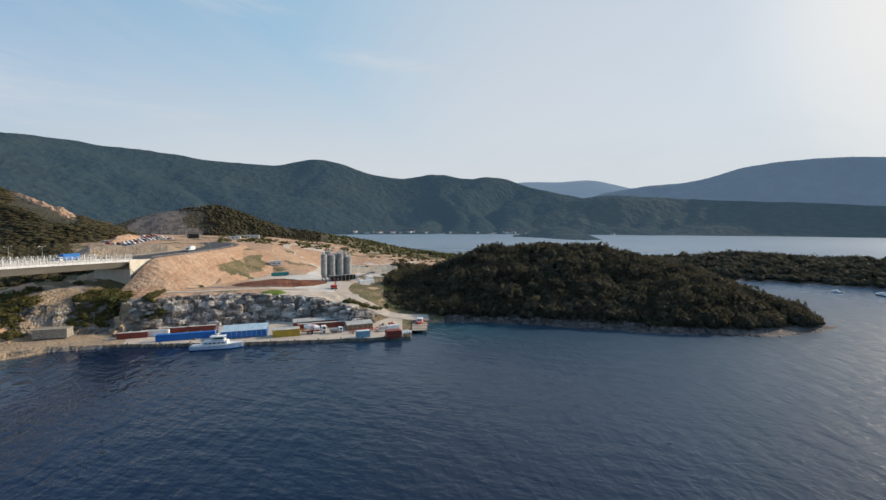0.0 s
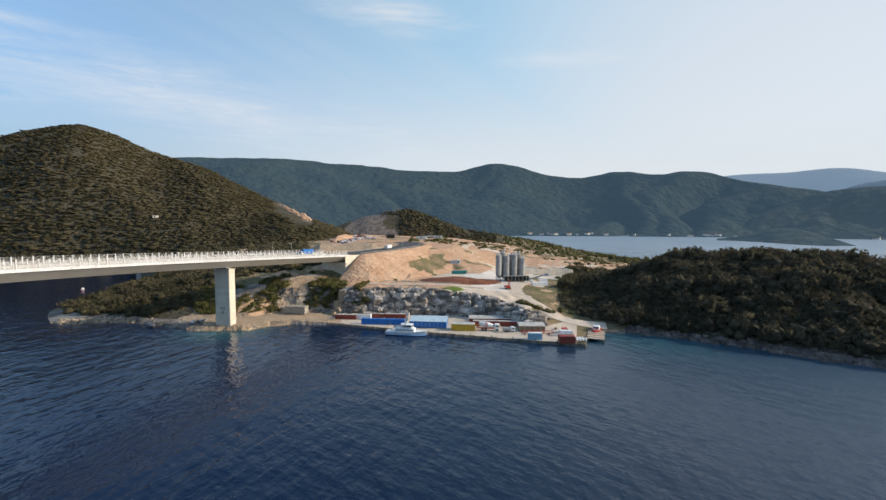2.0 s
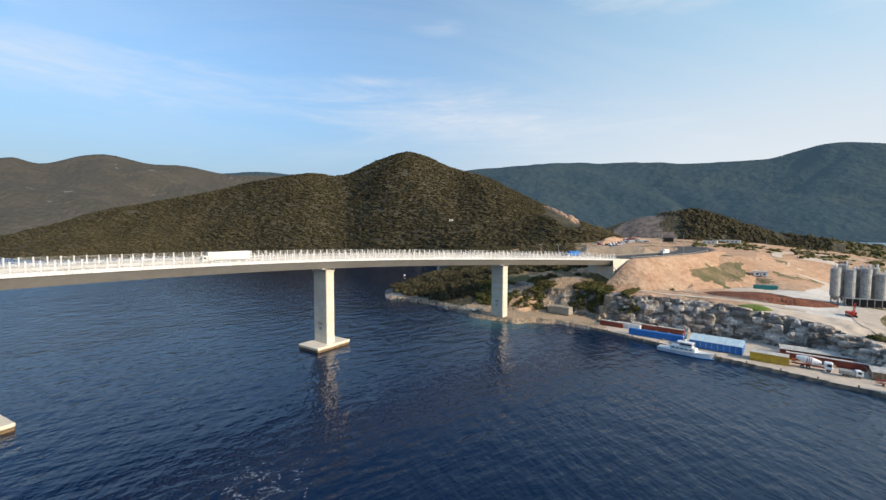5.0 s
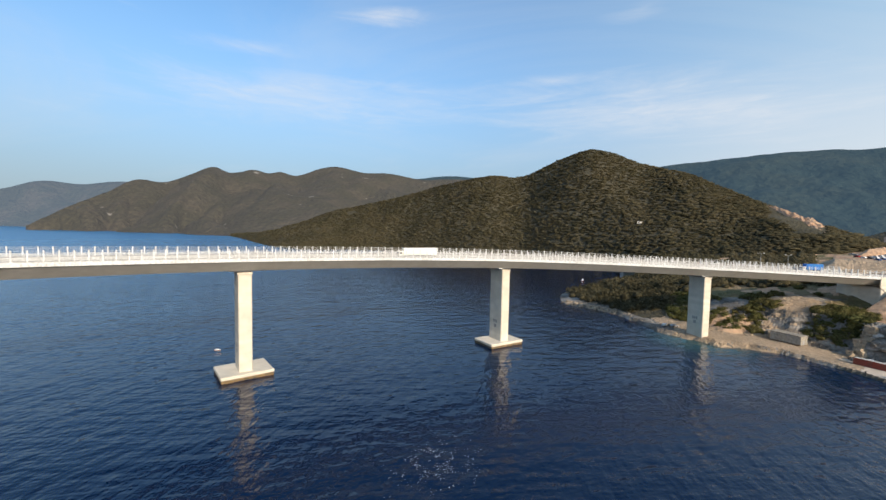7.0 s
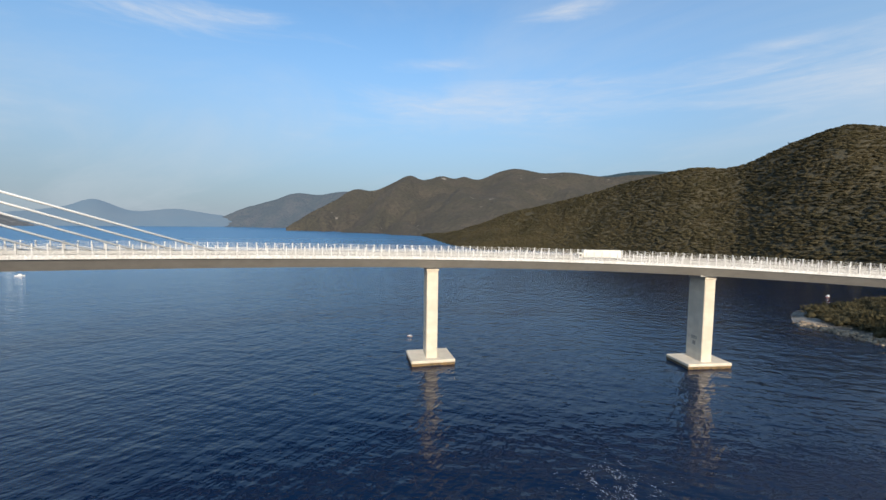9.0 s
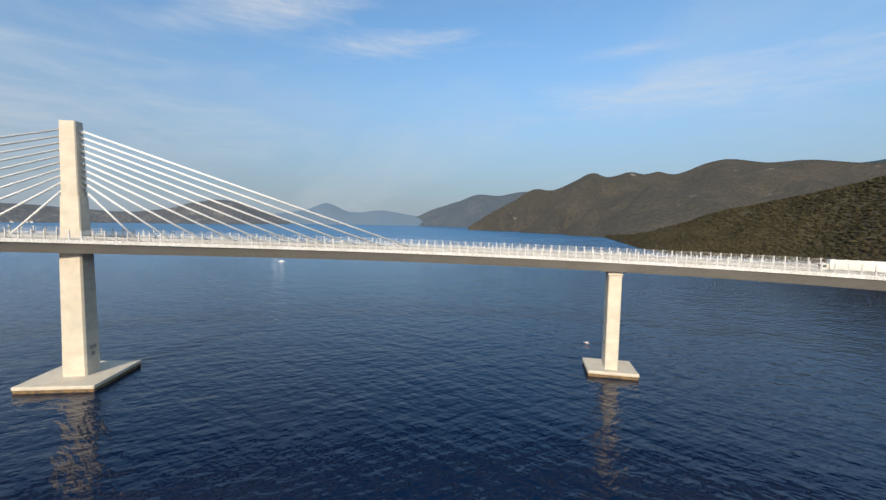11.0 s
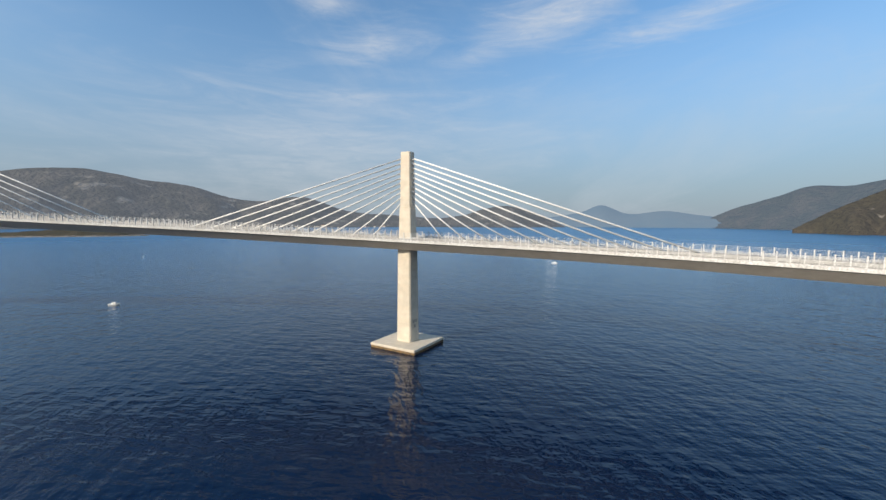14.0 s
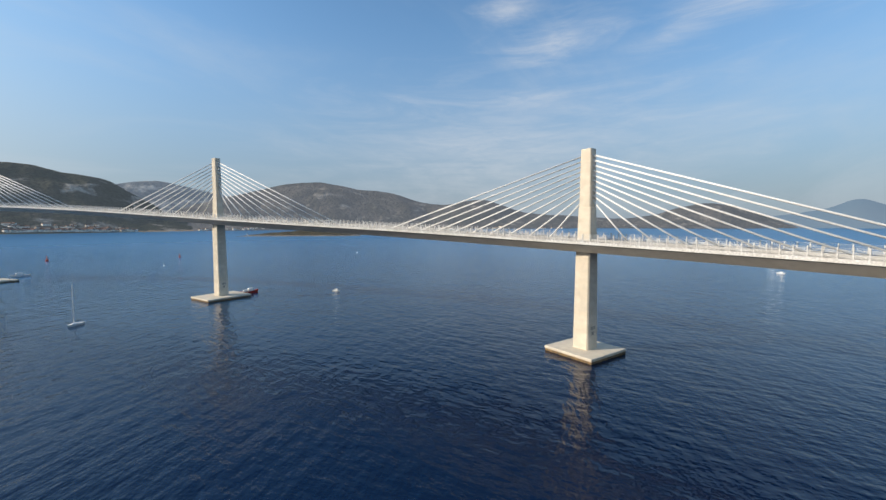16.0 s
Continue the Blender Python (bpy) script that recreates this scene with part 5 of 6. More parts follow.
# ---- building site: roads and surfaces ----
def ribbon(name, path, width, mat, label, lift=0.12, base=None, kind="structure", category="road", thick=0.35):
    """A road of even width along a path, lying on the ground or at the heights given."""
    path = [Vector(p) for p in path]
    arc = [0.0]
    for p, q in zip(path, path[1:]):
        arc.append(arc[-1] + (q - p).length)
    f = curve_through(arc, [tuple(p) for p in path])
    n_s = max(8, int(arc[-1] / 3))
    verts, faces = [], []
    for i in range(n_s + 1):
        s = arc[-1] * i / n_s
        c, d = f(s), f(min(s + 0.5, arc[-1])) - f(max(s - 0.5, 0))
        t = Vector((d[0], d[1])).normalized()
        for u in (-0.5, -0.2, 0.2, 0.5):
            x, y = c[0] - t.y * u * width, c[1] + t.x * u * width
            z = (c[2] if base else ground_at(x, y)) + lift
            verts.append((x, y, z))
        verts += [(verts[-4][0], verts[-4][1], verts[-4][2] - thick), (verts[-2][0], verts[-2][1], verts[-2][2] - thick)]
    for i in range(n_s):
        o, q = i * 6, i * 6 + 6
        for a, b2 in ((0, 1), (1, 2), (2, 3), (4, 0), (3, 5)):
            faces.append((o + a, q + a, q + b2, o + b2))
    return tagged(mesh_object(name, verts, faces, mat, smooth=False), label, category, kind=kind)


ribbon("road", [(139, 258.5, 34.15), (165, 267, 34.1), (200, 279, 34.6), (250, 305, 35.2), (285, 345, 36.0), (300, 400, 37.5), (312, 470, 39.5), (330, 560, 43)], 21, ASPHALT, "new dark asphalt motorway approach to the bridge", 0.05, True)


def shoulder(path, label):
    """The motorway's outer shoulder: a low berm whose flank falls to the site."""
    f = curve_through(range(len(path)), path)
    section = ((-5, -1.2), (-2.5, 0.7), (0, 1.1), (2.2, 0.6), (5, -1.0), (8, -2.8), (11.5, -5.0), (15, -7.2), (18.5, -9.4), (22, -11.5), (26, -14), (40, -22))
    verts, faces, w = [], [], len(section)
    for i in range(-18, 181):
        q = (len(path) - 1) * max(i, 0) / 180
        c, d = f(q), f(min(q + 0.05, len(path) - 1)) - f(max(q - 0.05, 0))
        t = Vector((d[0], d[1])).normalized()
        out = Matrix.Rotation(radians(min(i, 0) * 4.5), 2) @ Vector((t.y, -t.x))
        for u, z in section:
            x, y = c[0] + out.x * u, c[1] + out.y * u
            verts.append((x, y, c[2] + z + (rough(x, y, 8, 3, 3.0) * 0.5 if u > 0 else 0)))
    for i in range(198):
        for j in range(w - 1):
            faces.append((i * w + j, i * w + w + j, i * w + w + j + 1, i * w + j + 1))
    ob = mesh_object("embankment", verts, faces, EARTH, smooth=True)
    ob.data.materials.append(SCRUB)
    for p in ob.data.polygons:
        u, v = p.center.x - 226, p.center.y - 249
        ca, sa = math.cos(radians(20)), math.sin(radians(20))
        if ((u * ca + v * sa) / 29) ** 2 + ((v * ca - u * sa) / 9) ** 2 < 1 + rough(p.center.x, p.center.y, 9, 3, 8.0) * 0.9:
            p.material_index = 1
    return tagged(ob, label, "embankment", kind="structure")


shoulder([(166, 253, 33.2), (203, 263, 34.4), (256, 289, 35.0), (296, 331, 35.8), (314, 392, 37.0), (327, 465, 39.0)], "orange earth embankment of the motorway approach")
ribbon("road", [(214, 92, 2), (206, 108, 3), (205, 125, 6), (212, 146, 11), (226, 160, 13), (246, 168, 13.5)], 9, GRAVEL, "pale gravel track from the quay up to the site", 0.25)
ribbon("road", [(270, 190, 15), (330, 215, 17), (400, 250, 19), (470, 240, 20), (500, 200, 18), (470, 165, 15)], 9, EARTH, "orange earth haul road", 0.4)
ribbon("road", [(330, 300, 28), (370, 330, 34), (420, 330, 32), (480, 290, 26), (540, 240, 20)], 7, GRAVEL, "pale earth track across the slope", 0.5)
ribbon("road", [(150, 225, 18), (168, 205, 18), (188, 188, 17), (205, 170, 15)], 5, GRAVEL, "pale track along the top of the cliff", 0.25)


def mound(name, x, y, rx, ry, h, turn, mat, label, category, seed):
    """A heap with a rough surface."""
    verts, faces, n_a, n_r = [], [], 28, 9
    c, s = math.cos(radians(turn)), math.sin(radians(turn))
    for j in range(n_r + 1):
        q = j / n_r
        for i in range(n_a):
            a = 2 * math.pi * i / n_a
            k = 1 + 0.18 * rough(math.cos(a) * 3, math.sin(a) * 3, 2.0, 3, seed)
            u, v = rx * q * k * math.cos(a), ry * q * k * math.sin(a)
            px, py = x + u * c - v * s, y + u * s + v * c
            z = ground_at(px, py) + h * (1 - q * q) * (1 + 0.35 * rough(px, py, 5, 3, seed)) - (0.4 if j == n_r else 0)
            verts.append((px, py, z))
    for j in range(n_r):
        for i in range(n_a):
            faces.append((j * n_a + i, (j + 1) * n_a + i, (j + 1) * n_a + (i + 1) % n_a, j * n_a + (i + 1) % n_a))
    return tagged(mesh_object(name, verts, faces, mat, smooth=True), label, category)


mound("soil_mound", 211, 197, 30, 15, 2.6, -32, RED_SOIL, "long heap of dark red soil on the site", "heap", 1.0)
mound("soil_mound", 215, 185, 12, 6, 2.4, -30, RED_SOIL, "dark red soil heap beside the haul road", "heap", 2.0)
mound("grass_mound", 179.8, 173, 7.5, 4.2, 1.1, -45, GRASS, "bright green grassy mound at the cliff top", "mound", 3.0)
mound("gravel_mound", 318, 190, 10, 6, 3.2, -30, GRAVEL, "pale aggregate heap beside the silos", "heap", 4.0)
mound("gravel_mound", 300, 205, 9, 6, 2.6, -20, GRAVEL, "pale aggregate heap in a storage bay", "heap", 5.0)
mound("earth_bank", 264, 446, 20, 8, 6, 20, EARTH, "orange cut bank above the car park", "heap", 6.0)


# ---- things of the site ----
def empty(name, label, category, group=""):
    return tagged(new(name), label, category, group)


def boxed(name, parent, mat, *boxes, label="", bevel=0.0):
    bm = bmesh.new()
    for q in boxes:
        box(bm, *q, bevel)
    return part(name, bm, mat, parent, label)


def on_ground(x, y, turn, dz=0.0, z=None):
    return pose(x, y, (ground_at(x, y) if z is None else z) + dz, 0, 0, turn)


def container(mat, label, length=12.2, roof=None, group="containers on the quay", width=2.44, h=2.7):
    """A shipping container: corner posts, ribbed walls, roof, two door leaves with lock bars."""
    top = empty("shipping_container", label, "container", group)
    l2, w2 = length / 2, width / 2
    bm = bmesh.new()
    box(bm, -l2 + 0.05, l2 - 0.05, -w2 + 0.05, w2 - 0.05, 0.1, h - 0.06)
    for k in range(int(length / 0.55)):
        x = -l2 + 0.35 + k * 0.55
        for sgn in (-1, 1):
            box(bm, x - 0.13, x + 0.13, sgn * (w2 - 0.03) - 0.03, sgn * (w2 - 0.03) + 0.03, 0.2, h - 0.18)
    part("body", bm, mat, top)
    bm = bmesh.new()
    for sx in (-1, 1):
        for sy in (-1, 1):
            box(bm, sx * (l2 - 0.09) - 0.09, sx * (l2 - 0.09) + 0.09, sy * (w2 - 0.09) - 0.09, sy * (w2 - 0.09) + 0.09, 0, h)
    for sy in (-1, 1):
        for z in (0.08, h - 0.09):
            box(bm, -l2, l2, sy * (w2 - 0.06) - 0.06, sy * (w2 - 0.06) + 0.06, z - 0.08, z + 0.08)
    part("frame", bm, mat, top)
    boxed("roof", top, roof or mat, (-l2 + 0.1, l2 - 0.1, -w2 + 0.1, w2 - 0.1, h - 0.05, h + 0.02))
    for sy in (-1, 1):
        door = boxed("door", top, mat, (l2 - 0.06, l2 + 0.02, sy * w2 * 0.475 - w2 * 0.45, sy * w2 * 0.475 + w2 * 0.45, 0.18, h - 0.18))
        boxed("lock_bar", door, GALVANISED, (l2 + 0.02, l2 + 0.07, sy * 0.35 - 0.03, sy * 0.35 + 0.03, 0.2, h - 0.2))
    return top


def put(top, x, y, turn, dz=0.0, z=None):
    top.matrix_basis = on_ground(x, y, turn, dz, z)
    return top


QUAY_TURN = -49.7
blue = put(container(CONTAINER_BLUE, "bright blue shipping container standing on the quay", h=3.0), 127.6, 184.4, QUAY_TURN)
copy_thing(blue, on_ground(135.6, 175.0, QUAY_TURN))
red = put(container(CONTAINER_RED, "rust-red shipping container below the cliff", roof=ROOF_PALE), 123.2, 204.6, QUAY_TURN)
for x, y in ((136.5, 195.6), (144.6, 186.0), (168.8, 139.5), (176.4, 130.0)):
    copy_thing(red, on_ground(x, y, QUAY_TURN))
put(container(HULL_WHITE, "weathered white shipping container below the cliff", roof=ROOF_PALE), 129.5, 199.0, QUAY_TURN - 4)
put(container(CONTAINER_YELLOW, "wide yellow container store standing on the quay", roof=ROOF_PALE, width=5.6, h=3.4), 154.4, 141.6, QUAY_TURN)
put(container(CONTAINER_PALE, "pale blue site container near the quay's edge", 6.6, roof=HULL_WHITE, h=3.2), 165.8, 105.6, QUAY_TURN)
put(container(CONTAINER_RED, "dark red container at the tip of the quay", 7.2, width=4.0, h=3.3), 172.0, 92.4, -47)
put(container(HULL_WHITE, "white site office container on the quay", 6.1), 182.0, 98.4, -47)
put(container(CONTAINER_TEAL, "teal container on the earth terrace", 12.2, group="containers on the terrace"), 241.5, 226.5, -35)
put(container(HULL_WHITE, "white container cabin by the silos", 6.1, group="containers on the terrace"), 262, 161, -30)
put(container(HULL_WHITE, "long white container cabin beside the track", 12.2, group="containers on the terrace"), 250, 156, -28)


def shed(label, length, depth, height, wall, roof, bays):
    """A long open-fronted shelter: posts, wall panels, a shallow pitched sheet roof with ribs."""
    top = empty("storage_shed", label, "shed")
    l2, d2 = length / 2, depth / 2
    for k in range(bays + 1):
        x = -l2 + length * k / bays
        boxed("post", top, GALVANISED, (x - 0.09, x + 0.09, -d2 - 0.05, -d2 + 0.13, 0, height))
    for k in range(bays):
        x0 = -l2 + length * k / bays
        boxed("wall_panel", top, wall, (x0 + 0.1, x0 + length / bays - 0.1, -d2 + 0.02, -d2 + 0.1, 0.25, height - 0.15))
    boxed("back_wall", top, wall, (-l2, l2, d2 - 0.12, d2, 0, height + 0.5))
    for sx in (-1, 1):
        boxed("end_wall", top, wall, (sx * l2 - 0.06, sx * l2 + 0.06, -d2, d2, 0, height))
    for k in range(bays):
        x0 = -l2 - 0.3 + (length + 0.6) * k / bays
        bm = bmesh.new()
        box(bm, x0 + 0.03, x0 + (length + 0.6) / bays - 0.03, -d2 - 0.5, d2 + 0.3, -0.05, 0.05)
        bmesh.ops.rotate(bm, cent=(0, 0, 0), matrix=Matrix.Rotation(radians(4), 3, "X"), verts=bm.verts)
        bmesh.ops.translate(bm, vec=(0, 0, height + 0.3), verts=bm.verts)
        part("roof_sheet", bm, roof, top)
    return top


put(shed("long shelter with blue panels and pale blue sheet roof", 19.5, 10, 3.6, CONTAINER_BLUE, ROOF_BLUE, 9), 147.0, 160.0, QUAY_TURN)
put(shed("long open shelter with a pale sheet roof", 24, 6, 2.8, CONTAINER_RED, ROOF_PALE, 10), 176.5, 141.0, QUAY_TURN + 3)
put(shed("small shelter with a straw-coloured sheet roof", 13, 6, 2.8, TIMBER, ROOF_PALE, 5), 178.5, 116.0, QUAY_TURN + 3)


def wheel_set(top, spots, radius, width):
    for x, y in spots:
        bm = bmesh.new()
        tube(bm, (x, y - width / 2, radius), (x, y + width / 2, radius), radius, sides=14)
        w = part("wheel", bm, BLACK, top)
        bm = bmesh.new()
        tube(bm, (x, y - width / 2 - 0.02, radius), (x, y + width / 2 + 0.02, radius), radius * 0.5, sides=10)
        part("hub", bm, GALVANISED, w)


def cab(top, x, mat, w=1.2, h=2.7, long=1.9):
    c = boxed("cab", top, mat, (x, x + long, -w, w, 0.7, h), bevel=0.18)
    boxed("windscreen", c, DARK_GLASS, (x + long - 0.03, x + long + 0.015, -w + 0.25, w - 0.25, 1.6, 2.45))
    for s in (-1, 1):
        boxed("side_window", c, DARK_GLASS, (x + 0.55, x + long - 0.3, s * w - 0.02, s * w + 0.015, 1.6, 2.4))
        boxed("headlight", c, HULL_WHITE, (x + long - 0.02, x + long + 0.03, s * (w - 0.35) - 0.18, s * (w - 0.35) + 0.18, 0.95, 1.15))
    return c


def lorry(label, body, paint, length=8.0, height=2.6):
    top = empty("lorry", label, "lorry", "lorries")
    boxed("chassis", top, BLACK, (-length + 1.8, 1.8, -0.45, 0.45, 0.75, 1.0))
    cab(top, 0, paint)
    boxed("box_body", top, body, (-length + 1.9, -0.2, -1.25, 1.25, 1.0, 1.0 + height), bevel=0.05)
    wheel_set(top, [(1.0, -1.0), (1.0, 1.0), (-length + 3.2, -1.0), (-length + 3.2, 1.0), (-length + 4.5, -1.0), (-length + 4.5, 1.0)], 0.5, 0.35)
    return top


def mixer(label):
    top = empty("concrete_mixer", label, "lorry", "lorries")
    boxed("chassis", top, RED, (-6.5, 1.8, -0.5, 0.5, 0.8, 1.1))
    cab(top, 0, HULL_WHITE)
    bm = bmesh.new()
    tube(bm, (-0.5, 0, 2.0), (-2.6, 0, 2.25), 0.6, 1.15, 16)
    tube(bm, (-2.6, 0, 2.25), (-4.0, 0, 2.45), 1.15, 1.15, 16)
    tube(bm, (-4.0, 0, 2.45), (-6.2, 0, 2.9), 1.15, 0.55, 16)
    part("drum", bm, HULL_WHITE, top, "white rotating drum with red stripes")
    for k in range(3):
        bm = bmesh.new()
        tube(bm, (-2.7 - 0.45 * k, 0, 2.27 + 0.065 * k), (-2.85 - 0.45 * k, 0, 2.29 + 0.065 * k), 1.19, 1.19, 16)
        part("stripe", bm, RED, top)
    boxed("chute", top, ORANGE, (-7.2, -6.1, -0.3, 0.3, 1.5, 2.2))
    wheel_set(top, [(1.0, -1.0), (1.0, 1.0), (-3.4, -1.0), (-3.4, 1.0), (-4.7, -1.0), (-4.7, 1.0)], 0.5, 0.35)
    return top


put(mixer("red and white concrete mixer lorry parked on the quay"), 164.5, 129.0, QUAY_TURN).scale = (1.3, 1.3, 1.3)
put(lorry("white lorry with a low body parked on the quay", GALVANISED, HULL_WHITE, 6.0, 1.2), 168.3, 121.5, QUAY_TURN + 8)
van = put(lorry("white box lorry driving along the new road", HULL_WHITE, HULL_WHITE, 8.5, 2.8), 211.0, 283.0, 205, z=34.85)
put(lorry("pale lorry parked below the silos", GALVANISED, HULL_WHITE, 7.0, 1.6), 246, 175, 150)
coach = put(lorry("long cream articulated lorry crossing the bridge", WALL_WHITE, WALL_WHITE, 17, 3.0), 0, 0, 0)
c, t, nn = station(240)
tarp = lorry("lorry with a bright blue tarpaulin on the bridge", CONTAINER_BLUE, HULL_WHITE, 11, 3.0)
c, t, nn = station(26)
tarp.matrix_basis = pose(c.x - nn.x * 5.5, c.y - nn.y * 5.5, c.z + 0.76, 0, 0, math.degrees(math.atan2(t.y, t.x)))
c, t, nn = station(240)
coach.matrix_basis = pose(c.x + nn.x * 5.5, c.y + nn.y * 5.5, c.z + 0.76, 0, 0, math.degrees(math.atan2(t.y, t.x)))


def beam_rack(label):
    """A lattice crane boom laid on trestles."""
    top = empty("crane_boom", label, "crane boom")
    bm = bmesh.new()
    for y in (-0.6, 0.6):
        for z in (0.9, 2.0):
            tube(bm, (-8, y, z), (8, y, z), 0.10, sides=6)
    part("chord", bm, RED, top)
    bm = bmesh.new()
    for k in range(16):
        for y in (-0.6, 0.6):
            tube(bm, (-8 + k, y, 0.9 if k % 2 else 2.0), (-7 + k, y, 2.0 if k % 2 else 0.9), 0.06, sides=5)
    part("lacing", bm, RED, top)
    for x in (-6, 0, 6):
        boxed("trestle", top, TIMBER, (x - 0.2, x + 0.2, -0.9, 0.9, 0, 0.82))
    return top


put(beam_rack("red lattice crane boom lying on timber trestles"), 173.0, 109.0, QUAY_TURN + 4)


def crane(label, mat, boom):
    top = empty("crawler_crane", label, "crane")
    for y in (-1.2, 1.2):
        bm = bmesh.new()
        box(bm, -2.2, 2.2, y - 0.35, y + 0.35, 0, 0.9, 0.3)
        part("track", bm, BLACK, top)
    body = boxed("body", top, mat, (-2.2, 1.6, -1.3, 1.3, 1.0, 2.4), bevel=0.15)
    boxed("cab_window", body, DARK_GLASS, (0.6, 1.63, 0.4, 1.32, 1.6, 2.3))
    boxed("counterweight", top, BLACK, (-2.9, -2.15, -1.2, 1.2, 1.0, 2.2), bevel=0.1)
    bm = bmesh.new()
    for y in (-0.35, 0.35):
        tube(bm, (1.2, y, 1.8), (boom * 0.35, y * 0.4, boom), 0.11, 0.07, 6)
        tube(bm, (1.7, y, 1.6), (boom * 0.35 + 0.3, y * 0.4, boom), 0.11, 0.07, 6)
    part("boom", bm, mat, top)
    bm = bmesh.new()
    tube(bm, (boom * 0.35, 0, boom), (boom * 0.35 + 0.1, 0, boom * 0.45), 0.03, sides=5)
    part("hoist_rope", bm, BLACK, top)
    return top


put(crane("red crawler crane with a short boom below the silos", RED, 7.0), 219, 161, -120)
put(crane("red machine with a folded boom at the quay's tip", RED, 3.6), 186.0, 101.0, -140)
put(crane("small blue quayside crane beside the shelter", CONTAINER_PALE, 6.5), 139.0, 171.5, -60)


def silo(label):
    top = empty("cement_silo", label, "silo", "cement silos")
    for k in range(4):
        a = math.pi / 4 + k * math.pi / 2
        bm = bmesh.new()
        tube(bm, (1.6 * math.cos(a), 1.6 * math.sin(a), 0), (1.6 * math.cos(a), 1.6 * math.sin(a), 4.2), 0.14, sides=6)
        part("leg", bm, GALVANISED, top)
    bm = bmesh.new()
    tube(bm, (0, 0, 1.6), (0, 0, 4.0), 0.25, 1.8, 20)
    part("hopper", bm, SILO, top)
    shell = None
    for k in range(5):
        bm = bmesh.new()
        tube(bm, (0, 0, 4.0 + 2.35 * k), (0, 0, 6.33 + 2.35 * k), 1.8, sides=20)
        part("shell_ring", bm, SILO, top)
    bm = bmesh.new()
    tube(bm, (0, 0, 15.75), (0, 0, 16.2), 1.8, 0.7, 20)
    part("roof", bm, SILO, top)
    bm = bmesh.new()
    for k in range(10):
        a = 2 * math.pi * k / 10
        tube(bm, (1.7 * math.cos(a), 1.7 * math.sin(a), 15.7), (1.7 * math.cos(a), 1.7 * math.sin(a), 16.9), 0.05, sides=4)
        b2 = 2 * math.pi * (k + 1) / 10
        tube(bm, (1.7 * math.cos(a), 1.7 * math.sin(a), 16.9), (1.7 * math.cos(b2), 1.7 * math.sin(b2), 16.9), 0.05, sides=4)
    part("top_rail", bm, GALVANISED, top)
    bm = bmesh.new()
    for y in (-0.25, 0.25):
        tube(bm, (-2.0, y, 0), (-2.0, y, 16.6), 0.05, sides=4)
    for k in range(27):
        tube(bm, (-2.0, -0.25, 0.4 + k * 0.6), (-2.0, 0.25, 0.4 + k * 0.6), 0.03, sides=4)
    part("ladder", bm, GALVANISED, top)
    bm = bmesh.new()
    tube(bm, (0.9, 0.3, 16.0), (0.9, 0.3, 17.6), 0.35, sides=10)
    part("dust_filter", bm, HULL_WHITE, top)
    return top


first = put(silo("tall dusty grey cement silo on steel legs"), 237.0, 182.6, 30)
for k, (x, y) in enumerate(((241.9, 179.2), (246.8, 175.8), (251.7, 172.4), (243.5, 183.9), (248.4, 180.5), (253.3, 177.1))):
    tall = (1.2, 1.3, 1.15, 1.35, 1.25, 1.3)[k]
    copy_thing(first, on_ground(x, y, 30 + x, -0.6)).scale = (1.2, 1.2, tall)
first.scale = (1.2, 1.2, 1.2)


def batching_plant():
    top = empty("batching_plant", "dark steel mixing plant at the foot of the silos", "plant")
    boxed("mixer_house", top, BLACK, (-9, 9, -1.6, 1.6, 0.6, 4.2), bevel=0.1)
    boxed("platform", top, GALVANISED, (-10, 10, -2.2, 2.2, 4.2, 4.45))
    for k in range(8):
        boxed("column", top, GALVANISED, (-9.8 + k * 2.8 - 0.12, -9.8 + k * 2.8 + 0.12, -2.1, -1.86, 0, 4.2))
    bm = bmesh.new()
    tube(bm, (9, 0, 1.2), (22, -3, 5.5), 0.6, sides=6)
    part("conveyor", bm, GALVANISED, top, "inclined grey conveyor")
    return top


put(batching_plant(), 246.5, 173.6, -35)


def bay(label):
    """A storage bay of concrete block walls."""
    top = empty("aggregate_bay", label, "storage bay", "storage bays")
    for x in (-6, 0, 6):
        for k in range(3):
            boxed("wall_block", top, CONCRETE, (x - 0.3, x + 0.3, -5 + k * 3.4, -1.7 + k * 3.4, 0, 3.0), bevel=0.05)
    for k in range(2):
        boxed("back_block", top, CONCRETE, (-5.9 + k * 6, -0.1 + k * 6, 5.0, 5.6, 0, 3.2), bevel=0.05)
    return top


def pole(label, height, double=False):
    top = empty("lamp_post", label, "lamp post", "lamp posts")
    bm = bmesh.new()
    tube(bm, (0, 0, 0), (0, 0, height), 0.16, 0.08, 8)
    part("mast", bm, GALVANISED, top)
    for s in (-1, 1) if double else (1,):
        bm = bmesh.new()
        tube(bm, (0, 0, height - 0.1), (s * 1.6, 0, height + 0.25), 0.06, sides=6)
        arm = part("arm", bm, GALVANISED, top)
        boxed("lantern", arm, HULL_WHITE, (s * 1.9 - 0.4, s * 1.9 + 0.4, -0.15, 0.15, height + 0.18, height + 0.36))
    return top


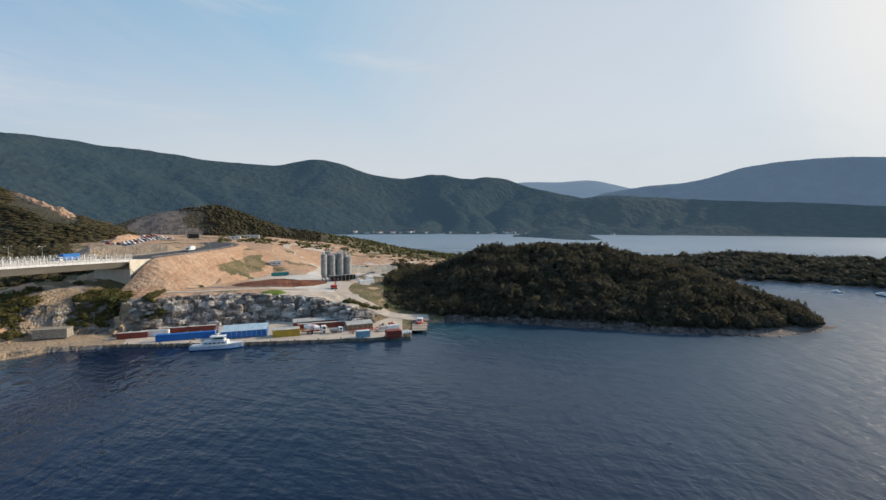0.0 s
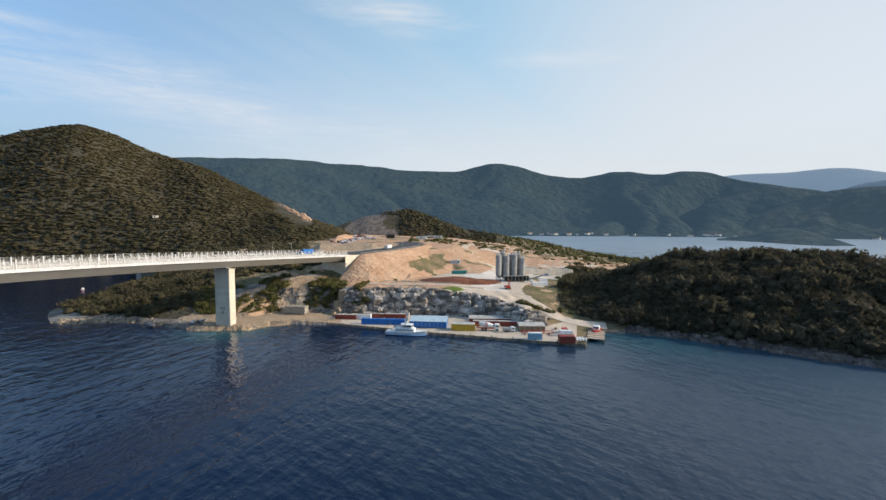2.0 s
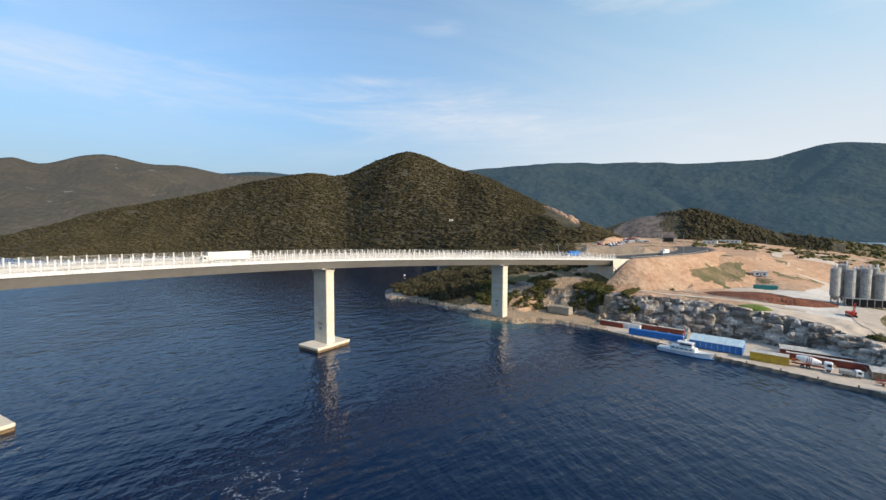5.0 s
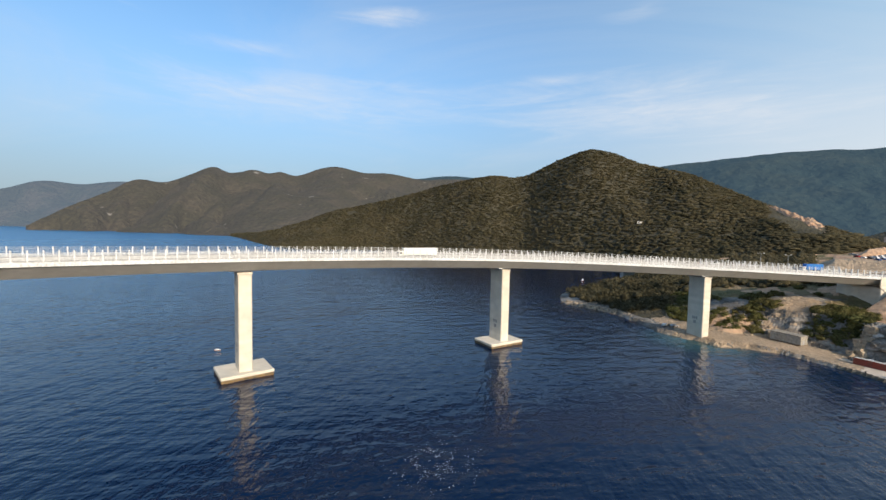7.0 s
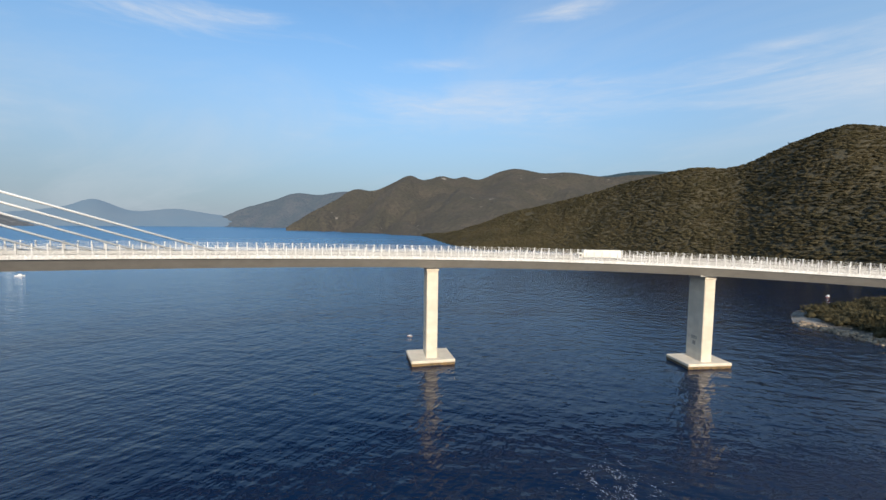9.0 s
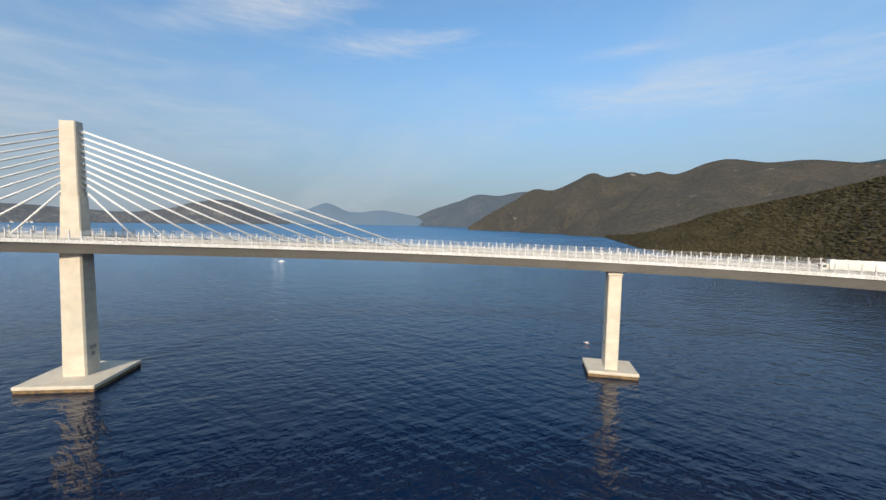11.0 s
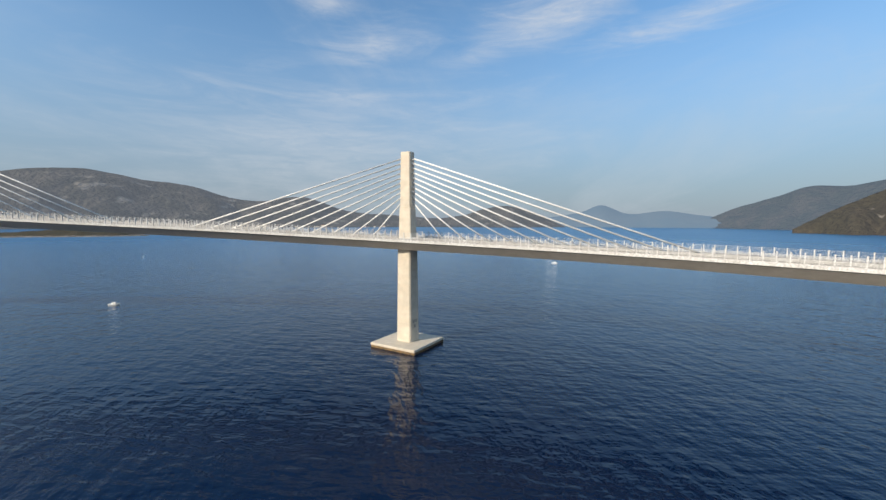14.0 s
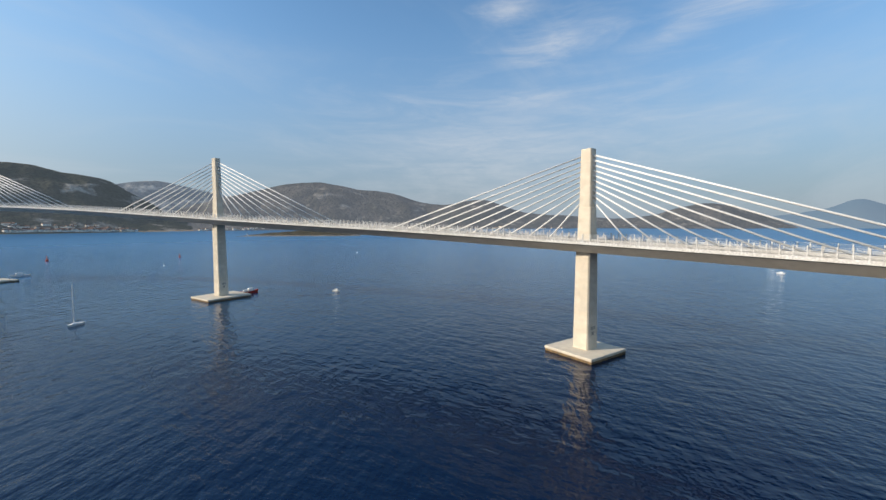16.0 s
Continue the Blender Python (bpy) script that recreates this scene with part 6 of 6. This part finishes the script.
mast = put(pole("white camera mast above the bridge railing", 8.0, True), 0, 0, 0)
for k, s_ in enumerate((46.0, 31.0)):
    c, t, nn = station(s_)
    m = pose(c.x - nn.x * 10, c.y - nn.y * 10, c.z + 0.75, 0, 0, 30)
    if k:
        copy_thing(mast, m)
    else:
        mast.matrix_basis = m
mound("rubble_mound", 90, 250, 11, 6, 1.3, 20, EARTH, "mound of orange rubble beside the bridge pier", "mound", 9.0)
mound("rubble_mound", 84, 256, 9, 5, 1.2, 10, EARTH, "mound of orange rubble on the bank", "mound", 10.0)
first = put(bay("pale concrete storage bays for aggregate"), 300, 200, -122)
copy_thing(first, on_ground(309, 189, -122))
copy_thing(first, on_ground(316, 178, -122)).scale = (1.4, 1.4, 1.5)
first.scale = (1.4, 1.4, 1.5)


def block_hut():
    top = empty("concrete_hut", "grey concrete block building on the bank below the bridge", "building")
    for k in range(4):
        boxed("wall_panel", top, HUT_WALL, (-6.5 + k * 3.25 + 0.02, -3.3 + k * 3.25, -2.6, -2.4, 0, 4.0), bevel=0.03)
    boxed("core", top, HUT_WALL, (-6.45, 6.45, -2.45, 2.5, 0, 3.9))
    boxed("roof_slab", top, HUT_WALL, (-6.7, 6.7, -2.8, 2.7, 4.0, 4.25), bevel=0.05)
    boxed("door", top, GALVANISED, (6.45, 6.52, -1.0, 0.2, 0, 2.1))
    return top


put(block_hut(), 107.0, 234.0, -52, 0.5)


def cabin(label, length, wall):
    top = empty("site_building", label, "building", "site buildings")
    boxed("walls", top, wall, (-length / 2, length / 2, -3, 3, 0, 3.0))
    boxed("roof", top, ROOF_PALE, (-length / 2 - 0.4, length / 2 + 0.4, -3.4, 3.4, 3.0, 3.3), bevel=0.05)
    for k in range(int(length / 4)):
        x = -length / 2 + 2 + k * 4
        w = boxed("window", top, DARK_GLASS, (x - 0.7, x + 0.7, -3.04, -2.97, 1.0, 2.1))
        boxed("sill", w, HULL_WHITE, (x - 0.8, x + 0.8, -3.1, -3.0, 0.9, 1.0))
    boxed("door", top, GALVANISED, (-0.5, 0.5, -3.05, -2.97, 0, 2.1))
    return top


put(cabin("long low white site building beyond the motorway", 26, HULL_WHITE), 392, 418, -48)
put(cabin("low grey site building beside the car park", 14, WALL_WHITE), 356, 402, -48)
put(cabin("small white building among the scrub", 8, HULL_WHITE), 262, 250, -40)


def billboard():
    top = empty("gantry_sign", "large dark display sign on a steel gantry", "sign")
    for x in (-4.5, 4.5):
        boxed("post", top, GALVANISED, (x - 0.2, x + 0.2, -0.2, 0.2, 0, 6.5))
    boxed("panel", top, BLACK, (-5, 5, -0.3, 0.3, 2.6, 6.8), bevel=0.05)
    return top


# a small pale building on the hillside
hut = cabin("small pale building alone on the wooded hillside", 6, WALL_WHITE)
x, y, z = min((WOOD(9.4, v / 100) for v in range(5, 100)), key=lambda p: abs(math.degrees(math.atan2(p[2] - EYE, math.hypot(p[0], p[1]))) - 0.75))
hut.matrix_basis = pose(x, y, z + 0.4, 0, 0, -15)


put(billboard(), 293, 386, -38)


first = put(pole("tall galvanised lamp post beside the new road", 11), 195, 290, 0, z=34)
for x, y in ((228, 306), (258, 330), (274, 370), (284, 420), (292, 470), (225, 279), (268, 305), (306, 345), (322, 400), (336, 460), (352, 380), (372, 350), (398, 330)):
    copy_thing(first, on_ground(x, y, 40))


def guard_rail(path, label):
    top = empty("guard_rail", label, "guard rail", "guard rails")
    bm = bmesh.new()
    for p, q in zip(path, path[1:]):
        p, q = Vector(p), Vector(q)
        for z in (0.45, 0.75):
            tube(bm, p + Vector((0, 0, z)), q + Vector((0, 0, z)), 0.11, sides=5)
    part("rail", bm, GALVANISED, top)
    for p, q in zip(path, path[1:]):
        p, q = Vector(p), Vector(q)
        for k in range(2):
            x = p + (q - p) * (k / 2)
            boxed("post", top, GALVANISED, (x.x - 0.08, x.x + 0.08, x.y - 0.08, x.y + 0.08, x.z - 0.3, x.z + 0.85))
    return top


guard_rail([(168, 257.5, 34.2), (203, 269, 34.7), (232, 282, 35.0), (257, 296.5, 35.3), (280, 318, 35.7), (295, 343, 36.0)], "galvanised guard rail along the motorway")
guard_rail([(160, 276.5, 34.2), (197, 289, 34.7), (224, 301, 35.0), (244, 314, 35.3), (263, 334, 35.7), (275, 350, 36.0)], "galvanised guard rail along the motorway")
guard_rail([(160, 218, 18.2), (172, 205, 18.0), (184, 193, 17.4), (196, 182, 16.8)], "white fence along the cliff top")


def car(paint, label):
    """A small parked car."""
    top = empty("car", label, "car", "parked cars")
    bm = bmesh.new()
    side = [(-2.1, 0.35), (2.1, 0.35), (2.1, 0.75), (1.2, 0.92), (0.55, 1.42), (-1.3, 1.45), (-1.95, 0.95), (-2.1, 0.85)]
    l_, r_ = [bm.verts.new((x, -0.85, z)) for x, z in side], [bm.verts.new((x, 0.85, z)) for x, z in side]
    bm.faces.new(l_), bm.faces.new(r_)
    for i in range(8):
        bm.faces.new((l_[i], l_[(i + 1) % 8], r_[(i + 1) % 8], r_[i]))
    part("body", bm, paint, top)
    for y in (-0.86, 0.86):
        bm = bmesh.new()
        vs = [bm.verts.new((x, y, z)) for x, z in ((1.0, 0.95), (0.5, 1.36), (-1.2, 1.38), (-1.7, 0.97))]
        bm.faces.new(vs)
        part("side_window", bm, DARK_GLASS, top)
    bm = bmesh.new()
    vs = [bm.verts.new(v) for v in ((1.21, -0.72, 0.94), (1.21, 0.72, 0.94), (0.58, 0.72, 1.42), (0.58, -0.72, 1.42))]
    bm.faces.new(vs)
    part("windscreen", bm, DARK_GLASS, top)
    for x in (-1.3, 1.3):
        for y in (-0.8, 0.8):
            bm = bmesh.new()
            tube(bm, (x, y - 0.1, 0.32), (x, y + 0.1, 0.32), 0.32, sides=10)
            part("wheel", bm, BLACK, top)
    return top


KINDS = ["white", "black", "silver-grey", "dark red", "dark blue"]
cars = [car(CAR_PAINTS[i], "%s car parked in the motorway car park" % KINDS[i]) for i in range(5)]
spots = []
for row in range(5):
    for k in range(13):
        if rng.random() < 0.86:
            spots.append((236 + k * 4.6 + row * 3.0, 398 + row * 13 + k * 1.5))
used = set()
for x, y in spots:
    i = int(rng.choice(5, p=[0.42, 0.14, 0.22, 0.12, 0.10]))
    m = on_ground(x, y, 110 + rng.uniform(-6, 6), 0.1)
    if i in used:
        copy_thing(cars[i], m)
    else:
        used.add(i)
        cars[i].matrix_basis = m
mound("gravel_mound", 190, 166, 10, 5, 0.5, -40, GRAVEL, "flat pale gravel pad at the cliff top", "pad", 8.0)
for k, (x, y, a) in enumerate([(126.0, 211.5, 30), (121.0, 213.5, 80), (61.0, 248.0, 20), (56.5, 250.0, 60), (300, 180, 20), (330, 190, 70), (338, 196, 20), (346, 190, 40), (352, 204, 20), (322, 205, 80), (360, 198, 10), (340, 212, 60), (258, 168, 40)]):
    copy_thing(cars[k % 5 if k % 3 else 0], on_ground(x, y, a))
# quay edge and bollards
for k in range(12):
    a = 30.5 + k * 3.0
    r = float(np.interp(a, [29, 33, 40, 46, 52, 57, 61, 64.2], [231, 221, 206.5, 200, 195.5, 194, 193.5, 193.5])) + 1.3
    top = empty("bollard", "dark iron mooring bollard at the quay's edge", "bollard", "bollards on the quay")
    bm = bmesh.new()
    tube(bm, (0, 0, 0), (0, 0, 0.45), 0.22, 0.17, 10)
    tube(bm, (0, 0, 0.45), (0, 0, 0.62), 0.3, 0.26, 10)
    part("post", bm, BLACK, top)
    put(top, r * math.sin(radians(a)), r * math.cos(radians(a)), 0)
for k in range(14):
    top = empty("bulk_bag", "white bulk bag standing on the quay's tip", "bag", "bulk bags")
    bm = bmesh.new()
    box(bm, -0.55, 0.55, -0.55, 0.55, 0, 1.1, 0.22)
    part("bag", bm, HULL_WHITE, top)
    bm = bmesh.new()
    box(bm, -0.2, 0.2, -0.2, 0.2, 1.1, 1.28, 0.05)
    part("spout", bm, HULL_WHITE, top)
    put(top, 176.2 + (k % 3) * 1.3 + (k // 3) * 1.1, 91.0 + (k % 3) * 0.8 - (k // 3) * 0.9, 12 * k)


def jetty():
    top = empty("timber_jetty", "low concrete and timber jetty beside the quay", "jetty")
    for k in range(9):
        boxed("plank", top, TIMBER if k % 2 else GRAVEL, (-8 + k * 1.8, -6.25 + k * 1.8, -4, 4, 1.2, 1.7), bevel=0.04)
    for x in (-7, 0, 7):
        for y in (-3.6, 3.6):
            bm = bmesh.new()
            tube(bm, (x, y, -2), (x, y, 1.9), 0.25, sides=8)
            part("pile", bm, TIMBER, top)
    return top


put(jetty(), 194, 88.5, 23, z=0)
# timber stacks, pallets and drums among the containers
for k in range(26):
    a, r = rng.uniform(34, 61), rng.uniform(212, 236)
    z = site_z(a, r)
    if z > 2.4:
        continue
    top = empty("pallet_stack", "stack of weathered timber pallets on the quay", "pallets", "pallet stacks")
    for j in range(int(rng.integers(2, 6))):
        boxed("pallet", top, TIMBER, (-0.6, 0.6, -0.5, 0.5, j * 0.2 + 0.02, j * 0.2 + 0.17))
    put(top, r * math.sin(radians(a)), r * math.cos(radians(a)), rng.uniform(0, 90))


# ---- boats, buoys and far shores ----
def hull_mesh(length, beam, height, sheer=0.35, name="hull", draft=0.4):
    """A lofted hull: stern at -length/2, bow at +length/2."""
    bm = bmesh.new()
    rows = []
    n_s = 12
    for i in range(n_s + 1):
        u = i / n_s
        x = -length / 2 + length * u
        half = beam / 2 * (1 - max(0.0, (u - 0.55) / 0.45) ** 2.2) * (0.9 + 0.1 * min(1, u * 4))
        half = max(half, 0.03)
        deck = height * (1 + sheer * u ** 2)
        flare = 0.72 if u < 0.7 else 0.72 - 0.45 * (u - 0.7) / 0.3
        xb = x - (0.06 * length * max(0, u - 0.8) / 0.2)
        rows.append([bm.verts.new(v) for v in ((x, -half, deck), (xb, -half * flare, 0.0), (xb, 0, -draft), (xb, half * flare, 0.0), (x, half, deck))])
    for p, q in zip(rows, rows[1:]):
        for j in range(4):
            bm.faces.new((p[j], p[j + 1], q[j + 1], q[j]))
        bm.faces.new((p[4], p[0], q[0], q[4]))
    bm.faces.new(rows[0]), bm.faces.new(rows[-1])
    return bm


def patrol_boat():
    top = empty("motor_yacht", "white coastguard motor boat moored along the quay", "boat")
    part("hull", hull_mesh(22, 5.4, 1.7, 0.55), HULL_WHITE, top)
    bm = hull_mesh(22.1, 5.5, 0.25, 0.0)
    part("boot_stripe", bm, CONTAINER_BLUE, top, "blue stripe at the waterline")
    house = boxed("deckhouse", top, HULL_WHITE, (-6.0, 4.2, -1.9, 1.9, 1.7, 3.6), bevel=0.35)
    for k in range(5):
        for s in (-1, 1):
            boxed("side_window", house, DARK_GLASS, (-5.0 + k * 1.7, -3.9 + k * 1.7, s * 1.9 - 0.02, s * 1.9 + 0.02, 2.5, 3.1))
    bridge_house = boxed("wheelhouse", top, HULL_WHITE, (-2.5, 3.0, -1.6, 1.6, 3.6, 5.4), bevel=0.3)
    boxed("windscreen", bridge_house, DARK_GLASS, (2.97, 3.03, -1.3, 1.3, 4.4, 5.1))
    for s in (-1, 1):
        boxed("window", bridge_house, DARK_GLASS, (-1.8, 2.6, s * 1.6 - 0.02, s * 1.6 + 0.02, 4.4, 5.1))
    boxed("roof", top, HULL_WHITE, (-3.2, 3.2, -1.8, 1.8, 5.4, 5.55), bevel=0.05)
    bm = bmesh.new()
    tube(bm, (-0.8, 0, 5.5), (-1.2, 0, 9.2), 0.12, 0.06, 6)
    tube(bm, (-1.0, -1.2, 7.4), (-1.0, 1.2, 7.4), 0.05, sides=5)
    part("mast", bm, HULL_WHITE, top)
    bm = bmesh.new()
    bmesh.ops.create_uvsphere(bm, u_segments=12, v_segments=8, radius=0.5, matrix=Matrix.Translation((-0.2, 0, 6.2)))
    part("radar_dome", bm, HULL_WHITE, top)
    bm = bmesh.new()
    for s in (-1, 1):
        for k in range(9):
            x = -9.5 + k * 2.2
            w = 2.55 * (1 - max(0.0, (x + 11) / 22 - 0.55) ** 2.2 * 5.8)
            tube(bm, (x, s * w, 1.8), (x, s * w, 2.9), 0.03, sides=4)
    part("rail", bm, GALVANISED, top)
    return top


d = Vector((136.4 - 124.2, 149.8 - 167.0, 0)).normalized()
top = patrol_boat()
top.matrix_basis = pose(130.2, 158.0, 0.0, 0, 0, math.degrees(math.atan2(d.y, d.x)))


def small_boat(label, length=7.0, stripe=None, house=True, name="motor_boat"):
    top = empty(name, label, "boat", "small boats")
    part("hull", hull_mesh(length, length * 0.32, length * 0.12), HULL_WHITE, top)
    if stripe:
        part("lower_hull", hull_mesh(length * 1.01, length * 0.325, length * 0.05, 0.0), stripe, top)
    if house:
        h = boxed("cabin", top, HULL_WHITE, (-length * 0.18, length * 0.2, -length * 0.1, length * 0.1, length * 0.1, length * 0.27), bevel=0.12)
        boxed("windscreen", h, DARK_GLASS, (length * 0.19, length * 0.205, -length * 0.08, length * 0.08, length * 0.18, length * 0.25))
    boxed("engine", top, BLACK, (-length * 0.53, -length * 0.47, -0.2, 0.2, 0.2, length * 0.16), bevel=0.05)
    return top


for x, y, a, label, length, stripe in (
        (-554.8, 27.6, 60, "white motor boat under way far across the strait", 8, None),
        (-209.3, -266.4, 100, "white open motor boat drifting in the strait", 7.5, None),
        (-71, -612, 5, "long white motor boat near the far pier", 16, None),
        (438, -186, 30, "white motor boat moored beside the headland", 8, None),
        (431, -212, 20, "dark-trimmed motor boat moored beside the headland", 10, BLACK),
        (-502, -578, 40, "small white boat with a wake far out", 7, None),
        (-668, 24.8, 60, "white boat far beyond the bridge", 12, None)):
    b_ = small_boat(label, length, stripe)
    b_.matrix_basis = pose(x, y, 0, 0, 0, a)


def work_boat():
    top = empty("work_boat", "red and white work boat moored at the pier's pile cap", "boat")
    part("hull", hull_mesh(13, 4.6, 1.6, 0.6), RED, top)
    boxed("deck", top, TIMBER, (-6.0, 3.5, -1.9, 1.9, 1.55, 1.7))
    h = boxed("wheelhouse", top, HULL_WHITE, (-1.5, 2.5, -1.5, 1.5, 1.7, 4.0), bevel=0.2)
    boxed("windscreen", h, DARK_GLASS, (2.47, 2.53, -1.2, 1.2, 2.9, 3.6))
    boxed("locker", top, HULL_WHITE, (-5.2, -2.2, -1.3, 1.3, 1.7, 2.8), bevel=0.1)
    bm = bmesh.new()
    tube(bm, (-0.5, 0, 4.0), (-0.7, 0, 6.8), 0.1, 0.05, 6)
    part("mast", bm, GALVANISED, top)
    return top


top = work_boat()
top.matrix_basis = pose(-163.5, -316, 0, 0, 0, 170)
# a dark barge beside the jetty
top = work_boat()
tagged(top, "dark working boat moored beside the jetty", "boat")
top.matrix_basis = pose(203, 92.5, 0, 0, 0, 200)


def sail_boat():
    top = empty("sailing_boat", "white sailing yacht under bare mast", "boat")
    part("hull", hull_mesh(9.5, 3.0, 1.0, 0.3), HULL_WHITE, top)
    boxed("cabin", top, HULL_WHITE, (-1.5, 2.4, -0.8, 0.8, 1.0, 1.55), bevel=0.15)
    bm = bmesh.new()
    tube(bm, (0.6, 0, 1.0), (0.3, 0, 23.0), 0.22, 0.16, 8)
    part("mast", bm, HULL_WHITE, top)
    bm = bmesh.new()
    tube(bm, (0.5, 0, 2.4), (-3.8, 0, 2.5), 0.16, sides=8)
    part("boom", bm, BLACK, top, "boom with a dark furled sail")
    bm = bmesh.new()
    for q in ((4.6, 0, 1.3), (-4.6, 0, 1.1), (0.4, 1.4, 1.1), (0.4, -1.4, 1.1)):
        tube(bm, (0.3, 0, 22.6), q, 0.02, sides=4)
    part("rigging", bm, GALVANISED, top)
    return top


top = sail_boat()
top.matrix_basis = pose(-53.6, -292.5, 0, 0, 0, 35)


def buoy(label, mat, size):
    top = empty("buoy", label, "buoy", "buoys")
    bm = bmesh.new()
    tube(bm, (0, 0, -0.3), (0, 0, size * 0.5), size * 0.7, size * 0.6, 12)
    tube(bm, (0, 0, size * 0.5), (0, 0, size * 1.5), size * 0.5, size * 0.15, 12)
    part("float", bm, mat, top)
    bm = bmesh.new()
    tube(bm, (0, 0, size * 1.5), (0, 0, size * 2.2), size * 0.08, sides=6)
    bmesh.ops.create_uvsphere(bm, u_segments=8, v_segments=6, radius=size * 0.25, matrix=Matrix.Translation((0, 0, size * 2.3)))
    part("topmark", bm, mat, top)
    return top


for x, y, label, mat, size in ((-126.4, -836, "red channel buoy floating in the strait", RED, 3.0), (-270.7, -746, "red channel buoy floating in the strait", RED, 2.6), (-203.7, -613.9, "small pale marker buoy far out", HULL_WHITE, 1.0)):
    b_ = buoy(label, mat, size)
    b_.matrix_basis = pose(x, y, 0)
b_ = small_boat("white and red moored boat in the inlet", 6.5, RED)
b_.matrix_basis = pose(22.7, 458.6, 0, 0, 0, 80)
b_ = small_boat("small white dinghy with an orange float beside the pier", 2.6, ORANGE, True, "dinghy")
b_.matrix_basis = pose(-141.0, 138.8, 0, 0, 0, 20)


def house(label, w, d, h):
    """A far-off house: walls, windows, a pitched roof."""
    top = empty("house", label, "house", "shoreline houses")
    boxed("wall", top, WALL_WHITE, (-w / 2, w / 2, -d / 2, d / 2, 0, h))
    bm = bmesh.new()
    vs = [bm.verts.new(v) for v in ((-w / 2 - 0.5, -d / 2 - 0.5, h), (w / 2 + 0.5, -d / 2 - 0.5, h), (w / 2 + 0.5, d / 2 + 0.5, h), (-w / 2 - 0.5, d / 2 + 0.5, h), (-w / 2 - 0.5, 0, h + d * 0.28), (w / 2 + 0.5, 0, h + d * 0.28))]
    for f in ((0, 1, 5, 4), (2, 3, 4, 5), (0, 4, 3), (1, 2, 5), (0, 3, 2, 1)):
        bm.faces.new([vs[i] for i in f])
    part("roof", bm, ROOF_TILE, top)
    for k in range(3):
        for s in (-1, 1):
            boxed("window", top, DARK_GLASS, (-w * 0.32 + k * w * 0.32 - 0.7, -w * 0.32 + k * w * 0.32 + 0.7, s * d / 2 - 0.03, s * d / 2 + 0.03, h * 0.45, h * 0.75))
    return top


PROTO = [house("pale house with a clay roof on the far shore", *q) for q in ((13, 10, 7), (18, 11, 6), (10, 9, 9), (26, 12, 8))]
for place, a0, a1, count, big, most in ((VILLAGE, -180, -164.5, 70, 1.5, 0.20), (VILLAGE, -174, -164.0, 70, 1.6, 0.03), (ACROSS, -161, -150, 22, 1.2, 0.07), (ACROSS, -128, -110, 16, 1.2, 0.12), (RANGE, 55, 64, 10, 0.9, 0.04), (RANGE, 64, 92, 26, 1.0, 0.05)):
    for k in range(count):
        a = rng.uniform(a0, a1)
        x, y, z = place(a, 0.02 + most * 0.45 * min(1.0, abs(rng.normal(0, 0.45))))
        ob = copy_thing(PROTO[int(rng.integers(4))], pose(x, y, max(z, 0.5) - 1.0, 0, 0, rng.uniform(-40, 40) - a))
        ob.scale = (big, big, big)
for i, p in enumerate(PROTO):
    x, y, z = VILLAGE(-172 - i * 0.7, 0.05)
    p.matrix_basis = pose(x, y, z - 1.5, 0, 0, 20 * i)
# the low islet with a light
hill("islet", [(-154.0, 1890, 1905, 1), (-152.5, 1880, 1930, 5), (-149, 1830, 1920, 16), (-145, 1780, 1900, 22), (-141, 1740, 1880, 14), (-138.5, 1750, 1800, 2)], FOREST_FLOOR, "low wooded islet with a pale rocky point", lumps=(50, 4), seed=21.0, category="islet", shore_mat=ROCK, rock_z=4.0, step=0.25)
top = empty("light_beacon", "small white light beacon on the islet's point", "beacon")
bm = bmesh.new()
tube(bm, (0, 0, 0), (0, 0, 9), 2.0, 1.4, 12)
part("tower", bm, HULL_WHITE, top)
bm = bmesh.new()
tube(bm, (0, 0, 9), (0, 0, 11.5), 1.0, 0.8, 12)
part("lantern", bm, DARK_GLASS, top)
top.matrix_basis = pose(-862, -1672, 1.5)
